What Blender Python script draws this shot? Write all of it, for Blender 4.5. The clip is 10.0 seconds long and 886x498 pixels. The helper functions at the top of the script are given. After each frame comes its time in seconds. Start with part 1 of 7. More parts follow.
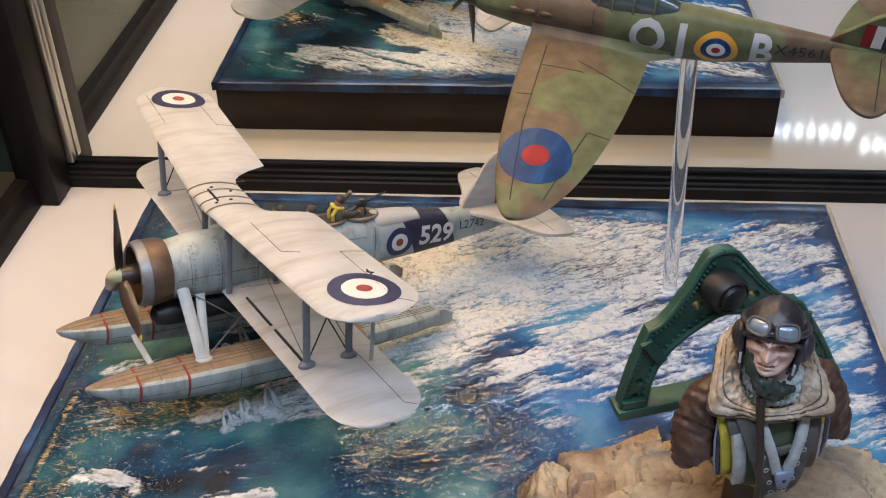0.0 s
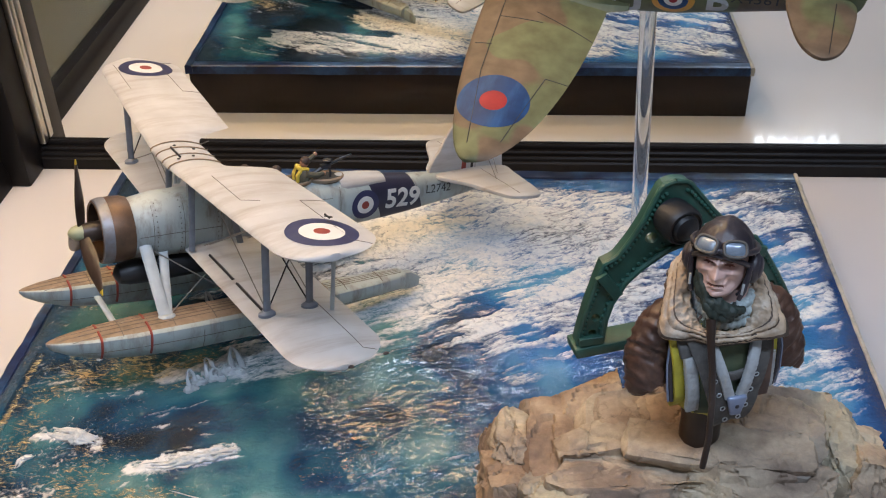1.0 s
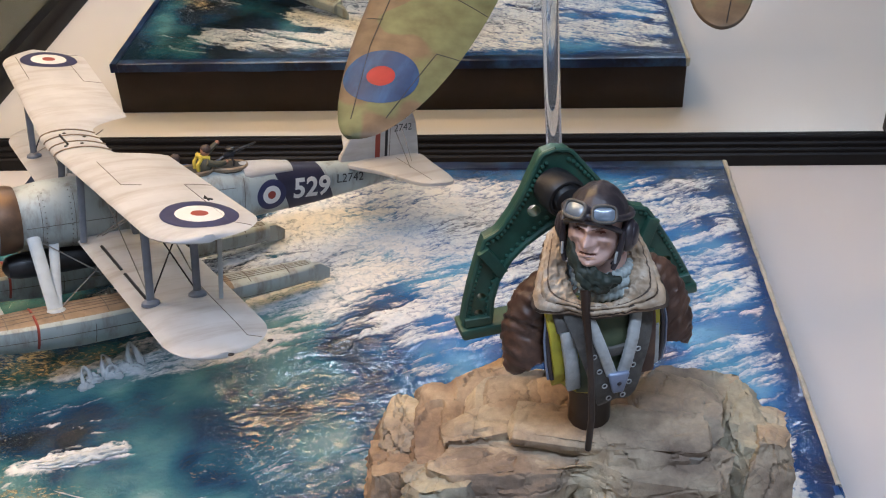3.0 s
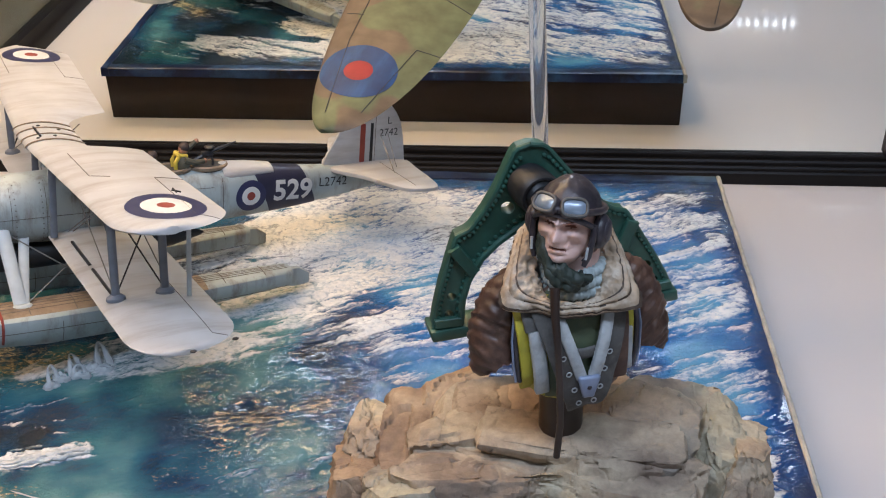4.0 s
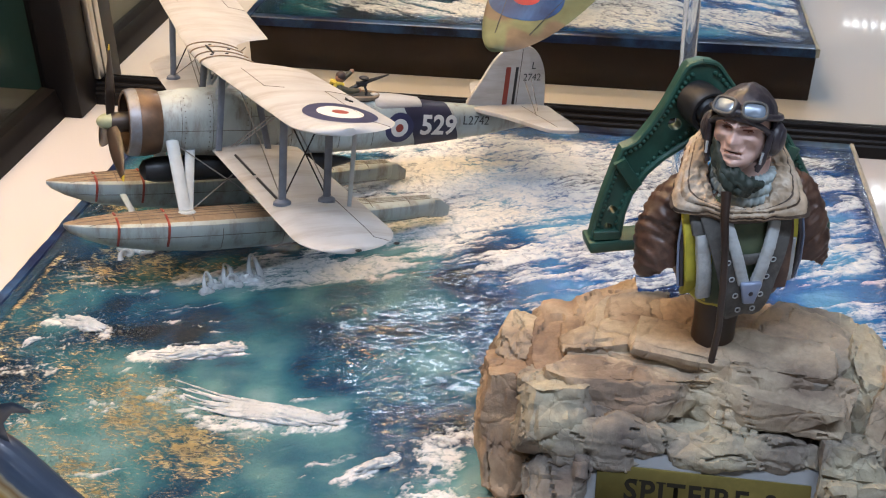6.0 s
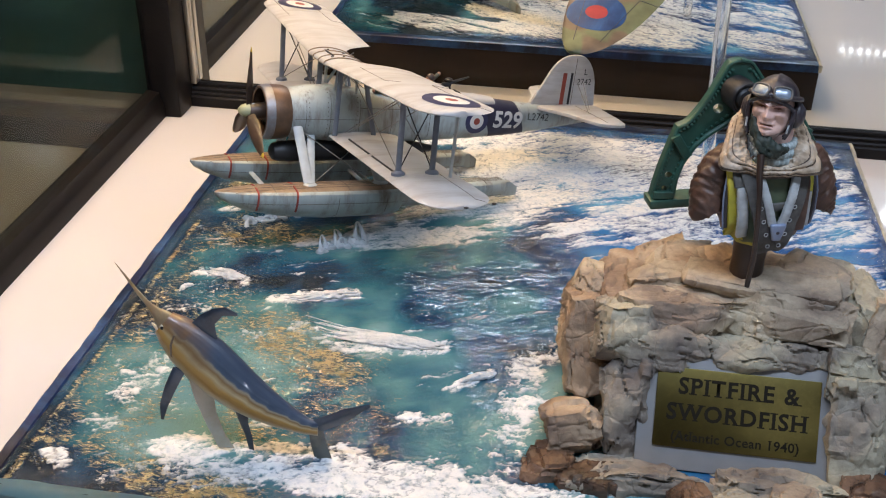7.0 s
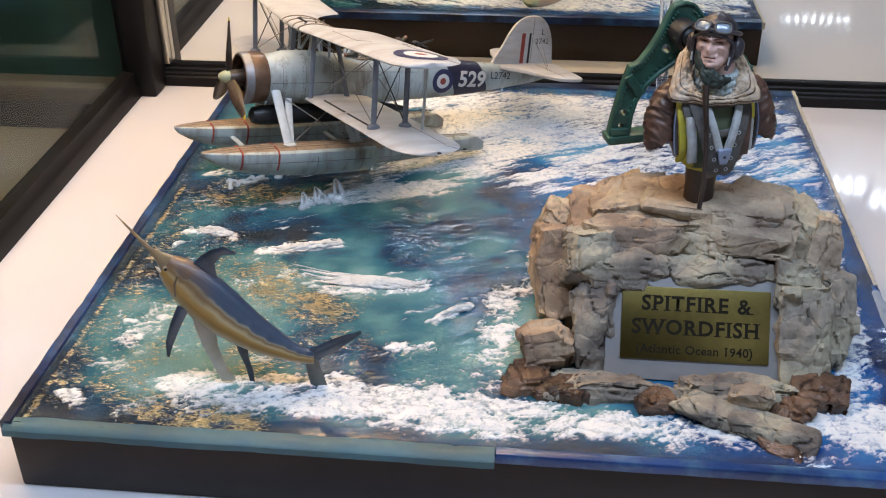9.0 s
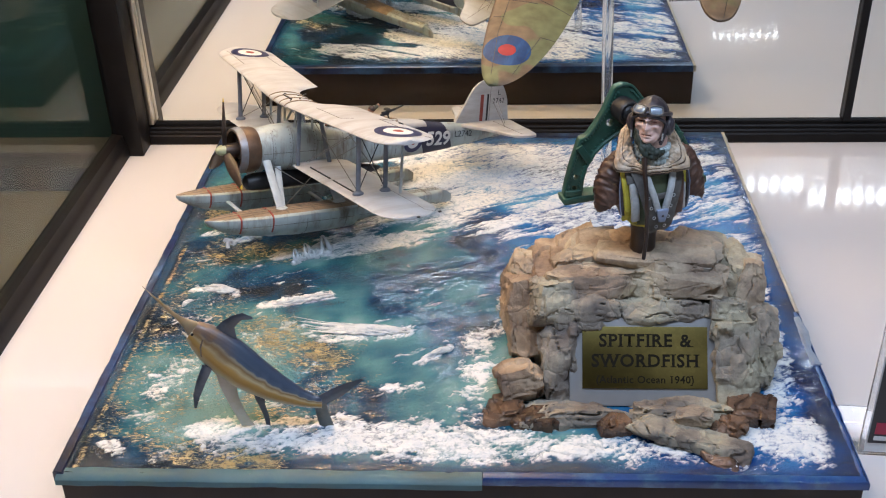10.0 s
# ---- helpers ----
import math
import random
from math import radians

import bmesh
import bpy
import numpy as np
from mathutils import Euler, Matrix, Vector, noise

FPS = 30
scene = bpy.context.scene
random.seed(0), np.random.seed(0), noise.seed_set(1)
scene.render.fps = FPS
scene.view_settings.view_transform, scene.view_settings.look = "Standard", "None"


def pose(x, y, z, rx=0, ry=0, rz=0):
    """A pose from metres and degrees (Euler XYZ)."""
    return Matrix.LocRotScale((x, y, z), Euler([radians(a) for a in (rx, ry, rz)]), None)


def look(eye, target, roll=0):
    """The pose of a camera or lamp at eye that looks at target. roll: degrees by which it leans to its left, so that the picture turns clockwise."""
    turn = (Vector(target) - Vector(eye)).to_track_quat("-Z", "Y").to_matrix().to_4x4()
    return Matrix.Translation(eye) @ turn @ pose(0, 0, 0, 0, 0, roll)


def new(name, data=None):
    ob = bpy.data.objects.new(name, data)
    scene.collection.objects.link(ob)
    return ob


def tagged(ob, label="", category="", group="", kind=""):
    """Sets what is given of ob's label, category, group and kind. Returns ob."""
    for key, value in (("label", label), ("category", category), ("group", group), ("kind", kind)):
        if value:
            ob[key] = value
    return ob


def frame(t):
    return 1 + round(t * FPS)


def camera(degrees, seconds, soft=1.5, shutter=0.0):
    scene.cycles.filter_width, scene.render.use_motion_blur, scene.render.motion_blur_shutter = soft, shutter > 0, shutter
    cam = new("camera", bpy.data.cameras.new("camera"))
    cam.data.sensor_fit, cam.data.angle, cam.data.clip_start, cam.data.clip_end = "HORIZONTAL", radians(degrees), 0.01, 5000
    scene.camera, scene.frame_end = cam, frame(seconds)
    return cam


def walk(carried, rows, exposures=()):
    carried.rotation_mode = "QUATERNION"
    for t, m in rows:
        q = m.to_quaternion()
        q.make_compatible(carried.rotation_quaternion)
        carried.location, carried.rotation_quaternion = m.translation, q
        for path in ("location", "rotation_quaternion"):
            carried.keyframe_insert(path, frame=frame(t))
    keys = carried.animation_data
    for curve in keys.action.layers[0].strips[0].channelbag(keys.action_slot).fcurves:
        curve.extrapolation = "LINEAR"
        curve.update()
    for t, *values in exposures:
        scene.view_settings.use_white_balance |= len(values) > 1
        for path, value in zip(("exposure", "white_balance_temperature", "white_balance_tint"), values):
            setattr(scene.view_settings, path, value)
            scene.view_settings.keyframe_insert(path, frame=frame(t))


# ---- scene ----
# camera and walk
cam = camera(44.4, 10.0, soft=1.1)
PATH = [
    (0, 0.2033, -0.1342, 0.3586, 53.90, 1.29, 4.08),
    (0.5, 0.2085, -0.1434, 0.3448, 54.48, 0.62, 4.08),
    (1, 0.2156, -0.1496, 0.3357, 55.13, 1.39, 3.49),
    (1.5, 0.2216, -0.1528, 0.3303, 55.78, 1.92, 2.86),
    (2, 0.2291, -0.1513, 0.3231, 55.79, 1.78, 2.38),
    (2.5, 0.2387, -0.1467, 0.3199, 55.78, 1.93, 2.12),
    (4, 0.2584, -0.1368, 0.3016, 57.50, 0.76, 3.45),
    (4.5, 0.2581, -0.1376, 0.2930, 58.65, -0.37, 3.76),
    (5, 0.2545, -0.1463, 0.2849, 59.48, -0.77, 5.05),
    (5.5, 0.2481, -0.1518, 0.2822, 58.25, -0.50, 7.34),
    (6, 0.2360, -0.1672, 0.2858, 57.58, -0.05, 8.96),
    (6.1, 0.2292, -0.2179, 0.3113, 58.16, -0.74, 8.11),
    (6.2, 0.2347, -0.2391, 0.3213, 58.44, -0.95, 9.31),
    (7.5, 0.2008, -0.2736, 0.3017, 59.11, -0.60, 8.87),
    (8, 0.2041, -0.2733, 0.2912, 58.66, -0.32, 8.94),
    (8.5, 0.2124, -0.2845, 0.2924, 58.53, 0.43, 8.19),
    (9, 0.2118, -0.3131, 0.3128, 58.60, 0.52, 6.03),
    (9.5, 0.2101, -0.3401, 0.3489, 57.93, 2.55, 2.56),
    (10, 0.2026, -0.3658, 0.3724, 58.81, 1.41, 2.47),
]
walk(cam, [(r[0], pose(*r[1:])) for r in PATH], exposures=[(0.0, -0.20, 5950, 12), (1.5, -0.18, 5800, 12), (4.0, -0.10, 5800, 12), (5.0, -0.07, 5800, 12), (5.5, -0.05, 5800, 12), (6.0, 0.08, 6000, 12), (7.5, 0.0, 5850, 12), (8.0, 0.05, 5750, 12), (10.0, 0.06, 5850, 12)])

# ---- world and lamps ----
world = bpy.data.worlds.new("room_air")
scene.world = world
world.use_nodes = True
world.node_tree.nodes["Background"].inputs[0].default_value = (0.74, 0.84, 1.0, 1)
world.node_tree.nodes["Background"].inputs[1].default_value = 0.17


def area_lamp(name, eye, target, sx, sy, watts, colour):
    data = bpy.data.lights.new(name, "AREA")
    data.shape, data.size, data.size_y = "RECTANGLE", sx, sy
    data.energy, data.color = watts, colour
    ob = new(name, data)
    ob.matrix_world = look(eye, target)
    return tagged(ob, kind="structure")


# lamp strips under the case ceiling: a long neutral one along the front, a warm one at the left
area_lamp("case_lamp_front", (0.27, -0.10, 0.66), (0.25, 0.14, 0.0), 0.74, 0.035, 4.0, (0.735, 0.845, 1.0))
area_lamp("case_lamp_warm", (-0.075, 0.20, 0.52), (-0.03, 0.20, 0.0), 0.03, 0.54, 2.2, (1.0, 0.63, 0.31))
area_lamp("case_lamp_back", (0.13, 0.405, 0.58), (0.14, 0.36, 0.0), 0.38, 0.03, 1.3, (1.0, 0.62, 0.22))

# ---- small tools: everything below is written in millimetres ----
from mathutils.bvhtree import BVHTree

MM = 0.001


def mat_of(name, colour, rough=0.5, metal=0.0, coat=0.0, bump=0.0, bump_scale=200.0, vary=0.12, vary_scale=25.0, second=None, second_amount=0.5, second_scale=60.0, stretch=None):
    """A painted or natural surface: base colour with variation at two scales, an optional second tint in stains, and fine relief."""
    m = bpy.data.materials.new(name)
    m.use_nodes = True
    nt = m.node_tree
    b = nt.nodes["Principled BSDF"]
    b.inputs["Roughness"].default_value, b.inputs["Metallic"].default_value = rough, metal
    b.inputs["Coat Weight"].default_value = coat
    tc = nt.nodes.new("ShaderNodeTexCoord")
    n1 = nt.nodes.new("ShaderNodeTexNoise")
    n1.inputs["Scale"].default_value, n1.inputs["Detail"].default_value = vary_scale, 5
    nt.links.new(tc.outputs["Object"], n1.inputs["Vector"])
    ramp = nt.nodes.new("ShaderNodeMapRange")
    ramp.inputs["From Min"].default_value, ramp.inputs["From Max"].default_value = 0.3, 0.7
    ramp.inputs["To Min"].default_value, ramp.inputs["To Max"].default_value = 1 - vary, 1 + vary
    nt.links.new(n1.outputs[0], ramp.inputs[0])
    mul = nt.nodes.new("ShaderNodeVectorMath")
    mul.operation = "SCALE"
    mul.inputs[0].default_value = colour[:3]
    nt.links.new(ramp.outputs[0], mul.inputs["Scale"])
    out = mul.outputs[0]
    if second:
        n2 = nt.nodes.new("ShaderNodeTexNoise")
        n2.inputs["Scale"].default_value, n2.inputs["Detail"].default_value = second_scale, 6
        n2.inputs["Roughness"].default_value = 0.65
        if stretch:
            mp = nt.nodes.new("ShaderNodeMapping")
            mp.inputs["Scale"].default_value = stretch
            nt.links.new(tc.outputs["Object"], mp.inputs["Vector"])
            nt.links.new(mp.outputs[0], n2.inputs["Vector"])
        else:
            nt.links.new(tc.outputs["Object"], n2.inputs["Vector"])
        r2 = nt.nodes.new("ShaderNodeMapRange")
        r2.inputs["From Min"].default_value, r2.inputs["From Max"].default_value = 0.48, 0.72
        r2.inputs["To Max"].default_value = second_amount
        nt.links.new(n2.outputs[0], r2.inputs[0])
        mix = nt.nodes.new("ShaderNodeMix")
        mix.data_type = "RGBA"
        nt.links.new(r2.outputs[0], mix.inputs["Factor"])
        nt.links.new(out, mix.inputs["A"])
        mix.inputs["B"].default_value = (*second[:3], 1)
        out = mix.outputs["Result"]
    nt.links.new(out, b.inputs["Base Color"])
    if bump:
        n3 = nt.nodes.new("ShaderNodeTexNoise")
        n3.inputs["Scale"].default_value, n3.inputs["Detail"].default_value = bump_scale, 6
        nt.links.new(tc.outputs["Object"], n3.inputs["Vector"])
        bp = nt.nodes.new("ShaderNodeBump")
        bp.inputs["Strength"].default_value, bp.inputs["Distance"].default_value = bump, 0.0006
        nt.links.new(n3.outputs[0], bp.inputs["Height"])
        nt.links.new(bp.outputs[0], b.inputs["Normal"])
    return m


def mesh_of(bm, mats, smooth=35.0):
    bmesh.ops.recalc_face_normals(bm, faces=bm.faces)
    me = bpy.data.meshes.new("mesh")
    bm.to_mesh(me)
    bm.free()
    me.transform(Matrix.Scale(MM, 4))
    for m in mats if isinstance(mats, (list, tuple)) else [mats]:
        me.materials.append(m)
    if smooth:
        me.shade_smooth()
        me.set_sharp_from_angle(angle=radians(smooth))
    return me


def world_of(ob):
    if ob.parent is None:
        return ob.matrix_basis.copy()
    return world_of(ob.parent) @ ob.matrix_parent_inverse @ ob.matrix_basis


def part(name, bm, mats, parent=None, label="", smooth=35.0, world_coords=True):
    """One bmesh, in millimetres, as one mesh object under its thing."""
    ob = new(name, mesh_of(bm, mats, smooth))
    if parent is not None:
        ob.parent = parent
        if world_coords:
            ob.matrix_parent_inverse = world_of(parent).inverted()
    return tagged(ob, label)


def thing(name, label, category, at=(0, 0, 0), group="", kind="", m=None):
    ob = new(name)
    ob.empty_display_size = 0.01
    ob.matrix_basis = m if m is not None else Matrix.Translation(Vector(at) * MM)
    return tagged(ob, label, category, group, kind)


def box(bm, x0, x1, y0, y1, z0, z1, bevel=0.0, seg=2):
    r = bmesh.ops.create_cube(bm, size=1.0)
    vs = r["verts"]
    bmesh.ops.transform(bm, verts=vs, matrix=Matrix.Translation(((x0 + x1) / 2, (y0 + y1) / 2, (z0 + z1) / 2)) @ Matrix.Diagonal((x1 - x0, y1 - y0, z1 - z0, 1)))
    if bevel:
        es = list({e for v in vs for e in v.link_edges})
        bmesh.ops.bevel(bm, geom=es, offset=bevel, segments=seg, affect="EDGES", profile=0.5)
    return bm


def loft(bm, rings, closed=True, caps=True, mi=0):
    """Quads between rings of points of equal count."""
    vs = [[bm.verts.new(p) for p in ring] for ring in rings]
    n = len(rings[0])
    for a, b in zip(vs, vs[1:]):
        for i in range(n if closed else n - 1):
            j = (i + 1) % n
            f = bm.faces.new((a[i], a[j], b[j], b[i]))
            f.material_index = mi
    if caps and closed:
        for ring in (vs[0], vs[-1]):
            try:
                bm.faces.new(ring).material_index = mi
            except ValueError:
                pass
    return vs


def oval(x, cy, cz, ry, up, down, n=28, power=2.0):
    """A ring across x: half width ry, heights above and below cz; power over 2 squares it off."""
    out = []
    for i in range(n):
        a = 2 * math.pi * i / n
        c, s = math.cos(a), math.sin(a)
        k = 2.0 / power
        yy = ry * math.copysign(abs(c) ** k, c)
        zz = (up if s >= 0 else down) * math.copysign(abs(s) ** k, s)
        out.append((x, cy + yy, cz + zz))
    return out


def tube(bm, pts, radius, n=8, mi=0):
    """A round rod along points; radius a number or one per point."""
    pts = [Vector(p) for p in pts]
    rings, u = [], None
    for i, p in enumerate(pts):
        d = (pts[min(i + 1, len(pts) - 1)] - pts[max(i - 1, 0)]).normalized()
        if u is None:
            u = d.cross(Vector((0.13, 0.27, 1)))
            if u.length < 0.1:
                u = d.cross(Vector((1, 0, 0)))
        u = u - d * u.dot(d)
        u.normalize()
        w = d.cross(u)
        r = radius[i] if isinstance(radius, (list, tuple)) else radius
        rings.append([p + (u * math.cos(2 * math.pi * k / n) + w * math.sin(2 * math.pi * k / n)) * r for k in range(n)])
    loft(bm, rings, mi=mi)
    return bm


def strut(bm, a, b, wide, thick, n=10):
    """A streamlined strut: an oval in section, wide along x."""
    a, b = Vector(a), Vector(b)
    loft(bm, [[p + Vector((wide / 2 * math.cos(2 * math.pi * k / n), thick / 2 * math.sin(2 * math.pi * k / n), 0)) for k in range(n)] for p in (a, b)])
    return bm


def ball(bm, c, r, u=16, v=10, mi=0, m=None):
    """An ellipsoid; r a number or three."""
    r = (r, r, r) if isinstance(r, (int, float)) else r
    mm = Matrix.Translation(c) @ (m or Matrix()) @ Matrix.Diagonal((*r, 1))
    new_ = bmesh.ops.create_uvsphere(bm, u_segments=u, v_segments=v, radius=1.0, matrix=mm)
    for vert in new_["verts"]:
        for f in vert.link_faces:
            f.material_index = mi
    return new_["verts"]


def disc_rings(bm, radii, n=48, mi0=0):
    """Flat rings in the x-y plane round the origin, from the middle out, one material each."""
    prev = None
    c = bm.verts.new((0, 0, 0))
    for k, r in enumerate(radii):
        ring = [bm.verts.new((r * math.cos(2 * math.pi * i / n), r * math.sin(2 * math.pi * i / n), 0)) for i in range(n)]
        for i in range(n):
            j = (i + 1) % n
            f = bm.faces.new((c, ring[i], ring[j])) if prev is None else bm.faces.new((prev[i], ring[i], ring[j], prev[j]))
            f.material_index = mi0 + k
        prev = ring
    return bm


def letters(text, size, spread=1.0, bold=0.0):
    """Text as a flat bmesh, centred on the origin in the x-y plane."""
    cu = bpy.data.curves.new("lettering", "FONT")
    cu.body, cu.size, cu.align_x, cu.align_y, cu.space_character = text, size, "CENTER", "CENTER", spread
    cu.offset, cu.resolution_u = bold, 3
    ob = bpy.data.objects.new("lettering", cu)
    me = bpy.data.meshes.new_from_object(ob)
    bm = bmesh.new()
    bm.from_mesh(me)
    bpy.data.objects.remove(ob)
    bpy.data.curves.remove(cu)
    bpy.data.meshes.remove(me)
    bmesh.ops.triangulate(bm, faces=bm.faces)
    return bm


def drape(bm, m, target, way, lift=0.15, grow=0.0):
    """Moves a flat bmesh by m and lays it on the target surface (a bvh tree) along way."""
    if grow:
        es = [e for e in bm.edges if e.calc_length() > grow]
        for _ in range(3):
            if es:
                bmesh.ops.subdivide_edges(bm, edges=es, cuts=1)
                bmesh.ops.triangulate(bm, faces=bm.faces)
            es = [e for e in bm.edges if e.calc_length() > grow]
    bm.transform(m)
    way = Vector(way).normalized()
    for v in bm.verts:
        hit = target.ray_cast(v.co - way * 60, way)
        if hit[0] is not None:
            v.co = hit[0] - way * lift
            v.tag = True
    bmesh.ops.delete(bm, geom=[v for v in bm.verts if not v.tag], context="VERTS")
    return bm


def tree_of(bm):
    return BVHTree.FromBMesh(bm)


def rough(bm, amount, scale, seed=0, octaves=3):
    bm.normal_update()
    for v in bm.verts:
        p = v.co * scale + Vector((seed * 13.7, seed * 7.1, seed * 3.3))
        d = noise.fractal(p, 1.0, 2.0, octaves)
        v.co += v.normal * d * amount
    return bm

# ---- materials of the case ----
white_sheet = mat_of("white_glossy_sheet", (0.645, 0.625, 0.63), rough=0.05, vary=0.02, vary_scale=6, bump=0.02, bump_scale=30)
black_frame = mat_of("black_anodised_frame", (0.008, 0.007, 0.007), rough=0.42, vary=0.2, vary_scale=40, bump=0.05, bump_scale=300)
silver_edge = mat_of("silver_edge", (0.55, 0.53, 0.48), rough=0.3, metal=1.0, vary=0.1)
brown_box = mat_of("dark_brown_wood", (0.024, 0.015, 0.012), rough=0.42, vary=0.25, vary_scale=30, bump=0.15, bump_scale=120)
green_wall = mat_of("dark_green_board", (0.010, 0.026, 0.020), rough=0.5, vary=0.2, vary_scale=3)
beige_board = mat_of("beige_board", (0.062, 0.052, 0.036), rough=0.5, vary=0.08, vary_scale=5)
for _m, _s in ((black_frame, 0.18), (brown_box, 0.3)):
    _m.node_tree.nodes["Principled BSDF"].inputs["Specular IOR Level"].default_value = _s
room_grey = mat_of("grey_room_wall", (0.32, 0.32, 0.33), rough=0.8, vary=0.06, vary_scale=2)

mirror_mat = bpy.data.materials.new("mirror_glass")
mirror_mat.use_nodes = True
_b = mirror_mat.node_tree.nodes["Principled BSDF"]
_b.inputs["Base Color"].default_value = (0.86, 0.87, 0.82, 1)
_b.inputs["Metallic"].default_value, _b.inputs["Roughness"].default_value = 1.0, 0.012

glass_mat = bpy.data.materials.new("clear_glass")
glass_mat.use_nodes = True
_b = glass_mat.node_tree.nodes["Principled BSDF"]
_b.inputs["Base Color"].default_value = (0.86, 0.95, 0.90, 1)
_b.inputs["Transmission Weight"].default_value, _b.inputs["Roughness"].default_value, _b.inputs["IOR"].default_value = 1.0, 0.0, 1.14

acrylic = bpy.data.materials.new("clear_acrylic")
acrylic.use_nodes = True
_b = acrylic.node_tree.nodes["Principled BSDF"]
_b.inputs["Base Color"].default_value = (0.92, 0.93, 0.94, 1)
_b.inputs["Transmission Weight"].default_value, _b.inputs["Roughness"].default_value, _b.inputs["IOR"].default_value = 0.92, 0.03, 1.32


def glow(name, colour, strength):
    m = bpy.data.materials.new(name)
    m.use_nodes = True
    b = m.node_tree.nodes["Principled BSDF"]
    b.inputs["Emission Color"].default_value, b.inputs["Emission Strength"].default_value = (*colour, 1), strength
    return m


# ---- the case: floor, rails, posts, mirror, glass, ceiling ----
def slab(name, x0, x1, y0, y1, z0, z1, mat, label="", bevel=0.0):
    return tagged(part(name, box(bmesh.new(), x0, x1, y0, y1, z0, z1, bevel), mat, smooth=30), label, kind="structure")


MIRROR = 426.8
FLOOR = -4.2
slab("floor", -88, 900, -700, 420, FLOOR - 8, FLOOR, white_sheet, "glossy white sheet on the bottom of the display case")


def rail_profile(name, length_axis, at, a, b, label):
    """A black frame rail with two grooves along its upper side."""
    bm = bmesh.new()
    prof = [(0, 0), (0, 7.0), (1.2, 8.0), (2.2, 8.0), (2.2, 9.6), (3.2, 10.6), (5.2, 10.6), (5.2, 12.4), (6.2, 13.4), (9.0, 13.4), (9.0, 15.6), (9.6, 16.4), (12.0, 16.4), (12.0, 0)]
    rings = []
    for s in (a, b):
        rings.append([(s, at + 0.75 * u, FLOOR + v) if length_axis == "x" else (at - u, s, FLOOR + v) for u, v in prof])
    loft(bm, rings)
    return tagged(part(name, bm, black_frame, smooth=25), label, kind="structure")


rail_profile("rail_back", "x", 417.6, -88, 900, "black grooved frame rail under the mirror")
bm = bmesh.new()
loft(bm, [[(-88 - u, s, FLOOR + v) for u, v in ((0, 0), (0, 9), (0.8, 11), (2.0, 14), (2.6, 18.5), (9, 19.5), (13, 19.5), (13, -8), (0, -8))] for s in (-700, 419)])
tagged(part("rail_left", bm, black_frame, smooth=25), "black frame rail along the glass side", kind="structure")
slab("post_back_left", -101, -76.5, 396, 428, FLOOR, 820, black_frame, "black corner post of the display case", 1.0)
bm = bmesh.new()
box(bm, -76.4, -72.2, 420, 426, 12, 820, 0.6)
tagged(part("trim_silver", bm, silver_edge, smooth=30), "thin silver edge strip beside the mirror", kind="structure")
slab("mirror_left", -76, 472, MIRROR, MIRROR + 4, 6, 820, mirror_mat, "large mirror at the back of the case")
slab("mirror_right", 477, 900, MIRROR, MIRROR + 4, 6, 820, mirror_mat, "second mirror panel at the back of the case")
slab("mirror_joint", 471.5, 477.5, 421.5, 428, 12, 820, black_frame, "black joint strip between two mirror panels", 0.6)
pane = slab("glass_left", -99.5, -95.5, -700, 396, 14, 820, glass_mat, "clear glass side of the display case")
pane.visible_shadow = False
slab("rail_right", 636, 650, -700, 417, FLOOR, 15, black_frame, "black frame rail along the other side of the case", 1.0)
slab("ceiling", -97, 900, -160, 434, 820, 830, room_grey, "plain case ceiling above the lamps")
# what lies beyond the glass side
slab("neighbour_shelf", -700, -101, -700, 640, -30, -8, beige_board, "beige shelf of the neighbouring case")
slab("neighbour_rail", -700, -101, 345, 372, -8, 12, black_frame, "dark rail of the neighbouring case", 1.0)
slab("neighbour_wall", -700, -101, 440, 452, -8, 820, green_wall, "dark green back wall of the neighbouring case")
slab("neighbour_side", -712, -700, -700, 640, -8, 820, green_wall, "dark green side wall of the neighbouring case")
# the room round the case
slab("wall_south", -1500, 1700, -1720, -1700, -900, 1600, room_grey, "plain grey wall of the exhibition room")
slab("wall_east", 1700, 1720, -1700, 1000, -900, 1600, room_grey, "plain grey wall of the exhibition room")
slab("wall_west", -1520, -1500, -1700, 1000, -900, 1600, room_grey, "plain grey wall of the exhibition room")
slab("wall_north", -1500, 1700, 1000, 1020, -900, 1600, room_grey, "plain grey wall of the exhibition room")
slab("room_floor", -1500, 1700, -1700, 1000, -920, -900, room_grey, "plain grey floor of the exhibition room")
slab("room_ceiling", -1500, 1700, -1700, 1000, 1600, 1620, room_grey, "plain ceiling of the exhibition room")


# rows of small lamps over the front of the case
def lamp_row(x0, y, z, count, step, strength, size=(5.2, 7.0, 2.6)):
    t = thing("led_strip", "strip of small white lamps hung before the case", "lamp", (x0, y, z), "lamp strips")
    bm = bmesh.new()
    box(bm, x0 - 8, x0 + count * step, y - size[1] + 2, y + size[1] - 2, z + 0.6 * size[2], z + size[2] + 2.4, 0.6)
    part("housing", bm, black_frame, t)
    for xr in (x0, x0 + (count - 1) * step):
        b3 = bmesh.new()
        tube(b3, [(xr, y, z + 4), (xr, y, 1599 if y < -120 else 819)], 1.2, 6)
        part("hanger", b3, black_frame, t)
    led = glow("led_white", (0.93, 0.97, 1.0), strength)
    for i in range(count):
        b2 = bmesh.new()
        ball(b2, (x0 + i * step, y, z), size, 12, 8)
        part("lamp", b2, led, t)
    return t


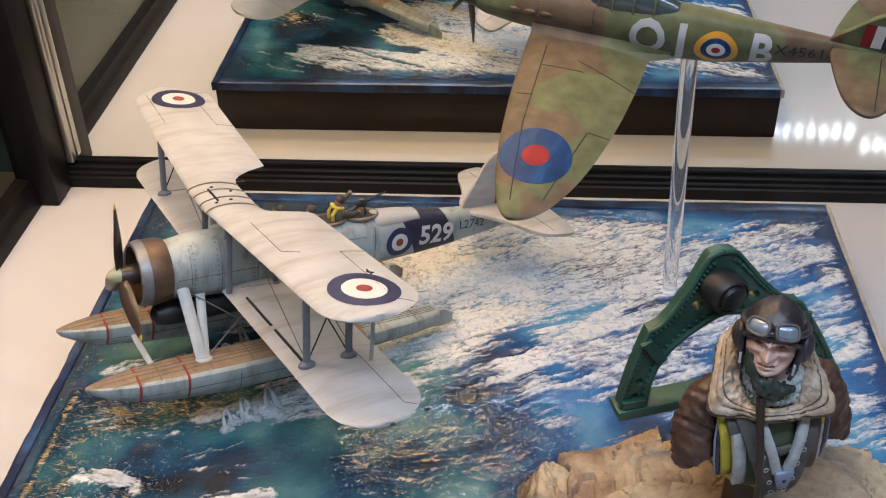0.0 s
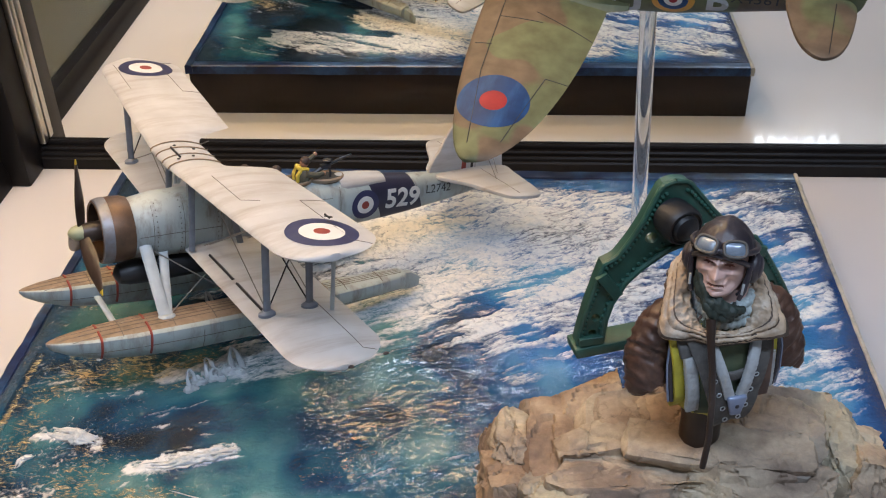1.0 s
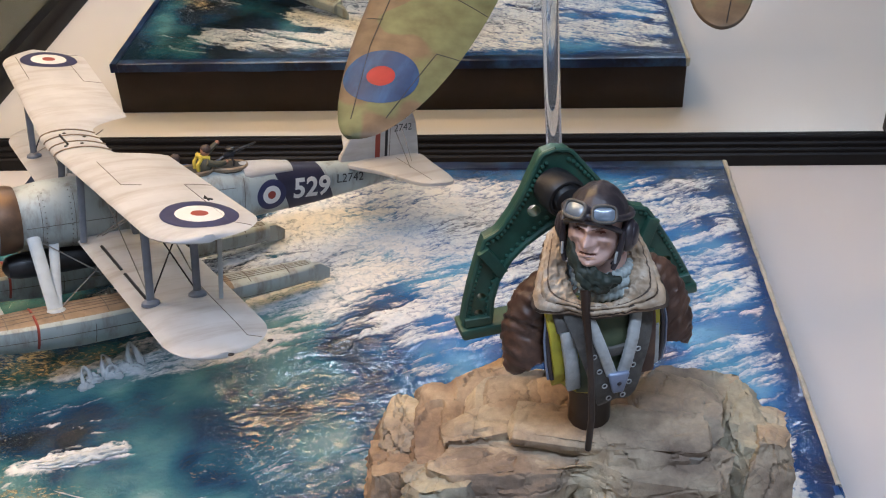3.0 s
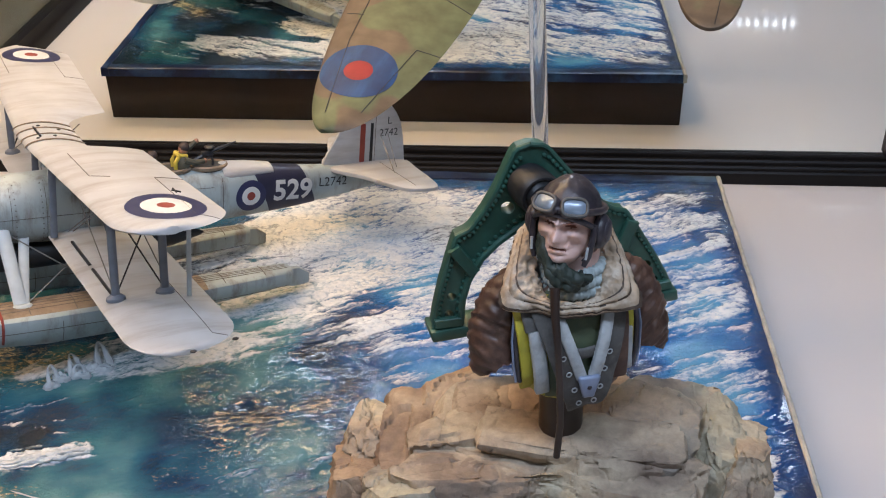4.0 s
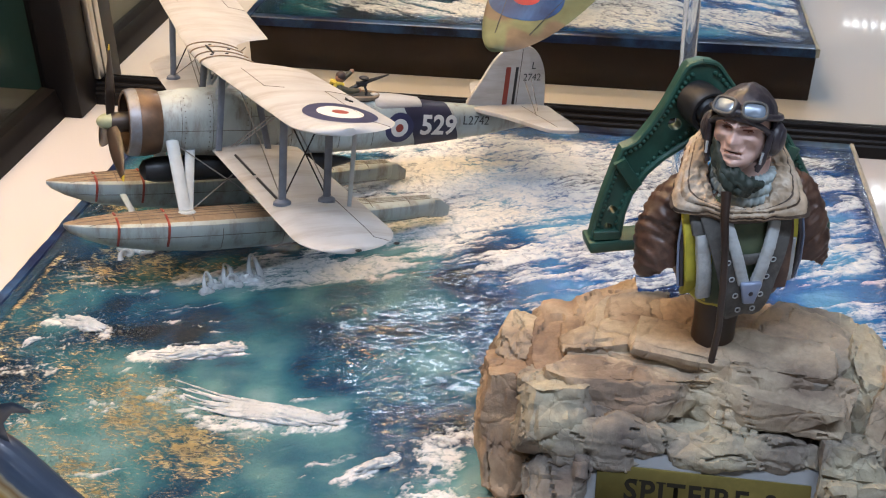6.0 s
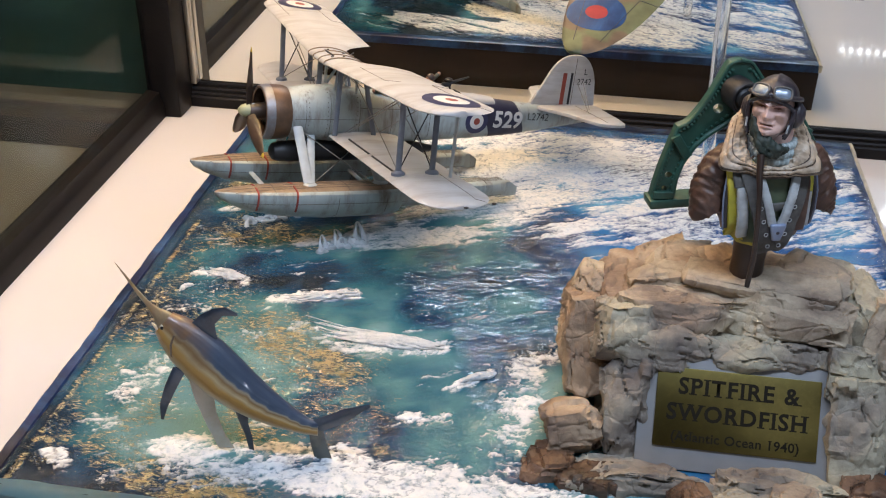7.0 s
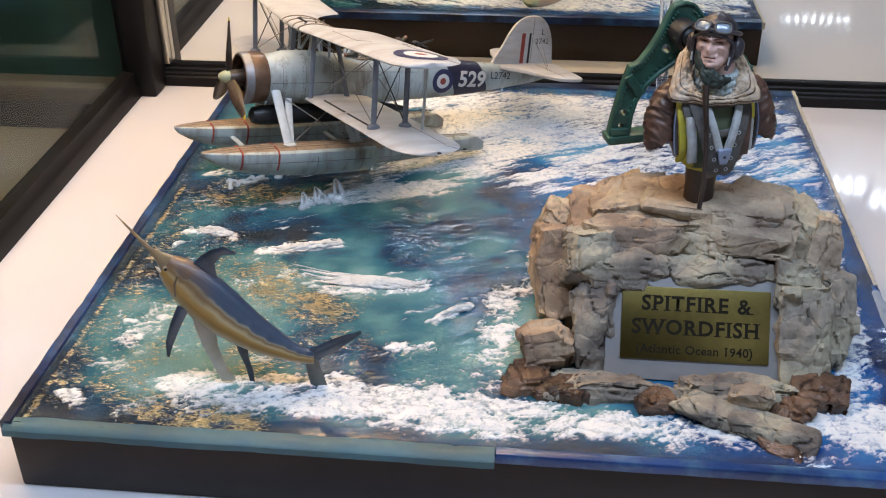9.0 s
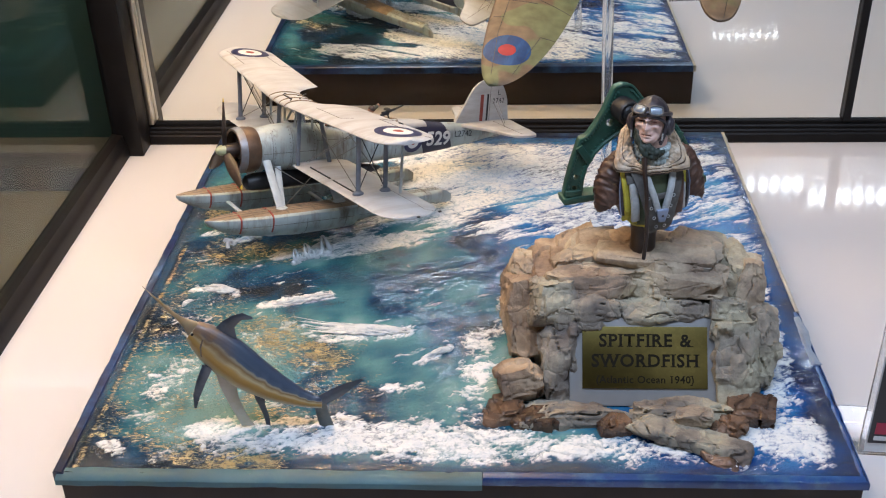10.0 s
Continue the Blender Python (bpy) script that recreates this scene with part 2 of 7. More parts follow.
lamp_row(873, -1600, 1112, 7, 33.0, 40.0, (10, 17, 24))
lamp_row(1118, -1600, 1150, 8, 33.0, 40.0, (10, 17, 24))
lamp_row(515, -630, 300, 14, 13.5, 130.0, (3.2, 5.0, 2.4))


# clear stand with a printed card, on the floor beside the base
card_stand = thing("card_holder", "clear upright stand with a black printed card", "card stand", (400, 50, FLOOR))
CARD = Matrix.Translation((384, 57.5, FLOOR)) @ Matrix.Rotation(radians(-4), 4, "Z")
card_black = mat_of("card_black", (0.02, 0.018, 0.022), rough=0.35, vary=0.1)
card_white = mat_of("card_white", (0.72, 0.72, 0.72), rough=0.5, vary=0.03)
card_red = mat_of("card_red", (0.40, 0.02, 0.06), rough=0.45, vary=0.1)
for nm, x0, x1, y0, y1, z0, z1, bev, mat, lab in (
    ("sheet", 0, 58, -1.2, 1.2, 0, 92, 0.4, acrylic, "clear acrylic sheet"), ("foot", -6, 62, 1.3, 36, 0.2, 1.8, 0.3, acrylic, "clear acrylic foot"),
    ("card", 2.5, 56, -1.75, -1.25, 3, 86, 0, card_white, "white card"), ("print", 3.2, 55, -2.15, -1.8, 9, 85, 0, card_black, "black printed field"),
    ("bar", 5.5, 12, -2.5, -2.2, 15, 22, 0, card_red, ""), ("bar", 5.5, 12, -2.5, -2.2, 11, 13.5, 0, card_white, ""), ("bar", 15, 40, -2.5, -2.2, 12, 14, 0, card_white, ""),
):
    bm = box(bmesh.new(), x0, x1, y0, y1, z0, z1, bev)
    bm.transform(CARD)
    ob = part(nm, bm, mat, card_stand, lab)
    ob.visible_shadow = mat is not acrylic

# ---- the diorama base and its resin sea ----
BW, BD, BH = 367.0, 361.0, 30.5


def value_noise(x, y, seed):
    """Smooth noise 0..1 over arrays of coordinates, one lattice step per unit."""
    table = np.random.RandomState(seed).rand(257, 257)
    xi, yi = np.floor(x).astype(int), np.floor(y).astype(int)
    fx, fy = x - xi, y - yi
    fx, fy = fx * fx * (3 - 2 * fx), fy * fy * (3 - 2 * fy)
    a, b = table[xi % 256, yi % 256], table[(xi + 1) % 256, yi % 256]
    c, d = table[xi % 256, (yi + 1) % 256], table[(xi + 1) % 256, (yi + 1) % 256]
    return (a * (1 - fx) + b * fx) * (1 - fy) + (c * (1 - fx) + d * fx) * fy


def fbm(x, y, seed, octaves=5, gain=0.55):
    total, amp, norm = np.zeros_like(x), 1.0, 0.0
    for k in range(octaves):
        total += amp * value_noise(x * 2.03**k + 17.3 * k, y * 2.03**k - 9.1 * k, seed + k)
        norm += amp
        amp *= gain
    return total / norm


def band(x, y, x0, y0, x1, y1, r):
    """1 on a line from one end to the other, falling to 0 at r from it."""
    dx, dy = x1 - x0, y1 - y0
    t = np.clip(((x - x0) * dx + (y - y0) * dy) / (dx * dx + dy * dy), 0, 1)
    d = np.hypot(x - x0 - t * dx, y - y0 - t * dy) / r
    return np.clip(1 - d, 0, 1)


def step(v, a, b):
    t = np.clip((v - a) / (b - a), 0, 1)
    return t * t * (3 - 2 * t)


N = 800
gx, gy = np.meshgrid(np.linspace(0, BW, N), np.linspace(0, BD, N), indexing="ij")
wx = gx + 9 * (fbm(gx / 22, gy / 22, 3) - 0.5)
wy = gy + 9 * (fbm(gx / 22, gy / 22, 11) - 0.5)
ang = radians(24)
su, sv = wx * math.cos(ang) + wy * math.sin(ang), -wx * math.sin(ang) + wy * math.cos(ang)
streak = fbm(su / 36, sv / 7.0, 21, 6, 0.62)
fine = fbm(su / 5.2, sv / 3.2, 31, 4, 0.62)
curl = fbm(wx / 14, wy / 10, 41, 5, 0.62)

# where the wake, the breakers and the whitecaps lie
wake = np.zeros_like(gx)
for x0, y0, x1, y1, r, s in (
    (150, 262, 250, 312, 60, 0.84), (122, 212, 205, 224, 18, 0.5), (122, 282, 232, 346, 34, 0.92), (205, 224, 262, 268, 26, 0.66),
    (225, 262, 350, 318, 60, 0.56), (262, 330, 345, 342, 16, 0.30), (250, 236, 360, 262, 46, 0.50), (330, 170, 356, 250, 34, 0.33),
    (70, 190, 106, 198, 10, 0.62), (100, 198, 152, 213, 18, 0.74), (20, 186, 58, 182, 13, 0.40), (60, 318, 200, 345, 30, 0.60), (24, 212, 60, 226, 9, 0.30), (60, 184, 110, 196, 9, 0.34), (20, 232, 60, 262, 9, 0.3), (220, 196, 236, 236, 15, 0.34),
):
    wake = np.maximum(wake, s * step(band(gx, gy, x0, y0, x1, y1, r), 0.0, 0.75))
caps = np.zeros_like(gx)
for x0, y0, x1, y1, r, s in (
    (29, 154, 52, 150, 9, 0.62), (23, 131, 31, 141, 4.5, 0.5), (71, 137, 108, 146, 7.5, 0.66), (90, 117, 112, 104, 9, 0.5), (110, 104, 154, 111, 9.5, 0.66),
    (162, 84, 178, 96, 5.5, 0.55), (149, 64, 164, 66, 8, 0.36), (180, 56, 193, 68, 6, 0.42), (66, 28, 120, 26, 22, 0.70), (120, 26, 168, 28, 26, 0.74),
    (168, 24, 200, 22, 24, 0.68), (212, 22, 268, 18, 18, 0.64), (268, 18, 318, 12, 15, 0.56), (328, 30, 350, 26, 24, 0.80),
):
    caps = np.maximum(caps, s * step(band(gx, gy, x0, y0, x1, y1, r), 0.0, 0.8))
for x0, y0, x1, y1, r, s in (
    (22, 76, 36, 70, 8, 0.34), (30, 42, 33, 50, 8, 0.36), (19, 19, 26, 12, 8, 0.62), (44, 10, 60, 14, 8, 0.3), (203, 110, 207, 150, 8, 0.52), (190, 36, 194, 110, 15, 0.54), (346, 60, 350, 150, 13, 0.62), (30, 40, 44, 96, 18, 0.40), (22, 120, 40, 124, 9, 0.40), (60, 100, 84, 112, 8, 0.34), (40, 30, 60, 90, 16, 0.24), (176, 40, 200, 60, 14, 0.34),
    (204, 46, 200, 80, 10, 0.40), (190, 100, 200, 122, 7, 0.34), (338, 50, 349, 120, 11, 0.68), (88, 52, 118, 50, 10, 0.3),
    (342, 120, 352, 165, 7, 0.4), (60, 160, 150, 180, 16, 0.14),
):
    caps = np.maximum(caps, s * step(band(gx, gy, x0, y0, x1, y1, r), 0.0, 0.8))
lace = fbm(su / 15, sv / 6.0, 101, 6, 0.64)
thread = 1 - np.abs(2 * fbm(su / 20, sv / 9, 111, 5, 0.62) - 1)
thread2 = 1 - np.abs(2 * fbm(wx / 7, wy / 5, 141, 4, 0.62) - 1)
brush = fbm(su / 26, sv / 2.4, 271, 5, 0.62)
drift = 0.42 * streak + 0.28 * brush + 0.18 * lace + 0.12 * fine
strand = fbm(su / 9, sv / 1.5, 151, 4, 0.6)
crisp = fbm(wx / 2.6, wy / 1.9, 161, 3, 0.6)
clump = 0.34 * curl + 0.22 * lace + 0.16 * fine + 0.16 * strand + 0.12 * crisp
# filaments: ridges that give lace at the edges, and thin dark veins inside the dense foam
ridge_c = 1 - np.abs(2 * fbm(wx / 5.2, wy / 3.6, 201, 4, 0.6) - 1)
ridge_w = 1 - np.abs(2 * fbm(su / 11.0, sv / 2.6, 211, 4, 0.6) - 1)
vein = step(1 - np.abs(2 * fbm(wx / 6.5, wy / 4.2, 221, 4, 0.6) - 1), 0.86, 0.98)
comb = step(1 - np.abs(2 * fbm(su / 15, sv / 3.0, 251, 4, 0.6) - 1), 0.80, 0.97) * step(fbm(su / 30, sv / 16, 261, 3), 0.40, 0.56)
dens_w, dens_c = drift + 0.36 * wake, clump + 0.40 * caps
core_w, core_c = step(dens_w, 0.625, 0.735), step(dens_c, 0.68, 0.76)
lace_w = step(dens_w, 0.59, 0.68) * step(ridge_w, 0.74, 0.95)
lace_c = step(dens_c, 0.59, 0.70) * step(ridge_c, 0.76, 0.95)
foam = np.maximum.reduce([core_w * (1 - 0.40 * vein) * (1 - 0.62 * comb), core_c * (1 - 0.42 * vein), 0.72 * lace_w, 0.66 * lace_c])
veil = np.maximum(0.46 * step(dens_w, 0.56, 0.68), 0.36 * step(dens_c, 0.60, 0.72))
patch = step(fbm(gx / 30, gy / 30, 121, 3), 0.45, 0.60)
threads = 0.16 * step(thread, 0.955, 0.99) * patch
scratches = (0.20 + 0.34 * step(90 - gx, 0, 50)) * step(thread2, 0.945, 0.992) * step(fbm(gx / 24, gy / 24, 131, 3), 0.40, 0.56)
foam = np.maximum.reduce([foam, veil, threads, scratches])
rim = np.minimum(np.minimum(gx, BW - gx), np.minimum(gy, BD - gy))
foam *= step(rim, 1.5, 8)
foam *= 1 - 0.8 * step(gx, BW - 16, BW - 7) * (1 - step(gy, 110, 190))
foam *= 1 - step(gy, BD - 24, BD - 10) * 0.85

gold = np.zeros_like(gx)
for x0, y0, x1, y1, r, h in ((34, 204, 76, 192, 20, 0.75), (78, 112, 112, 92, 30, 0.85), (60, 14, 92, 8, 24, 0.9), (70, 72, 92, 52, 30, 0.75), (34, 30, 50, 18, 24, 0.6), (8, 4, 11, 200, 3.2, 0.74), (140, 138, 160, 148, 12, 0.34), (18, 242, 40, 262, 14, 0.8), (34, 36, 54, 134, 40, 0.48), (16, 20, 22, 190, 16, 0.55), (30, 190, 90, 200, 20, 0.6), (84, 60, 130, 66, 26, 0.42)):
    gold = np.maximum(gold, h * step(band(gx, gy, x0, y0, x1, y1, r), 0.0, 0.9))
gold = np.clip(gold * (0.35 + 1.3 * fbm(wx / 9, wy / 7, 65, 4)), 0, 1) * (1 - 0.9 * foam)
right = step(gx + 0.35 * (gy - 180), 170, 244)
shoal = 0.23 * step(band(gx, gy, 40, 60, 190, 90, 90), 0, 0.8) + 0.16 * step(band(gx, gy, 36, 150, 100, 150, 45), 0, 0.8) - 0.20 * step(band(gx, gy, 120, 150, 190, 165, 60), 0, 0.8)
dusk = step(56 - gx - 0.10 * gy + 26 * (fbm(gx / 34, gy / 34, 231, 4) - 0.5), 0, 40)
# right rim band: dark blue resin edge plus a shadow painted into the tone
navy_shadow = step(gx + 7 * (fbm(gx / 20, gy / 20, 241, 3) - 0.5), BW - 26, BW - 9) * (1 - step(gy, 110, 190))
tone = np.clip(0.45 - 0.33 * dusk - 0.42 * navy_shadow + shoal + 2.1 * (fbm(gx / 38, gy / 38, 71, 3) - 0.48) + 0.30 * (fbm(su / 12, sv / 5, 73, 4) - 0.5), 0, 1) * step(rim, -6, 22)
swell = 3.2 * (fbm(su / 70, sv / 34, 81, 3) - 0.5) + 1.3 * (fbm(su / 18, sv / 9, 91, 4) - 0.5)
calm = step(rim, 0, 10)
height = BH + calm * (swell * (0.45 + 0.75 * step(wake, 0.1, 0.5)) + foam * (0.5 + 3.0 * (0.45 * lace + 0.35 * fine + 0.2 * crisp - 0.40)))

verts = np.stack([gx, gy, height], -1).reshape(-1, 3) * MM
ii, jj = np.meshgrid(np.arange(N - 1), np.arange(N - 1), indexing="ij")
base_i = (ii * N + jj).ravel()
faces = np.stack([base_i, base_i + N, base_i + N + 1, base_i + 1], -1)
sea_me = bpy.data.meshes.new("sea")
sea_me.from_pydata(verts.tolist(), [], faces.tolist())
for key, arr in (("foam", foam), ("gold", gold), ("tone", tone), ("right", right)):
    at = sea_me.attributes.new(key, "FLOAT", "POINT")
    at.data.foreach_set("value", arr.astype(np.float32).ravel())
sea_me.shade_smooth()


def sea_material():
    m = bpy.data.materials.new("resin_sea")
    m.use_nodes = True
    nt = m.node_tree
    b = nt.nodes["Principled BSDF"]

    def attr(name):
        a = nt.nodes.new("ShaderNodeAttribute")
        a.attribute_name = name
        return a.outputs["Fac"]

    def mix(f, a, c):
        x = nt.nodes.new("ShaderNodeMix")
        x.data_type = "RGBA"
        nt.links.new(f, x.inputs["Factor"])
        for sock, v in (("A", a), ("B", c)):
            if isinstance(v, tuple):
                x.inputs[sock].default_value = (*v, 1)
            else:
                nt.links.new(v, x.inputs[sock])
        return x.outputs["Result"]

    def ramp(f, stops):
        r = nt.nodes.new("ShaderNodeValToRGB")
        while len(r.color_ramp.elements) < len(stops):
            r.color_ramp.elements.new(0.5)
        for e, (p, c) in zip(r.color_ramp.elements, stops):
            e.position, e.color = p, (*c, 1)
        nt.links.new(f, r.inputs[0])
        return r.outputs[0]

    tc = nt.nodes.new("ShaderNodeTexCoord")
    n = nt.nodes.new("ShaderNodeTexNoise")
    n.inputs["Scale"].default_value, n.inputs["Detail"].default_value, n.inputs["Roughness"].default_value = 420.0, 8, 0.7
    nt.links.new(tc.outputs["Object"], n.inputs["Vector"])
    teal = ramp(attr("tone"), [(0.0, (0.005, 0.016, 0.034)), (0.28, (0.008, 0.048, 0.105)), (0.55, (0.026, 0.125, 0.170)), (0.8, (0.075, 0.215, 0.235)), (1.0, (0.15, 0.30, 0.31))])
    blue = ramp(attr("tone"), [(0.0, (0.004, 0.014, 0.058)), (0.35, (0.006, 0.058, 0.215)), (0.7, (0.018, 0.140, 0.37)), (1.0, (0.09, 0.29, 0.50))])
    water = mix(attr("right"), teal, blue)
    # fine white specks in the paint
    sp = nt.nodes.new("ShaderNodeMapRange")
    sp.inputs["From Min"].default_value, sp.inputs["From Max"].default_value, sp.inputs["To Max"].default_value = 0.74, 0.82, 0.2
    nt.links.new(n.outputs[0], sp.inputs[0])
    water = mix(sp.outputs[0], water, (0.42, 0.50, 0.52))
    fo = attr("foam")
    # foam breaks up at a finer scale
    ad = nt.nodes.new("ShaderNodeMath")
    ad.operation = "MULTIPLY_ADD"
    nt.links.new(n.outputs[0], ad.inputs[0])
    ad.inputs[1].default_value = 0.9
    nt.links.new(fo, ad.inputs[2])
    fr = nt.nodes.new("ShaderNodeMapRange")
    fr.inputs["From Min"].default_value, fr.inputs["From Max"].default_value = 0.72, 1.36
    nt.links.new(ad.outputs[0], fr.inputs[0])
    # crinkled gold foil: thin flakes and threads where the foil was laid
    mp = nt.nodes.new("ShaderNodeMapping")
    mp.inputs["Rotation"].default_value, mp.inputs["Scale"].default_value = (0, 0, radians(-20)), (0.45, 1.0, 1.0)
    nt.links.new(tc.outputs["Object"], mp.inputs["Vector"])
    gn = nt.nodes.new("ShaderNodeTexNoise")
    gn.inputs["Scale"].default_value, gn.inputs["Detail"].default_value, gn.inputs["Roughness"].default_value = 460.0, 6, 0.72
    gn.inputs["Distortion"].default_value = 1.2
    nt.links.new(mp.outputs[0], gn.inputs["Vector"])
    ga = nt.nodes.new("ShaderNodeMath")
    ga.operation = "MULTIPLY_ADD"
    nt.links.new(attr("gold"), ga.inputs[0])
    ga.inputs[1].default_value = 0.31
    nt.links.new(gn.outputs[0], ga.inputs[2])
    gr = nt.nodes.new("ShaderNodeMapRange")
    gr.inputs["From Min"].default_value, gr.inputs["From Max"].default_value = 0.665, 0.84
    nt.links.new(ga.outputs[0], gr.inputs[0])
    leaf = gr.outputs[0]
    col = mix(leaf, water, (0.96, 0.80, 0.46))
    fn = nt.nodes.new("ShaderNodeTexNoise")
    fn.inputs["Scale"].default_value, fn.inputs["Detail"].default_value, fn.inputs["Roughness"].default_value = 240.0, 6, 0.7
    nt.links.new(tc.outputs["Object"], fn.inputs["Vector"])
    white = ramp(fn.outputs[0], [(0.32, (0.50, 0.56, 0.61)), (0.46, (0.70, 0.72, 0.73)), (0.60, (0.80, 0.80, 0.78))])
    col = mix(fr.outputs[0], col, white)
    nt.links.new(col, b.inputs["Base Color"])
    lm = nt.nodes.new("ShaderNodeMath")
    lm.operation = "MULTIPLY"
    nt.links.new(leaf, lm.inputs[0])
    lm.inputs[1].default_value = 1.0
    nt.links.new(lm.outputs[0], b.inputs["Metallic"])
    rr = nt.nodes.new("ShaderNodeMapRange")
    rr.inputs["To Min"].default_value, rr.inputs["To Max"].default_value = 0.11, 0.55
    nt.links.new(fr.outputs[0], rr.inputs[0])
    lr = nt.nodes.new("ShaderNodeMath")
    lr.operation = "MULTIPLY_ADD"
    nt.links.new(leaf, lr.inputs[0])
    lr.inputs[1].default_value = 0.30
    nt.links.new(rr.outputs[0], lr.inputs[2])
    nt.links.new(lr.outputs[0], b.inputs["Roughness"])
    b.inputs["Coat Weight"].default_value, b.inputs["Coat Roughness"].default_value = 0.35, 0.06
    # relief: brushed ripples in the resin, then the crumpled facets of the foil
    mr_ = nt.nodes.new("ShaderNodeMapping")
    mr_.inputs["Rotation"].default_value, mr_.inputs["Scale"].default_value = (0, 0, radians(-24)), (0.5, 1.0, 1.0)
    nt.links.new(tc.outputs["Object"], mr_.inputs["Vector"])
    rp = nt.nodes.new("ShaderNodeTexNoise")
    rp.inputs["Scale"].default_value, rp.inputs["Detail"].default_value, rp.inputs["Roughness"].default_value, rp.inputs["Distortion"].default_value = 210.0, 6, 0.62, 0.8
    nt.links.new(mr_.outputs[0], rp.inputs["Vector"])
    bp = nt.nodes.new("ShaderNodeBump")
    bp.inputs["Strength"].default_value, bp.inputs["Distance"].default_value = 0.36, 0.0015
    nt.links.new(rp.outputs[0], bp.inputs["Height"])
    b1 = nt.nodes.new("ShaderNodeBump")
    b1.inputs["Strength"].default_value, b1.inputs["Distance"].default_value = 0.5, 0.0018
    nt.links.new(n.outputs[0], b1.inputs["Height"])
    nt.links.new(bp.outputs[0], b1.inputs["Normal"])
    cr = nt.nodes.new("ShaderNodeTexNoise")
    cr.inputs["Scale"].default_value, cr.inputs["Detail"].default_value, cr.inputs["Distortion"].default_value = 560.0, 4, 1.6
    nt.links.new(tc.outputs["Object"], cr.inputs["Vector"])
    gh = nt.nodes.new("ShaderNodeMath")
    gh.operation = "MULTIPLY"
    nt.links.new(cr.outputs[0], gh.inputs[0])
    nt.links.new(attr("gold"), gh.inputs[1])
    b2 = nt.nodes.new("ShaderNodeBump")
    b2.inputs["Strength"].default_value, b2.inputs["Distance"].default_value = 1.0, 0.0042
    nt.links.new(gh.outputs[0], b2.inputs["Height"])
    nt.links.new(b1.outputs[0], b2.inputs["Normal"])
    nt.links.new(b2.outputs[0], b.inputs["Normal"])
    return m


sea_me.materials.append(sea_material())
resin_edge = mat_of("blue_resin_edge", (0.010, 0.045, 0.17), rough=0.30, coat=0.4, vary=0.5, vary_scale=25, second=(0.10, 0.22, 0.30), second_amount=0.6, second_scale=60, bump=0.3, bump_scale=150)
navy_edge = mat_of("navy_painted_edge", (0.007, 0.016, 0.060), rough=0.30, coat=0.3, vary=0.7, vary_scale=45, second=(0.05, 0.13, 0.30), second_amount=0.85, second_scale=38, bump=0.3, bump_scale=150)
cream_edge = mat_of("cream_worn_edge", (0.50, 0.46, 0.38), rough=0.6, vary=0.3, vary_scale=60, second=(0.10, 0.13, 0.14), second_amount=0.8, second_scale=120)
pale_resin = mat_of("pale_worn_resin", (0.26, 0.30, 0.36), rough=0.5, vary=0.3, vary_scale=90, second=(0.05, 0.09, 0.2), second_amount=0.7, second_scale=90)
resin_clear = mat_of("pale_teal_resin", (0.060, 0.150, 0.175), rough=0.55, coat=0.1, vary=0.4, vary_scale=22, second=(0.02, 0.12, 0.22), second_amount=0.8, second_scale=30)
_b = resin_clear.node_tree.nodes["Principled BSDF"]
_b.inputs["Transmission Weight"].default_value = 0.35

base = thing("diorama_base", "dark brown wooden base with a square resin sea on top", "diorama", (BW / 2, BD / 2, FLOOR))
part("box", box(bmesh.new(), 0.5, BW - 0.5, 0.5, BD - 0.5, FLOOR, BH - 5.5, 0.8), brown_box, base, "dark brown wooden box")
part("resin_block", box(bmesh.new(), 0, BW, 0, BD, BH - 5.5, BH - 2.2, 0.5), resin_edge, base, "blue resin edge")
sea = new("sea", sea_me)
sea.parent = base
sea.matrix_parent_inverse = world_of(base).inverted()
tagged(sea, "painted teal and blue resin sea with white foam and gold foil")
bm = bmesh.new()
loft(bm, [[(x, y, z) for x, z in ((-1.2, BH - 5), (-1.2, BH + 0.6), (-0.4, BH + 1.2), (3.2, BH + 0.9), (3.8, BH - 0.6), (3.8, BH - 5))] for y in np.linspace(-1, BD + 1, 70)])
rough(bm, 0.45, 0.22, 3)
part("rim", bm, navy_edge, base, "dark blue painted rim")
bm = bmesh.new()
loft(bm, [[(x, y, z) for x, z in ((BW - 1.4, BH - 5), (BW - 1.4, BH + 0.4), (BW - 0.9, BH + 0.9), (BW + 0.3, BH + 0.7), (BW + 0.8, BH), (BW + 0.8, BH - 5))] for y in np.linspace(132, BD + 1, 40)])
rough(bm, 0.35, 0.25, 5)
part("rim", bm, cream_edge, base, "worn cream rim")
bm = bmesh.new()
loft(bm, [[(x, y, z) for x, z in ((BW - 3.0, BH - 5), (BW - 3.0, BH - 0.2), (BW - 1.6, BH + 0.3), (BW + 0.6, BH - 0.4), (BW + 1.3, BH - 1.6), (BW + 1.2, BH - 5))] for y in np.linspace(-0.5, 131.5, 50)])
rough(bm, 0.35, 0.2, 6)
part("rim", bm, resin_edge, base, "blue resin rim")
bm = bmesh.new()
loft(bm, [[(x, y, z) for x, z in ((BW - 4.4, BH - 0.3), (BW - 2.6, BH + 0.75), (BW + 0.3 - 0.9 * math.sin(y * 0.21), BH + 0.55), (BW - 1.4, BH - 0.6))] for y in np.linspace(84, 127, 30)])
rough(bm, 0.6, 0.3, 4)
part("worn_patch", bm, pale_resin, base, "whitish worn patch on the rim")
bm = bmesh.new()
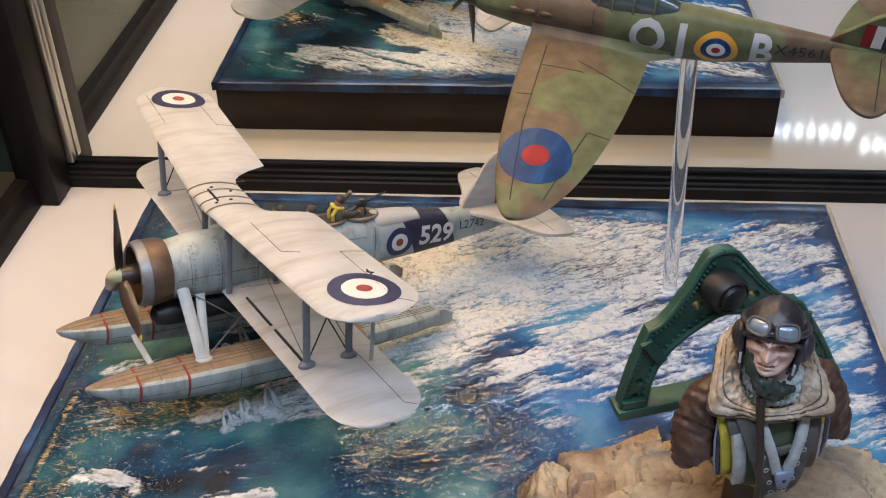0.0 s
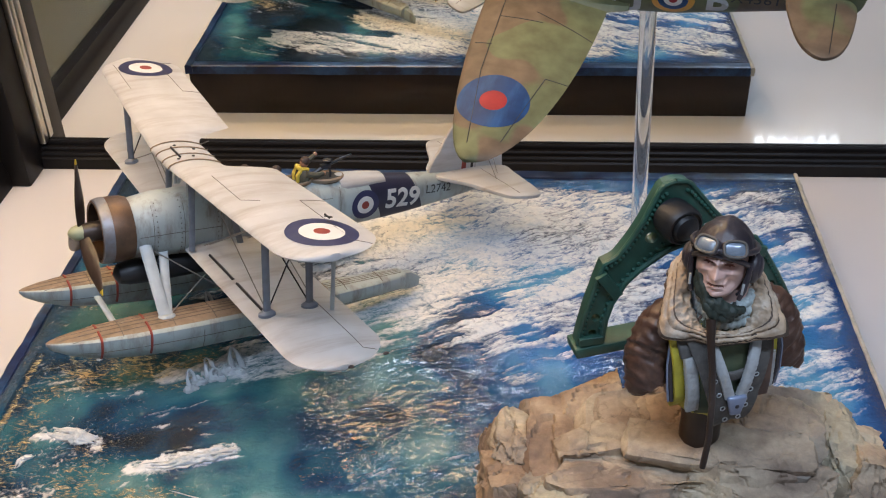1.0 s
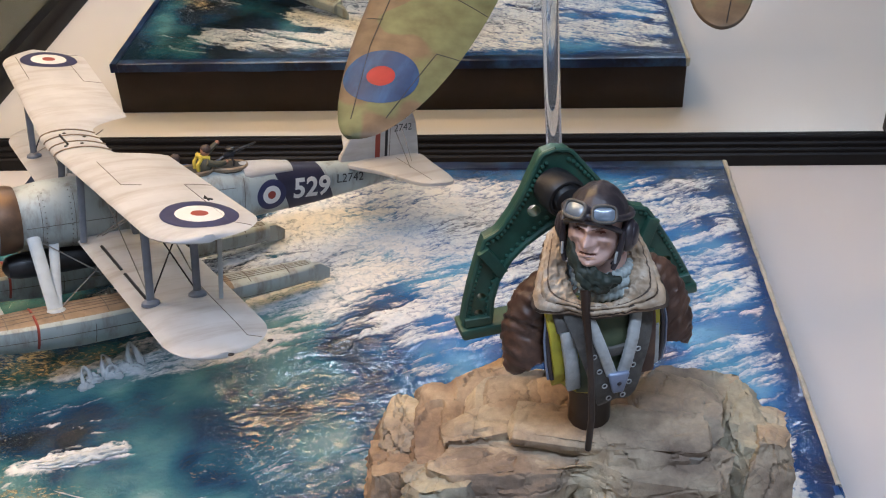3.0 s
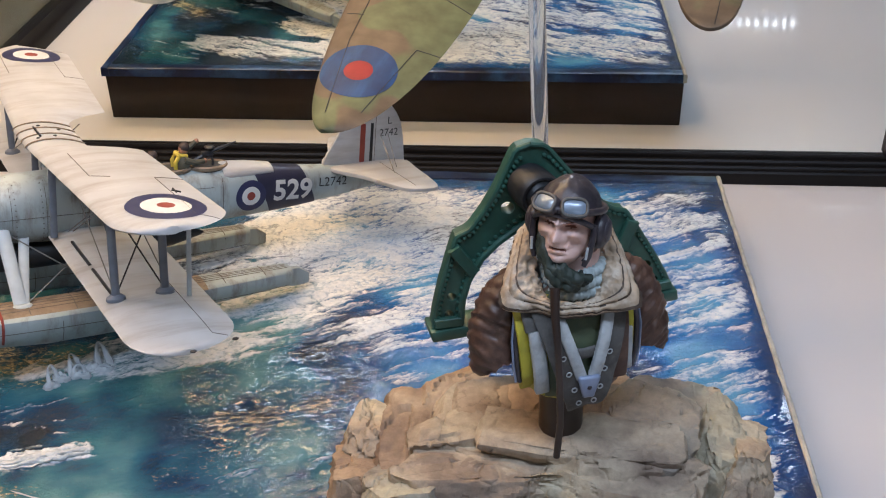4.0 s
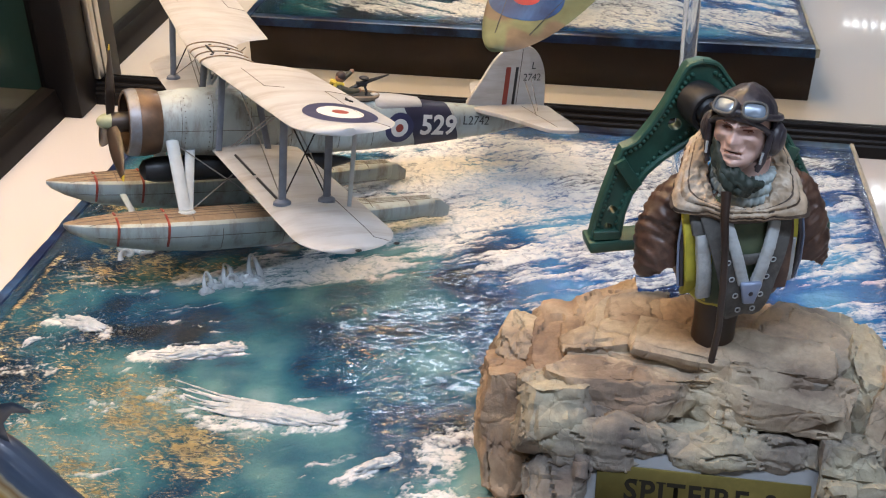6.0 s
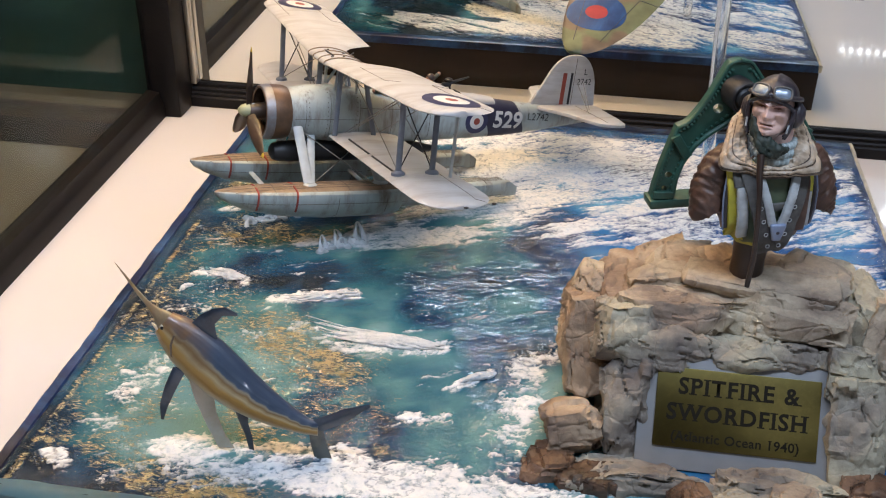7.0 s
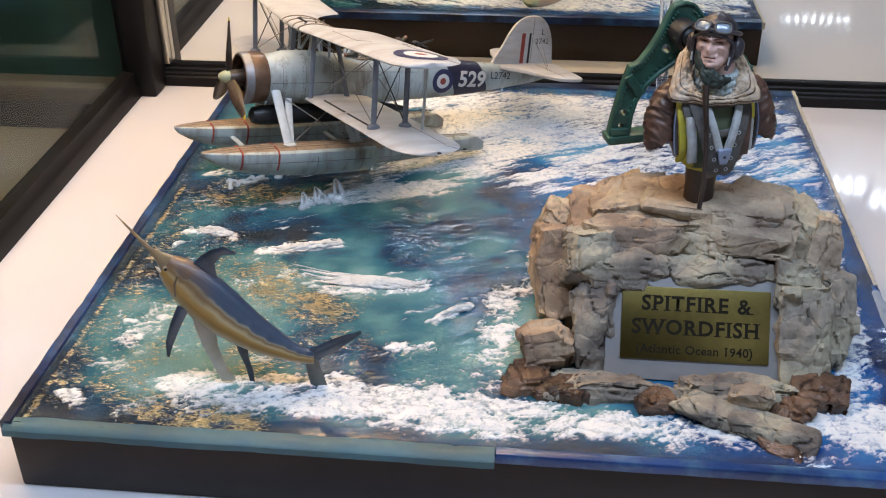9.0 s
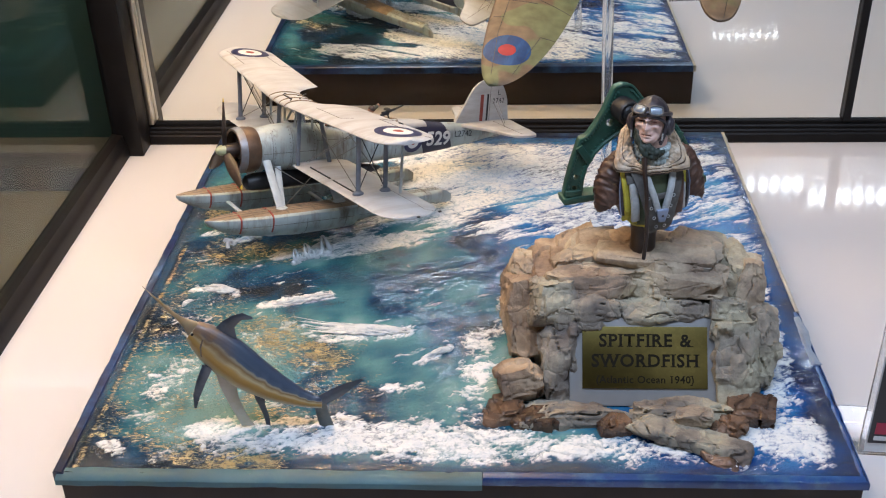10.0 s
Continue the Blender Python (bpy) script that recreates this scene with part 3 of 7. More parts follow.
loft(bm, [[(x, y, z) for y, z in ((BD + 1, BH - 5), (BD + 1, BH + 0.5), (BD, BH + 1), (BD - 6, BH + 0.8), (BD - 7, BH - 1), (BD - 7, BH - 5))] for x in np.linspace(4, BW - 2, 30)])
rough(bm, 0.5, 0.12, 8)
part("rim", bm, navy_edge, base, "dark blue painted rim")
bm = bmesh.new()
loft(bm, [[(x, y, z) for y, z in ((3, BH - 5.0), (3, BH + 0.2), (0.6, BH + 0.3), (-3.2, BH - 0.9), (-4.0, BH - 1.6), (-4.2, BH - 4.2), (-3.6, BH - 4.9), (0.4, BH - 4.9))] for x in np.linspace(0.5, 196, 40)])
rough(bm, 0.45, 0.08, 9)
part("resin_lip", bm, resin_clear, base, "pale translucent resin lip along the front")
bm = bmesh.new()
loft(bm, [[(x, y, z) for y, z in ((3, BH - 5.0), (3, BH + 0.2), (0.6, BH + 0.3), (-0.7, BH - 0.1), (-1.2, BH - 0.9), (-1.1, BH - 4.4), (0.4, BH - 4.8))] for x in np.linspace(196.5, BW - 0.5, 30)])
rough(bm, 0.2, 0.12, 12)
part("resin_lip", bm, resin_edge, base, "blue resin lip along the front")

# sculpted whitecaps: combed strands of white paste that run together
foam_paste = mat_of("white_foam_paste", (0.60, 0.61, 0.60), rough=0.5, vary=0.12, vary_scale=120, second=(0.24, 0.31, 0.35), second_amount=0.8, second_scale=260, bump=0.9, bump_scale=500)


def sea_z(x, y):
    i, j = min(max(int(x / BW * (N - 1)), 0), N - 1), min(max(int(y / BD * (N - 1)), 0), N - 1)
    return float(height[i, j])


def whitecap(ax, ay, bx, by, wide_a, wide_b, count, seed, bow=0.0, tall=1.6):
    """Strands from a spread start to a gathered end, low at the start and thick before the end."""
    rs = np.random.RandomState(seed)
    a, b = Vector((ax, ay, 0)), Vector((bx, by, 0))
    d = (b - a).normalized()
    o = Vector((-d.y, d.x, 0))
    size = (b - a).length
    bm = bmesh.new()
    for k in range(count):
        u = (k + rs.uniform(0.1, 0.9)) / count - 0.5
        s0, s1 = 0.62 * rs.rand() ** 0.7, rs.uniform(0.72, 1.0)
        r0 = rs.uniform(0.26, 0.62)
        ph = rs.uniform(0, 6)
        pts, rad = [], []
        for j in range(15):
            t = j / 14
            s = s0 + (s1 - s0) * t
            w = wide_a + (wide_b - wide_a) * s
            q = a + d * size * s + o * (u * w + bow * math.sin(math.pi * s) + 0.35 * math.sin(ph + 9 * s))
            body = math.exp(-(((s - 0.68) / 0.26) ** 2)) * (1 - 1.4 * abs(u))
            q.z = sea_z(q.x, q.y) + 0.1 + tall * max(0, body)
            pts.append(q)
            rad.append(r0 * (0.25 + 1.35 * math.sin(math.pi * min(1, t * 0.94 + 0.03)) ** 0.8) * (0.8 + 0.7 * max(0, body)))
        tube(bm, pts, rad, 8)
    rough(bm, 0.6, 0.8, seed, 4)
    return tagged(part("whitecap", bm, foam_paste, base, smooth=60), "white sculpted whitecap", kind="stuff")


whitecap(28, 155, 53, 150, 9, 5, 20, 5)
whitecap(70, 136, 110, 147, 6, 3, 20, 6, bow=-1.5)
whitecap(86, 121, 157, 111, 15, 5, 34, 7, bow=-2.5, tall=2.0)
whitecap(160, 84, 180, 97, 5, 2, 14, 8)
whitecap(24, 130, 31, 142, 3, 2, 5, 9, bow=3.0, tall=0.8)

# ---- the floatplane model ----
dope = mat_of("pale_grey_dope", (0.485, 0.485, 0.48), rough=0.42, vary=0.12, vary_scale=60, second=(0.24, 0.19, 0.145), second_amount=0.55, second_scale=130, stretch=(0.16, 1.0, 1.0), bump=0.06, bump_scale=300)
dope_blue = mat_of("blue_grey_panels", (0.37, 0.42, 0.415), rough=0.4, vary=0.14, vary_scale=60, second=(0.14, 0.095, 0.058), second_amount=0.8, second_scale=170, stretch=(1.0, 1.0, 0.25), bump=0.06, bump_scale=300)
deck_wood = mat_of("brown_float_deck", (0.26, 0.19, 0.125), rough=0.55, vary=0.2, vary_scale=150, second=(0.10, 0.06, 0.03), second_amount=0.6, second_scale=260, bump=0.2, bump_scale=500)
bronze = mat_of("heat_stained_cowl", (0.135, 0.082, 0.050), rough=0.42, metal=0.35, vary=0.3, vary_scale=120, second=(0.07, 0.05, 0.04), second_amount=0.6, second_scale=170)
cowl_grey = mat_of("cowl_grey_band", (0.23, 0.235, 0.26), rough=0.4, metal=0.3, vary=0.2, vary_scale=120, second=(0.16, 0.10, 0.06), second_amount=0.6, second_scale=160)
strut_grey = mat_of("slate_grey_strut", (0.17, 0.19, 0.23), rough=0.45, vary=0.12, vary_scale=200)
pale_strut = mat_of("pale_strut", (0.48, 0.52, 0.53), rough=0.42, vary=0.1, vary_scale=200)
navy = mat_of("navy_marking", (0.020, 0.020, 0.045), rough=0.5, vary=0.2, vary_scale=150)
roundel_blue = mat_of("roundel_blue", (0.028, 0.030, 0.085), rough=0.48, vary=0.15, vary_scale=150)
mark_white = mat_of("white_marking", (0.66, 0.65, 0.62), rough=0.48, vary=0.06, vary_scale=150)
mark_red = mat_of("dull_red_marking", (0.26, 0.045, 0.030), rough=0.5, vary=0.15, vary_scale=150)
ink = mat_of("black_marking", (0.015, 0.015, 0.017), rough=0.55, vary=0.1)
black_metal = mat_of("black_metal", (0.018, 0.018, 0.02), rough=0.4, vary=0.3, vary_scale=120)
prop_brown = mat_of("dark_propeller", (0.045, 0.030, 0.022), rough=0.35, vary=0.3, vary_scale=150)
olive_tip = mat_of("pale_green_spinner", (0.36, 0.37, 0.22), rough=0.45, vary=0.12, vary_scale=150)
yellow_tip = mat_of("yellow_tip", (0.55, 0.40, 0.03), rough=0.5, vary=0.1)
wire_mat = mat_of("steel_wire", (0.25, 0.24, 0.22), rough=0.4, metal=0.6, vary=0.2)
panel_line = mat_of("panel_line", (0.12, 0.10, 0.085), rough=0.6, vary=0.2, vary_scale=200)

_yaw, _pit, _rol = radians(33.83), radians(9.56), radians(-5.8)
_X = Vector((math.cos(_yaw) * math.cos(_pit), math.sin(_yaw) * math.cos(_pit), -math.sin(_pit)))
_Y0 = Vector((-math.sin(_yaw), math.cos(_yaw), 0))
_Y = _Y0 * math.cos(_rol) + _X.cross(_Y0) * math.sin(_rol)
_Z = _X.cross(_Y)
PLANE = Matrix.Translation(Vector((42.6, 201.6, 97.3)) * MM) @ Matrix((_X, _Y, _Z)).transposed().to_4x4()
sword = thing("model_floatplane", "pale grey biplane floatplane model taking off from the resin sea", "model aircraft", m=PLANE)


def wing_point(u, y, lead, chord, z0, thick, camber, side):
    """A point of an aerofoil: u from leading to trailing edge, side +1 above, -1 below."""
    h = thick * (2.6 * math.sqrt(max(u, 0)) - 1.9 * u - 0.70 * u * u * u) * 0.62
    return Vector((lead + u * chord, y, z0 + camber * 4 * u * (1 - u) * 0.5 + side * h))


US = [0, 0.015, 0.05, 0.12, 0.22, 0.35, 0.5, 0.65, 0.8, 0.92, 1.0]


def wing_ring(y, lead, chord, z0, thick, camber):
    top = [wing_point(u, y, lead, chord, z0, thick, camber, 1) for u in US]
    low = [wing_point(u, y, lead, chord, z0, thick, camber, -1) for u in reversed(US[1:-1])]
    return top + low


def wing_mesh(y_in, y_out, lead, chord, z_in, z_out, thick, camber, ribs=18, tip_round=20.0, inner_cut=None, cut_len=0, sweep=0.0):
    """A wing panel with a round tip; between its ribs the cloth sags a little."""
    bm = bmesh.new()
    rings, s = [], 1 if y_out > y_in else -1
    span = abs(y_out - y_in)
    ds = sorted({i * span / (ribs * 2) for i in range(ribs * 2 + 1)} | {span - tip_round * f for f in (0.0, 0.02, 0.06, 0.12, 0.2, 0.3, 0.45, 0.6, 0.8)})
    for d in ds:
        l, c = lead + sweep * d / span, chord
        k = max(0.0, (d - (span - tip_round)) / tip_round)
        if k > 0:
            e = math.sqrt(max(0.0, 1 - k * k))
            l, c = l + chord * 0.42 * (1 - e) ** 1.15, chord * max(e, 0.06) * 0.58 + chord * 0.42 - chord * 0.42 * (1 - e) ** 1.15
            c = max(c, 2.0)
        if inner_cut is not None and d < cut_len:
            q = d / cut_len
            c = chord - inner_cut * (1 - q * q * q)
        sag = 0.16 * (1 if k == 0 and int(round(d / span * ribs * 2)) % 2 else 0)
        rings.append(wing_ring(y_in + s * d, l, c, z_in + (z_out - z_in) * d / span, thick * (1 - 0.35 * k) - sag, camber))
    loft(bm, rings)
    return bm


# upper wing: two outer panels and the narrow centre section
YC = 0.0
up_near = wing_mesh(YC - 11, -121, 34, 38, 25.0, 30.5, 3.8, 1.6, 19, 16, 17, 15, 4.0)
near_tree = tree_of(up_near)
part("upper_wing", up_near, dope, sword, "pale grey fabric upper wing", world_coords=False)
up_far = wing_mesh(YC + 11, 125, 34, 38, 25.0, 30.5, 3.8, 1.6, 19, 16, 17, 15, 8.0)
far_tree = tree_of(up_far)
part("upper_wing", up_far, dope, sword, "pale grey fabric upper wing", world_coords=False)
bm = bmesh.new()
loft(bm, [wing_ring(YC + d, 33.6, 21.5, 25.0, 4.2, 1.4) for d in (-10.8, -10.2, -4, 4, 10.2, 10.8)])
part("wing_centre", bm, dope, sword, "stained centre section", world_coords=False)
bm = bmesh.new()
for d in (-11.4, -4.0, 4.0, 11.4):
    tube(bm, [wing_point(u, YC + d, 33.4, 21.9, 25.2, 4.3, 1.4, 1) for u in US], 0.27, 6)
part("seam", bm, deck_wood, sword, "brown joint strips", world_coords=False)
bm = bmesh.new()
tube(bm, [wing_point(u, YC - 1, 33.4, 21.9, 25.3, 4.3, 1.4, 1) + Vector((0, o, 0)) for u, o in ((0.3, -6), (0.3, 6))], 0.45, 6)
for u, o in ((0.25, -8), (0.55, -7), (0.7, 2), (0.4, 7)):
    ball(bm, wing_point(u, YC + o, 33.6, 21.5, 25.1, 4.2, 1.4, 1), (0.8, 0.6, 0.35), 8, 5)
part("fitting", bm, black_metal, sword, "small dark fittings", world_coords=False)

# lower wings
lo_near = wing_mesh(-9, -127, 40, 37, -12.5, -8.5, 3.0, 1.2, 18, 19)
low_near_tree = tree_of(lo_near)
part("lower_wing", lo_near, dope, sword, "pale grey fabric lower wing", world_coords=False)
lo_far = wing_mesh(9, 127, 40, 37, -12.5, -8.5, 3.0, 1.2, 18, 19)
part("lower_wing", lo_far, dope, sword, "pale grey fabric lower wing", world_coords=False)


def line_on(tree, pts, width=0.28, way=(0, 0, -1), steps=12):
    """A thin dark line laid on a surface through the points."""
    bm = bmesh.new()
    path = []
    for a, b in zip(pts, pts[1:]):
        for k in range(steps):
            path.append(Vector(a).lerp(Vector(b), k / steps))
    path.append(Vector(pts[-1]))
    w, out = Vector(way).normalized(), []
    for p in path:
        h = tree.ray_cast(p - w * 60, w)
        if h[0] is not None:
            out.append(h[0] - w * 0.02)
    if len(out) > 1:
        tube(bm, out, width / 2, 5)
    return bm


def lines(name, tree, polys, mat, parent, way=(0, 0, -1), width=0.3, label="", steps=12):
    for pts in polys:
        part(name, line_on(tree, pts, width, way, steps), mat, parent, label, world_coords=False)


lines("hinge_line", near_tree, [[(64, -70, 40), (64, -112, 40), (74, -116, 40)], [(64, -70, 40), (76, -70, 40)], [(44, -32, 40), (44, -62, 40), (50, -66, 40)]], panel_line, sword)
lines("hinge_line", far_tree, [[(68, 72, 40), (69, 112, 40), (77, 116, 40)], [(68, 72, 40), (79, 72, 40)], [(46, 80, 40), (48, 116, 40)]], panel_line, sword)
lines("hinge_line", low_near_tree, [[(67, -70, 11), (67, -118, 11), (76, -122, 10)]], panel_line, sword)
lines("slat_gap", low_near_tree, [[(46, -22, 11), (46, -48, 10)], [(46, -52, 11), (46, -78, 10)]], black_metal, sword, width=1.3)
bm = bmesh.new()
for a, b in (((64.5, -96, 33.6), (61.5, -96, 34.6)), ((62.5, -98, 34.4), (62.5, -94, 34.4))):
    tube(bm, [a, b], 0.3, 5)
part("fitting", bm, black_metal, sword, "small dark fitting", world_coords=False)
for x, y in ((57, -128.6), (72, -125.6)):
    bm = bmesh.new()
    ball(bm, (x, y, -7.2), (1.2, 0.8, 0.5), 8, 5)
    part("fitting", bm, black_metal, sword, "small dark fitting", world_coords=False)

RM = [mark_red, mark_white, roundel_blue]


def roundel(tree, at, way, turn, radii, mats, label, parent, name="roundel", lift=0.12):
    bm = disc_rings(bmesh.new(), radii, 56)
    es = [e for e in bm.edges if e.calc_length() > 1.6]
    bmesh.ops.subdivide_edges(bm, edges=es, cuts=2)
    bmesh.ops.triangulate(bm, faces=[f for f in bm.faces if len(f.verts) > 4])
    m = Matrix.Translation(at) @ Vector(way).to_track_quat("-Z", "Y").to_matrix().to_4x4() @ Matrix.Rotation(turn, 4, "Z")
    drape(bm, m, tree, way, lift)
    return part(name, bm, mats, parent, label, world_coords=False)


roundel(near_tree, (57.5, -102.5, 40), (0, 0, -1), 0, (2.9, 8.0, 12.8), RM, "red, white and blue roundel", sword)
roundel(far_tree, (61, 106, 40), (0, 0, -1), 0, (2.9, 8.0, 12.8), RM, "red, white and blue roundel", sword)

# fuselage
FUS = [(17, -2.2, 10.5, 11.6, 11.6, 2.0), (21, -2.2, 11.2, 12.4, 12.6, 2.0), (30, -2.4, 10.8, 14.0, 14.0, 2.1), (42, -2.6, 10.2, 14.2, 14.6, 2.3), (56, -3.0, 9.8, 13.2, 14.8, 2.5),
       (74, -3.6, 9.6, 11.2, 14.4, 2.7), (96, -4.4, 9.2, 11.0, 13.4, 2.7), (112, -4.8, 8.7, 11.2, 12.6, 2.6), (128, -5.0, 8.0, 10.4, 11.8, 2.5), (148, -5.0, 6.8, 8.0, 10.4, 2.4), (170, -5.0, 5.2, 6.2, 8.2, 2.3), (190, -4.6, 3.2, 4.4, 5.8, 2.2), (202.5, -4.2, 1.0, 3.0, 3.6, 2.0)]
fus = bmesh.new()
loft(fus, [oval(x, 0, cz, w, u, d, 36, p) for x, cz, w, u, d, p in FUS])
fus_tree = tree_of(fus)
part("fuselage", fus, dope_blue, sword, "blue-grey fuselage with stained panels", world_coords=False)
NEAR = (0, 1, 0)
lines("panel_seam", fus_tree, [[(27, -20, -16), (27, -20, 11)], [(40, -20, -16), (40, -20, 10)], [(56, -20, -16), (56, -20, 8)], [(21, -20, -3), (56, -20, -4)], [(56, -20, 2), (108, -20, 0)], [(74, -20, -16), (74, -20, 5)], [(96, -20, -14), (96, -20, 4)], [(112, -20, -14), (112, -20, 4)]], panel_line, sword, NEAR, 0.25, steps=10)
bm = bmesh.new()
for k in range(12):
    for x in (28.5, 38.5, 54.5):
        h = fus_tree.ray_cast(Vector((x, -40, -15 + 2.2 * k)), Vector((0, 1, 0)))
        if h[0] is not None:
            ball(bm, h[0], 0.28, 6, 4)
part("rivet", bm, panel_line, sword, world_coords=False)
# dark band, number and serial on the near side
bm = bmesh.new()
bmesh.ops.create_grid(bm, x_segments=14, y_segments=72, size=0.5, matrix=Matrix.Diagonal((23, 60, 1, 1)))
for v in bm.verts:
    ang_ = (v.co.y / 60 + 0.5) * math.pi * 2
    x = 141.5 + v.co.x
    i = max(k for k in range(len(FUS)) if FUS[k][0] <= x)
    f = (x - FUS[i][0]) / (FUS[i + 1][0] - FUS[i][0])
    cz, w, u, d, p = [FUS[i][k] * (1 - f) + FUS[i + 1][k] * f for k in range(1, 6)]
    r = oval(0, 0, cz, w + 0.12, u + 0.12, d + 0.12, 360, p)
    q = r[int(round(math.degrees(ang_))) % 360]
    x -= 0.42 * (q[2] + 5)
    i = max(k for k in range(len(FUS)) if FUS[k][0] <= x)
    f = (x - FUS[i][0]) / (FUS[i + 1][0] - FUS[i][0])
    cz, w, u, d, p = [FUS[i][k] * (1 - f) + FUS[i + 1][k] * f for k in range(1, 6)]
    q = oval(0, 0, cz, w + 0.16, u + 0.16, d + 0.16, 360, p)[int(round(math.degrees(ang_))) % 360]
    v.co = Vector((x, q[1], q[2]))
part("dark_band", bm, navy, sword, "navy fuselage band", world_coords=False)


def side_text(text, size, x, z, tree, mat, parent, name, label, slope=0.0, spread=1.0, bold=0.0, lift=0.2, side=-1, sx=1.0):
    """Lettering on a fuselage side, read from that side."""
    bm = letters(text, size, spread, bold)
    m = Matrix.Translation((x, side * 40, z)) @ Matrix.Rotation(slope, 4, "Y") @ Matrix.Rotation(math.pi / 2, 4, "X") @ Matrix.Diagonal((sx, 1, 1, 1))
    drape(bm, m, tree, (0, -side, 0), lift, grow=2.5)
    return part(name, bm, mat, parent, label, world_coords=False, smooth=0)


side_text("529", 12.6, 144.6, -6.0, fus_tree, mark_white, sword, "number", "white numerals 529", 0.06, 1.0, 0.35, 0.28)
side_text("L2742", 5.8, 164.6, -4.6, fus_tree, ink, sword, "serial", "black serial L2742", 0.06, 1.02, 0.0, 0.2)
roundel(fus_tree, (124.6, -40, -5.9), (0, 1, 0), 0, (1.9, 4.2, 7.0), RM, "roundel on the fuselage side", sword, lift=0.25)

# cockpit openings and deck
cock = mat_of("cockpit_dark", (0.03, 0.03, 0.028), rough=0.7, vary=0.3)
bm = bmesh.new()
for x, l, w in ((74, 8, 5.4), (92, 9, 5.6), (108, 8.5, 5.6)):
    loft(bm, [[(x + l * k * math.cos(a), w * k * math.sin(a), z) for a in [2 * math.pi * i / 20 for i in range(20)]] for k, z in ((1.0, 6.2), (1.08, 7.6), (0.98, 8.2), (0.9, 7.2), (0.86, 5.0))], caps=False)
part("coaming", bm, deck_wood, sword, "worn cockpit coamings", world_coords=False)
bm = bmesh.new()
for x, l, w in ((74, 7.2, 4.8), (92, 8.1, 5.0), (108, 7.7, 5.0)):
    loft(bm, [[(x + l * math.cos(a), w * math.sin(a), z) for a in [2 * math.pi * i / 20 for i in range(20)]] for z in (5.6, 7.5)])
part("cockpit", bm, cock, sword, "dark open cockpits", world_coords=False)
bm = bmesh.new()
loft(bm, [oval(x, 0, 3.0, w, h, 2, 24, 2.0) for x, w, h in ((113, 6.6, 4.6), (116, 7.0, 5.0), (126, 6.4, 4.2), (136, 5.4, 2.6))])
part("turtle_deck", bm, dope, sword, "pale rear decking with brown streaks", world_coords=False)

# engine, cowling, propeller
bm = bmesh.new()
prof = [(6.4, 11.6), (5.9, 12.3), (6.4, 13.0), (9.0, 13.6), (13.0, 13.7), (17.0, 13.4), (19.2, 12.7), (19.0, 12.1), (10.0, 11.8), (7.0, 11.4)]
loft(bm, [[(x, r * math.cos(2 * math.pi * k / 40), -2.2 + r * math.sin(2 * math.pi * k / 40)) for k in range(40)] for x, r in prof], caps=False)
part("cowling", bm, bronze, sword, "brown heat-stained cowling ring", world_coords=False)
bm = bmesh.new()
loft(bm, [[(x, r * math.cos(2 * math.pi * k / 40), -2.2 + r * math.sin(2 * math.pi * k / 40)) for k in range(40)] for x, r in ((6.2, 12.75), (6.5, 13.15), (8.8, 13.72), (10.4, 13.82), (10.6, 13.66))], caps=False)
part("cowl_band", bm, cowl_grey, sword, "grey band round the cowling", world_coords=False)
bm = bmesh.new()
loft(bm, [oval(x, 0, -2.2, r, r, r, 24) for x, r in ((8.5, 3.2), (9, 5.2), (14, 5.4), (18, 10.5))])
for k in range(9):
    a = 2 * math.pi * k / 9
    d = Vector((0, math.cos(a), math.sin(a)))
    for j in range(5):
        c = Vector((12, 0, -2.2)) + d * (5.6 + 1.25 * j)
        loft(bm, [[c + d * h + Vector((2.2 * math.cos(t), 0, 0)) + Vector((0, -d.z, d.y)) * 1.9 * math.sin(t) for t in [2 * math.pi * i / 10 for i in range(10)]] for h in (0, 0.6)])
part("engine", bm, black_metal, sword, "dark radial engine with finned cylinders", world_coords=False)
bm = bmesh.new()
loft(bm, [oval(x, 0, -1.8, r, r, r, 20) for x, r in ((0.6, 3.6), (3.0, 4.0), (8.8, 4.2))])
part("hub", bm, prop_brown, sword, "brown propeller hub", world_coords=False)
bm = bmesh.new()
loft(bm, [oval(x, 0, -1.4, r, r, r, 20) for x, r in ((-4.8, 0.3), (-4.4, 1.3), (-3.0, 2.6), (-1.0, 3.3), (0.8, 3.5))])
part("spinner", bm, olive_tip, sword, "pale green spinner", world_coords=False)


def blade(angle, length, root_r, hub, chord, mat, tip_mat, parent, wc=False):
    bm = bmesh.new()
    rings = []
    for k in range(15):
        s = k / 14
        r = root_r + (length - root_r) * s
        c = chord * (0.45 + 0.9 * math.sin(math.pi * min(1, s * 0.9 + 0.12)) ** 0.9) * (1 if s < 0.9 else math.sqrt(max(0.02, 1 - ((s - 0.9) / 0.1) ** 2)))
        tw = radians(52 - 38 * s)
        ring = []
        for i in range(10):
            a = 2 * math.pi * i / 10
            u, w = 0.5 * c * math.cos(a), 0.11 * c * math.sin(a) + 0.15 * math.sin(a)
            x, t = u * math.sin(tw) + w * math.cos(tw), u * math.cos(tw) - w * math.sin(tw)
            ring.append((hub[0] + x, hub[1] + t * math.cos(angle) + r * math.sin(angle), hub[2] - t * math.sin(angle) + r * math.cos(angle)))
        rings.append(ring)
    loft(bm, rings)
    for f in bm.faces:
        c = f.calc_center_median() - Vector(hub)
        if math.hypot(c.y, c.z) > length * 0.94:
            f.material_index = 1
    return part("blade", bm, [mat, tip_mat], parent, world_coords=wc)


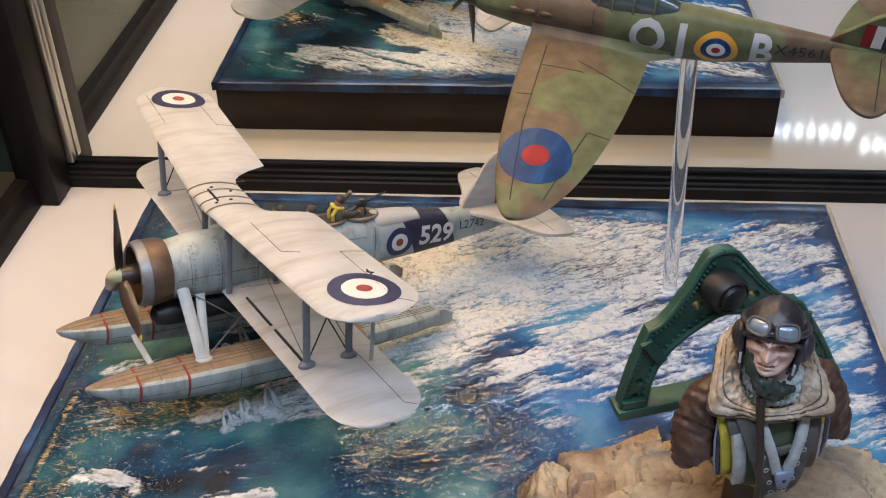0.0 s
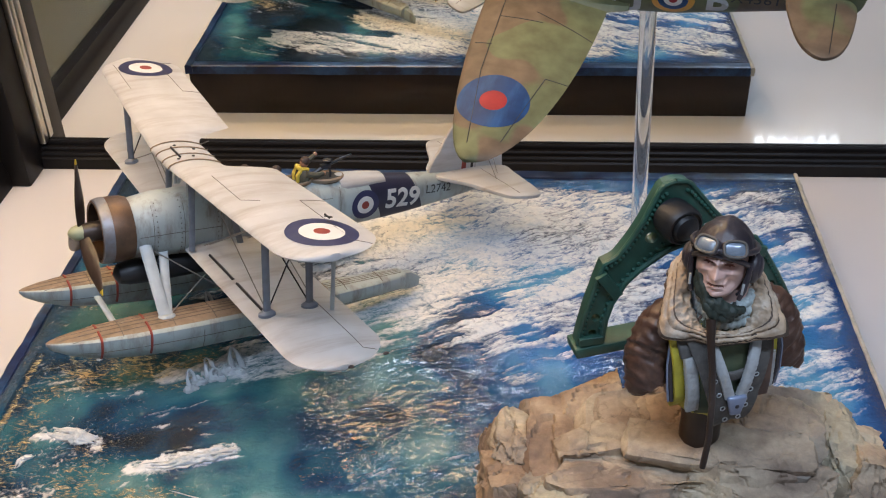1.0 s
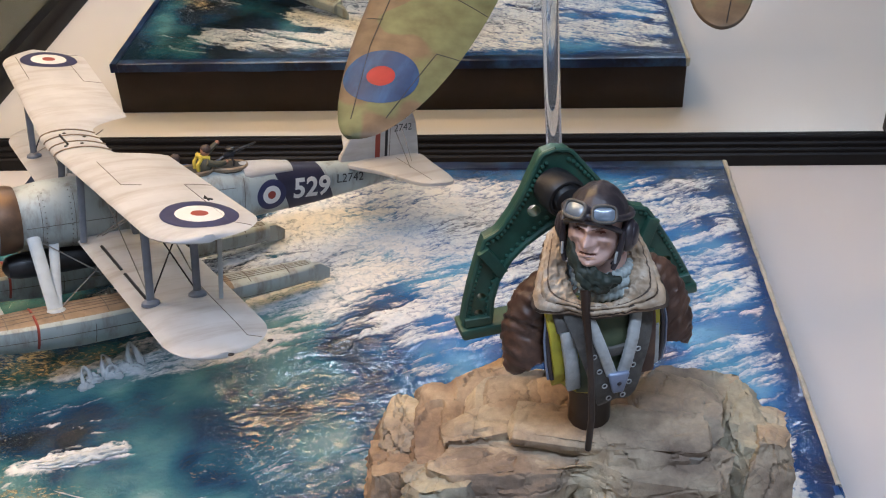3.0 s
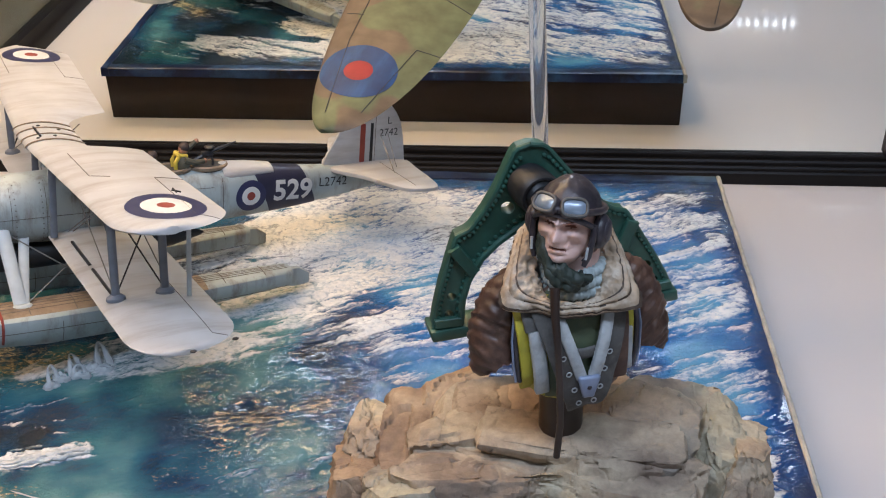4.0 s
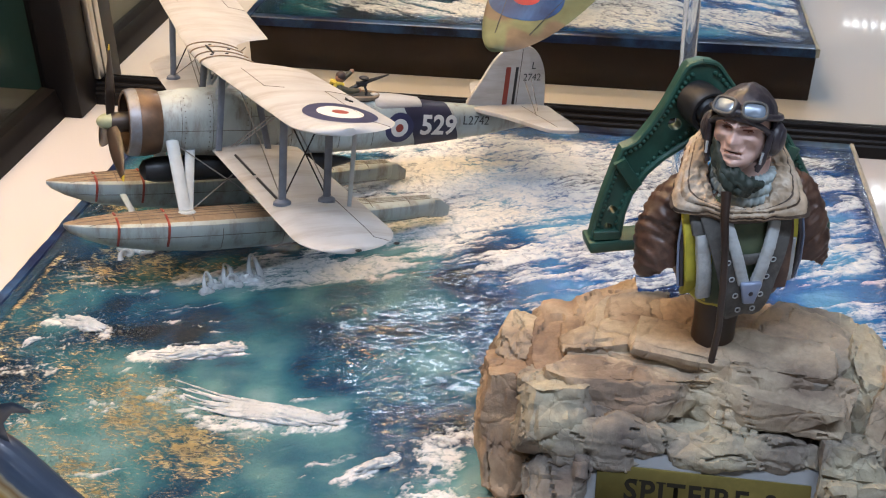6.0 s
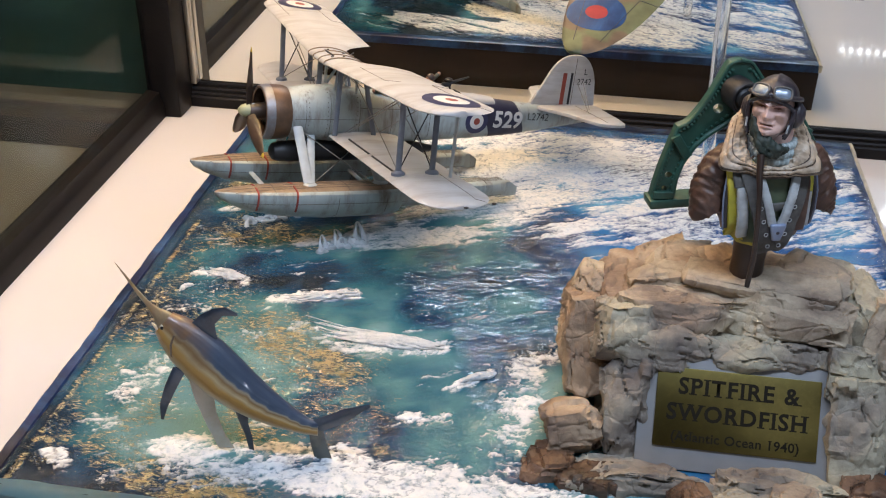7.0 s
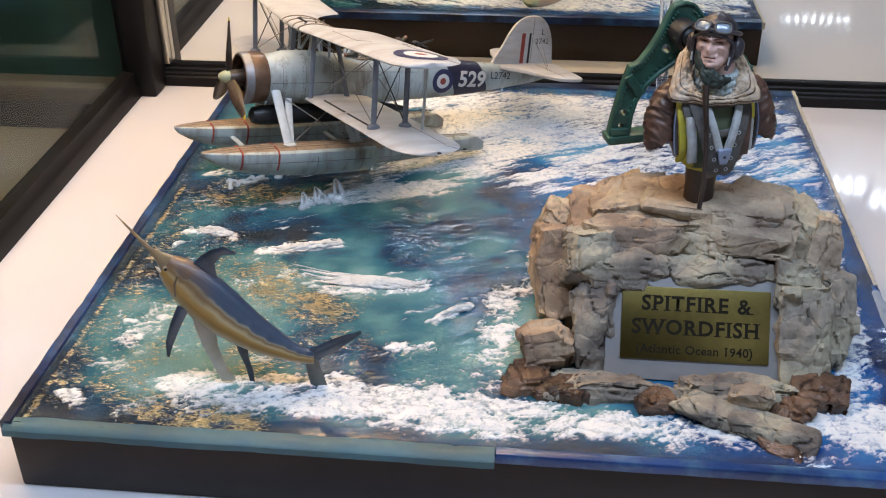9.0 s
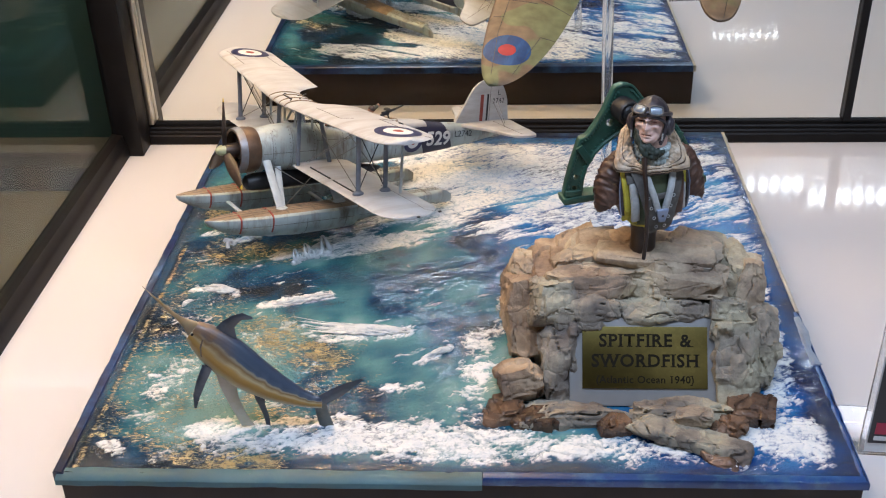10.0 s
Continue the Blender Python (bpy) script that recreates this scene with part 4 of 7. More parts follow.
for a in (0.05, 0.05 + 2.15, 0.05 - 2.15):
    blade(a, 31, 3.0, (0.8, 0, -1.6), 5.4, prop_brown, yellow_tip, sword)

# tail
def flat_fin(outline, thick, axis, n_rings=3):
    """A thin fin with a rounded edge from an outline in a plane; axis y: upright, axis z: flat."""
    bm = bmesh.new()
    c = Vector((sum(p[0] for p in outline) / len(outline), sum(p[1] for p in outline) / len(outline)))
    rings = []
    for s, k in ((-1, 0.965), (-0.75, 0.99), (0, 1.0), (0.75, 0.99), (1, 0.965)):
        ring = []
        for p in outline:
            q = c + (Vector(p) - c) * k
            ring.append((q.x, s * thick / 2, q.y) if axis == "y" else (q.x, q.y, s * thick / 2))
        rings.append(ring)
    loft(bm, rings)
    return bm


def round_outline(pts, n=6):
    """Catmull-Rom through the points."""
    out, m = [], len(pts)
    for i in range(m):
        p0, p1, p2, p3 = (Vector(pts[(i + k - 1) % m]) for k in range(4))
        for j in range(n):
            t = j / n
            out.append(0.5 * ((2 * p1) + (p2 - p0) * t + (2 * p0 - 5 * p1 + 4 * p2 - p3) * t * t + (3 * p1 - p0 - 3 * p2 + p3) * t * t * t))
    return out


fin = flat_fin(round_outline([(162, 0), (168, 14), (175, 25), (184, 29.5), (194, 28), (200.5, 19), (203, 6), (203.5, -7), (196, -6), (180, -2)], 5), 1.9, "y")
fin_tree = tree_of(fin)
part("tail_fin", fin, dope, sword, "white tail fin with rudder stripes", world_coords=False)
for x, mat in ((180.0, mark_red), (184.6, ink)):
    bm = bmesh.new()
    bmesh.ops.create_grid(bm, x_segments=2, y_segments=8, size=0.5, matrix=Matrix.Translation((0, 0, 0)) @ Matrix.Diagonal((2.6 if mat is mark_red else 1.5, 21, 1, 1)))
    drape(bm, Matrix.Translation((x + 1, -40, 9)) @ Matrix.Rotation(math.pi / 2, 4, "X"), fin_tree, (0, 1, 0), 0.12)
    part("stripe", bm, mat, sword, world_coords=False)
side_text("L", 4.9, 194.5, 20.0, fin_tree, ink, sword, "serial", "black serial on the rudder", 0, 1, 0, 0.12)
side_text("2742", 4.9, 194.3, 14.4, fin_tree, ink, sword, "serial", "black serial on the rudder", 0, 1, 0, 0.12)
lines("hinge_line", fin_tree, [[(187.5, 0, -5), (187.5, 0, 28)]], panel_line, sword, (0, 1, 0), 0.3)
for s in (-1, 1):
    tp = flat_fin(round_outline([(164, 3 * s), (173, 18 * s), (181, 35 * s), (186, 40 * s), (196, 42 * s), (200, 36 * s), (202, 15 * s), (202, 3 * s), (186, 0)], 5), 1.9, "z")
    bmesh.ops.translate(tp, verts=tp.verts, vec=(0, 0, 0.5))
    tt = tree_of(tp)
    part("tailplane", tp, dope, sword, "brown-streaked pale tailplane", world_coords=False)
    lines("hinge_line", tt, [[(189, 4 * s, 11), (189, 37 * s, 10)]], panel_line, sword, (0, 0, -1), 0.3)
bm = bmesh.new()
for s in (-1, 1):
    strut(bm, (188, 5 * s, -9), (186, 22 * s, -2), 1.4, 0.8)
    tube(bm, [(190, 0.8 * s, 14), (188, 22 * s, -0.6)], 0.2, 5)
    tube(bm, [(194, 0.8 * s, 14), (193, 14 * s, -0.6)], 0.2, 5)
part("tail_brace", bm, wire_mat, sword, world_coords=False)

# struts and wires between the wings
for y in (-82, 86):
    for x0, x1 in ((46, 44.5), (63, 61.5)):
        bm = bmesh.new()
        strut(bm, (x0, y, -8.2), (x1, y - 1, 28.6), 3.0, 1.9)
        loft(bm, [[(x0 + r * 1.5 * math.cos(a), y + r * math.sin(a), z) for a in [2 * math.pi * i / 14 for i in range(14)]] for r, z in ((2.3, -8.4), (2.2, -7.2), (1.3, -6.2))])
        part("wing_strut", bm, strut_grey, sword, "slate grey strut", world_coords=False)
for y in (-87, 91):
    bm = bmesh.new()
    strut(bm, (70, y, -8.8), (70, y, 29.0), 1.8, 1.0)
    part("aileron_strut", bm, pale_strut, sword, world_coords=False)
for s in (-1, 1):
    for a, b in (((41, 15 * s, -10.5), (42, YC + 14 * s, 25)), ((62, 15 * s, -10.5), (54, YC + 13 * s, 25))):
        bm = bmesh.new()
        strut(bm, a, b, 2.8, 1.8)
        part("wing_strut", bm, strut_grey, sword, "slate grey strut", world_coords=False)
    for a, b in (((42, 7 * s, 11), (43, YC + 9 * s, 24.4)), ((54, 7 * s, 9), (52, YC + 9 * s, 24.4)), ((43, 7 * s, 11), (52, YC + 9 * s, 24.2))):
        bm = bmesh.new()
        tube(bm, [a, b], 0.75, 8)
        part("cabane_strut", bm, pale_strut, sword, world_coords=False)
for y0, y1 in ((-16, -82), (16, 86)):
    for a, b in (((46, y0, -8.5), (45, y1, 28.5)), ((46, y1, -7), (45, y0, 24.5)), ((65, y0, -8.5), (64, y1, 28.5)), ((65, y1, -7), (60, y0, 24.5)), ((48, y0, -8.5), (47, y1, 28.2))):
        bm = bmesh.new()
        tube(bm, [a, b], 0.24, 5)
        part("wire", bm, wire_mat, sword, world_coords=False)
for y in (-82, 86):
    for a, b in (((46, y, -7), (61, y, 28.0)), ((63, y, -7), (44.5, y, 28.0))):
        bm = bmesh.new()
        tube(bm, [a, b], 0.3, 5)
        part("wire", bm, ink, sword, world_coords=False)

# floats
def float_mesh(yc):
    bm = bmesh.new()
    rings = []
    for x, w, deck, keel in ((-22, 0.5, -33.2, -34.4), (-20, 2.0, -33.0, -36.9), (-14, 4.6, -32.8, -40.4), (-4, 7.0, -32.6, -44.4), (12, 8.8, -32.6, -47.4), (34, 9.4, -32.8, -49.4), (60, 9.2, -33.0, -49.4), (72, 8.8, -33.0, -48.8), (73, 8.6, -33.0, -45.8), (96, 7.4, -33.0, -44.6), (118, 6.2, -32.8, -43.0), (134, 4.8, -32.6, -41.6), (134.6, 4.4, -32.8, -41.4)):
        h = deck - keel
        pr = [(-0.82, 0.0), (-0.97, -0.08), (-1.0, -0.2), (-0.97, -0.45), (-0.72, -0.75), (0, -1.0), (0.72, -0.75), (0.97, -0.45), (1.0, -0.2), (0.97, -0.08), (0.82, 0.0), (0.4, 0.05), (0, 0.07), (-0.4, 0.05)]
        rings.append([(x, yc + w * a, deck + h * b) for a, b in pr])
    vs = loft(bm, rings)
    for f in bm.faces:
        c = f.calc_center_median()
        f.material_index = 1 if f.normal.z > 0.5 else 0
    bm.normal_update()
    return bm


def add_float(yc):
    fl = float_mesh(yc)
    bmesh.ops.recalc_face_normals(fl, faces=fl.faces)
    fl.normal_update()
    for f in fl.faces:
        f.material_index = 1 if f.normal.z > 0.75 and f.calc_center_median().x < 104 else 0
    ft = tree_of(fl)
    rud = bmesh.new()
    loft(rud, [[(x, yc + w, z), (x, yc - w, z), (x, yc - w * 0.8, z - h), (x, yc + w * 0.8, z - h)] for x, w, z, h in ((134.2, 1.6, -33.2, 8.2), (139, 1.2, -33.6, 8.4), (144, 0.3, -37.0, 4.6))])
    part("rudder", rud, dope_blue, sword, world_coords=False)
    ob = part("float", fl, [dope_blue, deck_wood], sword, "pale blue-grey float with a brown wooden deck", world_coords=False)
    for x in (-3, 16):
        bm = bmesh.new()
        for s in (-1, 1):
            pts = []
            for k in range(13):
                a = math.pi / 2 + s * math.pi * 0.62 * k / 12
                d = Vector((0.06 * math.sin(a), math.cos(a), math.sin(a)))
                o = Vector((x + 0.5 * k / 12, yc, -40))
                h = ft.ray_cast(o + d * 30, -d)
                if h[0] is not None:
                    pts.append(h[0])
            tube(bm, pts, 0.55, 6)
        part("red_line", bm, mark_red, sword, "thin red marking line", world_coords=False)
    lines("plank_line", ft, [[(-18, yc + d, -20), (133, yc + d * 0.4, -20)] for d in (-4.5, -1.5, 1.5, 4.5)], panel_line, sword, (0, 0, -1), 0.35, steps=30)
    lines("plank_line", ft, [[(x, yc - 7, -20), (x, yc + 7, -20)] for x in (6, 27, 44, 62, 84, 104, 122)], panel_line, sword, (0, 0, -1), 0.4)
    for sd in (-1,):
        lines("panel_seam", ft, [[(38, yc + 30 * sd, -49), (38, yc + 30 * sd, -36)], [(64, yc + 30 * sd, -49), (64, yc + 30 * sd, -37)], [(88, yc + 30 * sd, -45), (88, yc + 30 * sd, -38)], [(-16, yc + 30 * sd, -38.0), (140, yc + 30 * sd, -40.5)]], panel_line, sword, (0, -sd, 0), 0.28, steps=24)
    return ob


add_float(-27)
add_float(21)
for yc, s in ((-27, -1), (21, 1)):
    for a, b, w in (((23, 9 * s, -6), (25, yc, -32), 5.2), ((31, 8 * s, -12), (26, yc, -32), 4.0), ((60, 9 * s, -13), (62, yc, -32.6), 3.6), ((70, 9 * s, -13), (64, yc, -32.6), 3.2)):
        bm = bmesh.new()
        strut(bm, a, b, w, 2.2, 14)
        loft(bm, [[(b[0] + r * 1.3 * math.cos(t), b[1] + r * math.sin(t), z) for t in [2 * math.pi * i / 14 for i in range(14)]] for r, z in ((2.6, -33.2), (2.4, -31.6), (1.6, -30.8))])
        part("float_strut", bm, pale_strut, sword, "pale streamlined strut", world_coords=False)
    bm = bmesh.new()
    tube(bm, [(25, yc, -33), (62, 9 * s, -12)], 0.28, 5)
    tube(bm, [(62, yc, -34), (26, 9 * s, -10)], 0.28, 5)
    part("wire", bm, wire_mat, sword, world_coords=False)
for x in (8, 62):
    bm = bmesh.new()
    strut(bm, (x, -22, -39), (x, 16, -39), 2.2, 1.2)
    loft(bm, [[(x + 1.4 * math.cos(t), y, -38.5 + 0.8 * math.sin(t)) for t in [2 * math.pi * i / 10 for i in range(10)]] for y in (-22, 16)])
    part("spreader_bar", bm, pale_strut, sword, world_coords=False)
bm = bmesh.new()
loft(bm, [oval(x, 0, -22.8, r, r, r, 24) for x, r in ((12, 0.6), (12.6, 2.2), (14, 4.2), (18, 5.2), (24, 5.5), (76, 5.5), (92, 4.0), (104, 1.4), (106, 0.5))])
part("torpedo", bm, black_metal, sword, "black torpedo under the fuselage", world_coords=False)
bm = bmesh.new()
for a, b in (((30, 6, -15), (30, 3, -20)), ((30, -6, -15), (30, -3, -20)), ((64, 6, -15), (64, 3, -20)), ((64, -6, -15), (64, -3, -20))):
    bm = bmesh.new()
    tube(bm, [a, b], 0.6, 6)
    part("torpedo_crutch", bm, strut_grey, sword, world_coords=False)

# crew figures and the gun
crew_brown = mat_of("crew_brown", (0.045, 0.028, 0.022), rough=0.6, vary=0.25, vary_scale=300)
crew_skin = mat_of("crew_skin", (0.30, 0.15, 0.095), rough=0.55, vary=0.15, vary_scale=300)
crew_olive = mat_of("crew_olive", (0.07, 0.065, 0.042), rough=0.65, vary=0.2, vary_scale=300)
crew_yellow = mat_of("crew_yellow", (0.52, 0.40, 0.05), rough=0.6, vary=0.15, vary_scale=300)
crew_blue = mat_of("crew_pale_blue", (0.40, 0.47, 0.52), rough=0.6, vary=0.15, vary_scale=300)


def crew(x, lean, vest, arm, label, sink=0.0):
    bm = bmesh.new()
    ball(bm, (x, 0, 8.5), (2.6, 3.6, 4.2), 14, 9, 0)
    for s in (-1, 1):
        tube(bm, [(x - 2.4, 1.5 * s, 7), (x - 2.7, 1.7 * s, 9.5), (x - 1.2, 1.8 * s, 12), (x + 1.4, 1.6 * s, 11.4)], 0.75, 8, 1)
    tube(bm, [(x - 1.4, -1.9, 12.0), (x - 2.2, 0, 12.3), (x - 1.4, 1.9, 12.0)], 0.8, 8, 1)
    ball(bm, (x + lean, 0, 13.6), (1.7, 1.5, 1.9), 14, 10, 2)
    ball(bm, (x + lean + 0.25, 0, 14.1), (1.85, 1.7, 1.75), 14, 9, 3)
    for s, (ex, ey, ez) in ((-1, arm[0]), (1, arm[1])):
        tube(bm, [(x, 3.0 * s, 10.5), ((x + ex) / 2, ey * 0.9 + 0.8 * s, (10.5 + ez) / 2 - 0.6), (ex, ey, ez)], [1.15, 1.05, 0.8], 8, 0)
        ball(bm, (ex, ey, ez), 0.85, 8, 6, 2)
    bm.transform(Matrix.Translation((x, 0, 4.6 + sink)) @ Matrix.Scale(1.25, 4) @ Matrix.Translation((-x, 0, -5)))
    me = mesh_of(bm, [crew_olive, vest, crew_skin, crew_brown])
    ob = new("crew_figure", me)
    ob.matrix_basis = PLANE.copy()
    return tagged(ob, label, "figurine", "aircraft crew", "")


crew(70.5, -0.6, crew_blue, ((66, -3.2, 9.0), (66, 3.2, 9.0)), "tiny painted pilot figure in the front cockpit")
crew(84, 0.2, crew_brown, ((80, -3.2, 8.0), (80, 3.2, 8.0)), "tiny painted crew figure bent low in the middle cockpit", -2.4)
crew(97, 0.6, crew_yellow, ((104, -2.6, 9.6), (103, 2.8, 15.0)), "tiny painted gunner figure with a yellow vest and raised arm")
bm = bmesh.new()
tube(bm, [(102, 0, 9.5), (108, 0, 12.5), (113, 0.2, 14), (121, 0.6, 16.2)], [0.9, 1.1, 0.8, 0.35], 8)
tube(bm, [(109.5, -1.6, 5.5), (110.2, -1.2, 9), (109, 0, 13)], 0.55, 6)
ball(bm, (109, 0, 15.0), (2.3, 2.3, 0.9), 14, 6)
box(bm, 105.5, 110.5, -1.0, 1.0, 11.2, 13.4, 0.4)
part("machine_gun", bm, black_metal, sword, "small black machine gun", world_coords=False)
bm = bmesh.new()
for s in (-1, 1):
    tube(bm, [(38, YC + 9 * s, 26), (60, 8 * s, 10)], 0.2, 5)
part("wire", bm, wire_mat, sword, world_coords=False)

# ---- the fighter model on its clear rod ----
def camouflage():
    m = bpy.data.materials.new("green_brown_camouflage")
    m.use_nodes = True
    nt = m.node_tree
    b = nt.nodes["Principled BSDF"]
    b.inputs["Roughness"].default_value, b.inputs["Specular IOR Level"].default_value = 0.46, 0.22
    tc = nt.nodes.new("ShaderNodeTexCoord")
    mp = nt.nodes.new("ShaderNodeMapping")
    mp.inputs["Location"].default_value = (0.031, 0.013, 0.0)
    mp.inputs["Scale"].default_value = (1.0, 1.0, 0.25)
    nt.links.new(tc.outputs["Object"], mp.inputs["Vector"])
    n = nt.nodes.new("ShaderNodeTexNoise")
    n.inputs["Scale"].default_value, n.inputs["Detail"].default_value = 21.0, 1.6
    nt.links.new(mp.outputs[0], n.inputs["Vector"])
    r = nt.nodes.new("ShaderNodeMapRange")
    r.inputs["From Min"].default_value, r.inputs["From Max"].default_value = 0.492, 0.506
    nt.links.new(n.outputs[0], r.inputs[0])
    mix = nt.nodes.new("ShaderNodeMix")
    mix.data_type = "RGBA"
    mix.inputs["A"].default_value, mix.inputs["B"].default_value = (0.112, 0.120, 0.060, 1), (0.122, 0.088, 0.056, 1)
    nt.links.new(r.outputs[0], mix.inputs["Factor"])
    n2 = nt.nodes.new("ShaderNodeTexNoise")
    n2.inputs["Scale"].default_value, n2.inputs["Detail"].default_value = 130.0, 6
    nt.links.new(tc.outputs["Object"], n2.inputs["Vector"])
    r2 = nt.nodes.new("ShaderNodeMapRange")
    r2.inputs["From Min"].default_value, r2.inputs["From Max"].default_value = 0.3, 0.75
    r2.inputs["To Min"].default_value, r2.inputs["To Max"].default_value = 0.72, 1.35
    nt.links.new(n2.outputs[0], r2.inputs[0])
    sc = nt.nodes.new("ShaderNodeVectorMath")
    sc.operation = "SCALE"
    nt.links.new(mix.outputs["Result"], sc.inputs[0])
    nt.links.new(r2.outputs[0], sc.inputs["Scale"])
    nt.links.new(sc.outputs[0], b.inputs["Base Color"])
    return m


camo = camouflage()
code_grey = mat_of("pale_grey_code", (0.42, 0.44, 0.45), rough=0.5, vary=0.12, vary_scale=150)
bright_blue = mat_of("bright_roundel_blue", (0.008, 0.038, 0.125), rough=0.42, vary=0.35, vary_scale=90, second=(0.03, 0.13, 0.32), second_amount=0.5, second_scale=140, stretch=(1.0, 0.2, 1.0))
bright_red = mat_of("bright_roundel_red", (0.26, 0.020, 0.024), rough=0.45, vary=0.2, vary_scale=120)
amber = mat_of("amber_ring", (0.62, 0.30, 0.03), rough=0.45, vary=0.12, vary_scale=120)
for _m in (bright_blue, bright_red):
    _m.node_tree.nodes["Principled BSDF"].inputs["Specular IOR Level"].default_value = 0.2
canopy_mat = mat_of("canopy_glass", (0.05, 0.07, 0.075), rough=0.08, coat=0.8, vary=0.2, vary_scale=120)

S = 18.3
FIGHTER = Matrix.Translation(Vector((174.2, 277.3, 186.6)) * MM) @ pose(0, 0, 0, 20.9, 4.4, -13.7)
spit = thing("model_fighter", "green and brown camouflaged fighter model held up on a clear rod", "model aircraft", m=FIGHTER)


def sring(x, cz, w, u, d, p=2.0, n=36):
    return [(S * a, S * b, S * c) for a, b, c in oval(x, 0, cz, w, u, d, n, p)]


SF = [(0.62, 0.0, 0.30, 0.30, 0.32, 2.0), (0.8, 0.0, 0.36, 0.36, 0.40, 2.0), (1.4, 0.02, 0.42, 0.42, 0.52, 2.1), (2.2, 0.05, 0.45, 0.46, 0.62, 2.2), (3.2, 0.05, 0.47, 0.55, 0.68, 2.2), (4.0, 0.05, 0.47, 0.62, 0.72, 2.1),
      (4.8, 0.06, 0.46, 0.61, 0.80, 2.0), (5.8, 0.11, 0.40, 0.51, 0.74, 2.0), (7.0, 0.19, 0.28, 0.36, 0.56, 2.0), (8.0, 0.26, 0.17, 0.25, 0.40, 2.0), (9.0, 0.30, 0.08, 0.16, 0.26, 2.0), (9.35, 0.30, 0.02, 0.06, 0.08, 2.0)]
bm = bmesh.new()
loft(bm, [sring(*r) for r in SF])
sfus = tree_of(bm)
part("fuselage", bm, camo, spit, "camouflaged fuselage", world_coords=False)


def spit_wing(s):
    bm = bmesh.new()
    rings = []
    for k in range(25):
        y = 0.25 + (5.6 - 0.25) * math.sin(k / 24 * math.pi / 2)
        e = math.sqrt(max(0.0, 1 - (y / 5.605) ** 2))
        lead, chord = 2.85 - 0.98 * e, max(0.04, 2.62 * e)
        z = -0.40 + (y - 0.5) * 0.095
        rings.append([(S * p.x, S * s * y, S * (z + p.z)) for p in wing_ring(0, lead, chord, 0, 0.27 * (0.35 + 0.65 * e), 0.05)])
    loft(bm, rings)
    return bm


for s in (-1, 1):
    w = spit_wing(s)
    wt = tree_of(w)
    part("wing", w, camo, spit, "camouflaged elliptical wing", world_coords=False)
    lines("panel_seam", wt, [[(S * 2.35, S * s * 0.9, 40), (S * 2.45, S * s * 3.2, 40), (S * 2.75, S * s * 5.2, 40)], [(S * 3.75, S * s * 3.1, 40), (S * 3.35, S * s * 5.0, 40)], [(S * 3.75, S * s * 3.1, 40), (S * 4.3, S * s * 3.1, 40)],
                             [(S * 3.1, S * s * 1.2, 40), (S * 4.4, S * s * 1.7, 40)], [(S * 2.4, S * s * 1.5, 40), (S * 3.3, S * s * 1.5, 40)], [(S * 2.1, S * s * 2.4, 40), (S * 2.45, S * s * 2.4, 40)]], ink, spit, (0, 0, -1), 0.4)
    roundel(wt, (S * 2.93, S * s * 4.0, 40), (0, 0, -1), 0, (S * 0.27, S * 0.72), [bright_red, bright_blue], "blue and red roundel", spit, lift=0.15)
    tp = flat_fin(round_outline([(S * 8.0, s * 2), (S * 8.15, s * S * 0.9), (S * 8.45, s * S * 1.5), (S * 8.85, s * S * 1.72), (S * 9.2, s * S * 1.45), (S * 9.35, s * S * 0.8), (S * 9.3, s * 2), (S * 8.7, 0)], 6), 2.0, "z")
    bmesh.ops.translate(tp, verts=tp.verts, vec=(0, 0, S * 0.36))
    tt = tree_of(tp)
    part("tailplane", tp, camo, spit, "camouflaged tailplane", world_coords=False)
    lines("hinge_line", tt, [[(S * 8.95, s * S * 0.2, 30), (S * 8.95, s * S * 1.6, 30)]], ink, spit, (0, 0, -1), 0.35)
    # wing root fillet
    bm = bmesh.new()
    loft(bm, [[(S * x, S * s * y, S * z) for y, z in ((0.30, 0.05), (0.40 + 0.06 * k, -0.12), (0.42 + 0.20 * k, -0.22 - dz), (0.46 + 0.49 * k, -0.30 - dz), (0.4 + 0.1 * k, -0.50), (0.2, -0.5))] for x, dz, k in ((1.9, 0.09, 0.5), (2.6, 0.0, 1.0), (3.4, 0.02, 1.0), (4.0, 0.06, 0.8), (4.5, 0.09, 0.4), (4.9, 0.12, 0.0))])
    part("wing_root", bm, camo, spit, world_coords=False)
fin2 = flat_fin(round_outline([(S * 7.9, S * 0.45), (S * 8.3, S * 0.95), (S * 8.7, S * 1.35), (S * 9.05, S * 1.45), (S * 9.35, S * 1.2), (S * 9.5, S * 0.7), (S * 9.45, S * 0.2), (S * 9.2, S * 0.05), (S * 8.6, S * 0.2)], 6), 2.0, "y")
ft2 = tree_of(fin2)
part("tail_fin", fin2, camo, spit, "camouflaged fin with red, white and blue flash", world_coords=False)
for k, mat in enumerate((bright_red, mark_white, navy)):
    bm = bmesh.new()
    bmesh.ops.create_grid(bm, x_segments=2, y_segments=6, size=0.5, matrix=Matrix.Diagonal((S * 0.20, S * 0.60, 1, 1)))
    drape(bm, Matrix.Translation((S * (8.58 + 0.20 * k), -40, S * 0.82)) @ Matrix.Rotation(math.pi / 2, 4, "X"), ft2, (0, 1, 0), 0.15)
    part("fin_flash", bm, mat, spit, world_coords=False)
side_text("Q", S * 1.12, S * 4.36, S * 0.06, sfus, code_grey, spit, "code_letter", "pale grey code letter Q", 0.0, 1, 0.55, 0.3, sx=0.85)
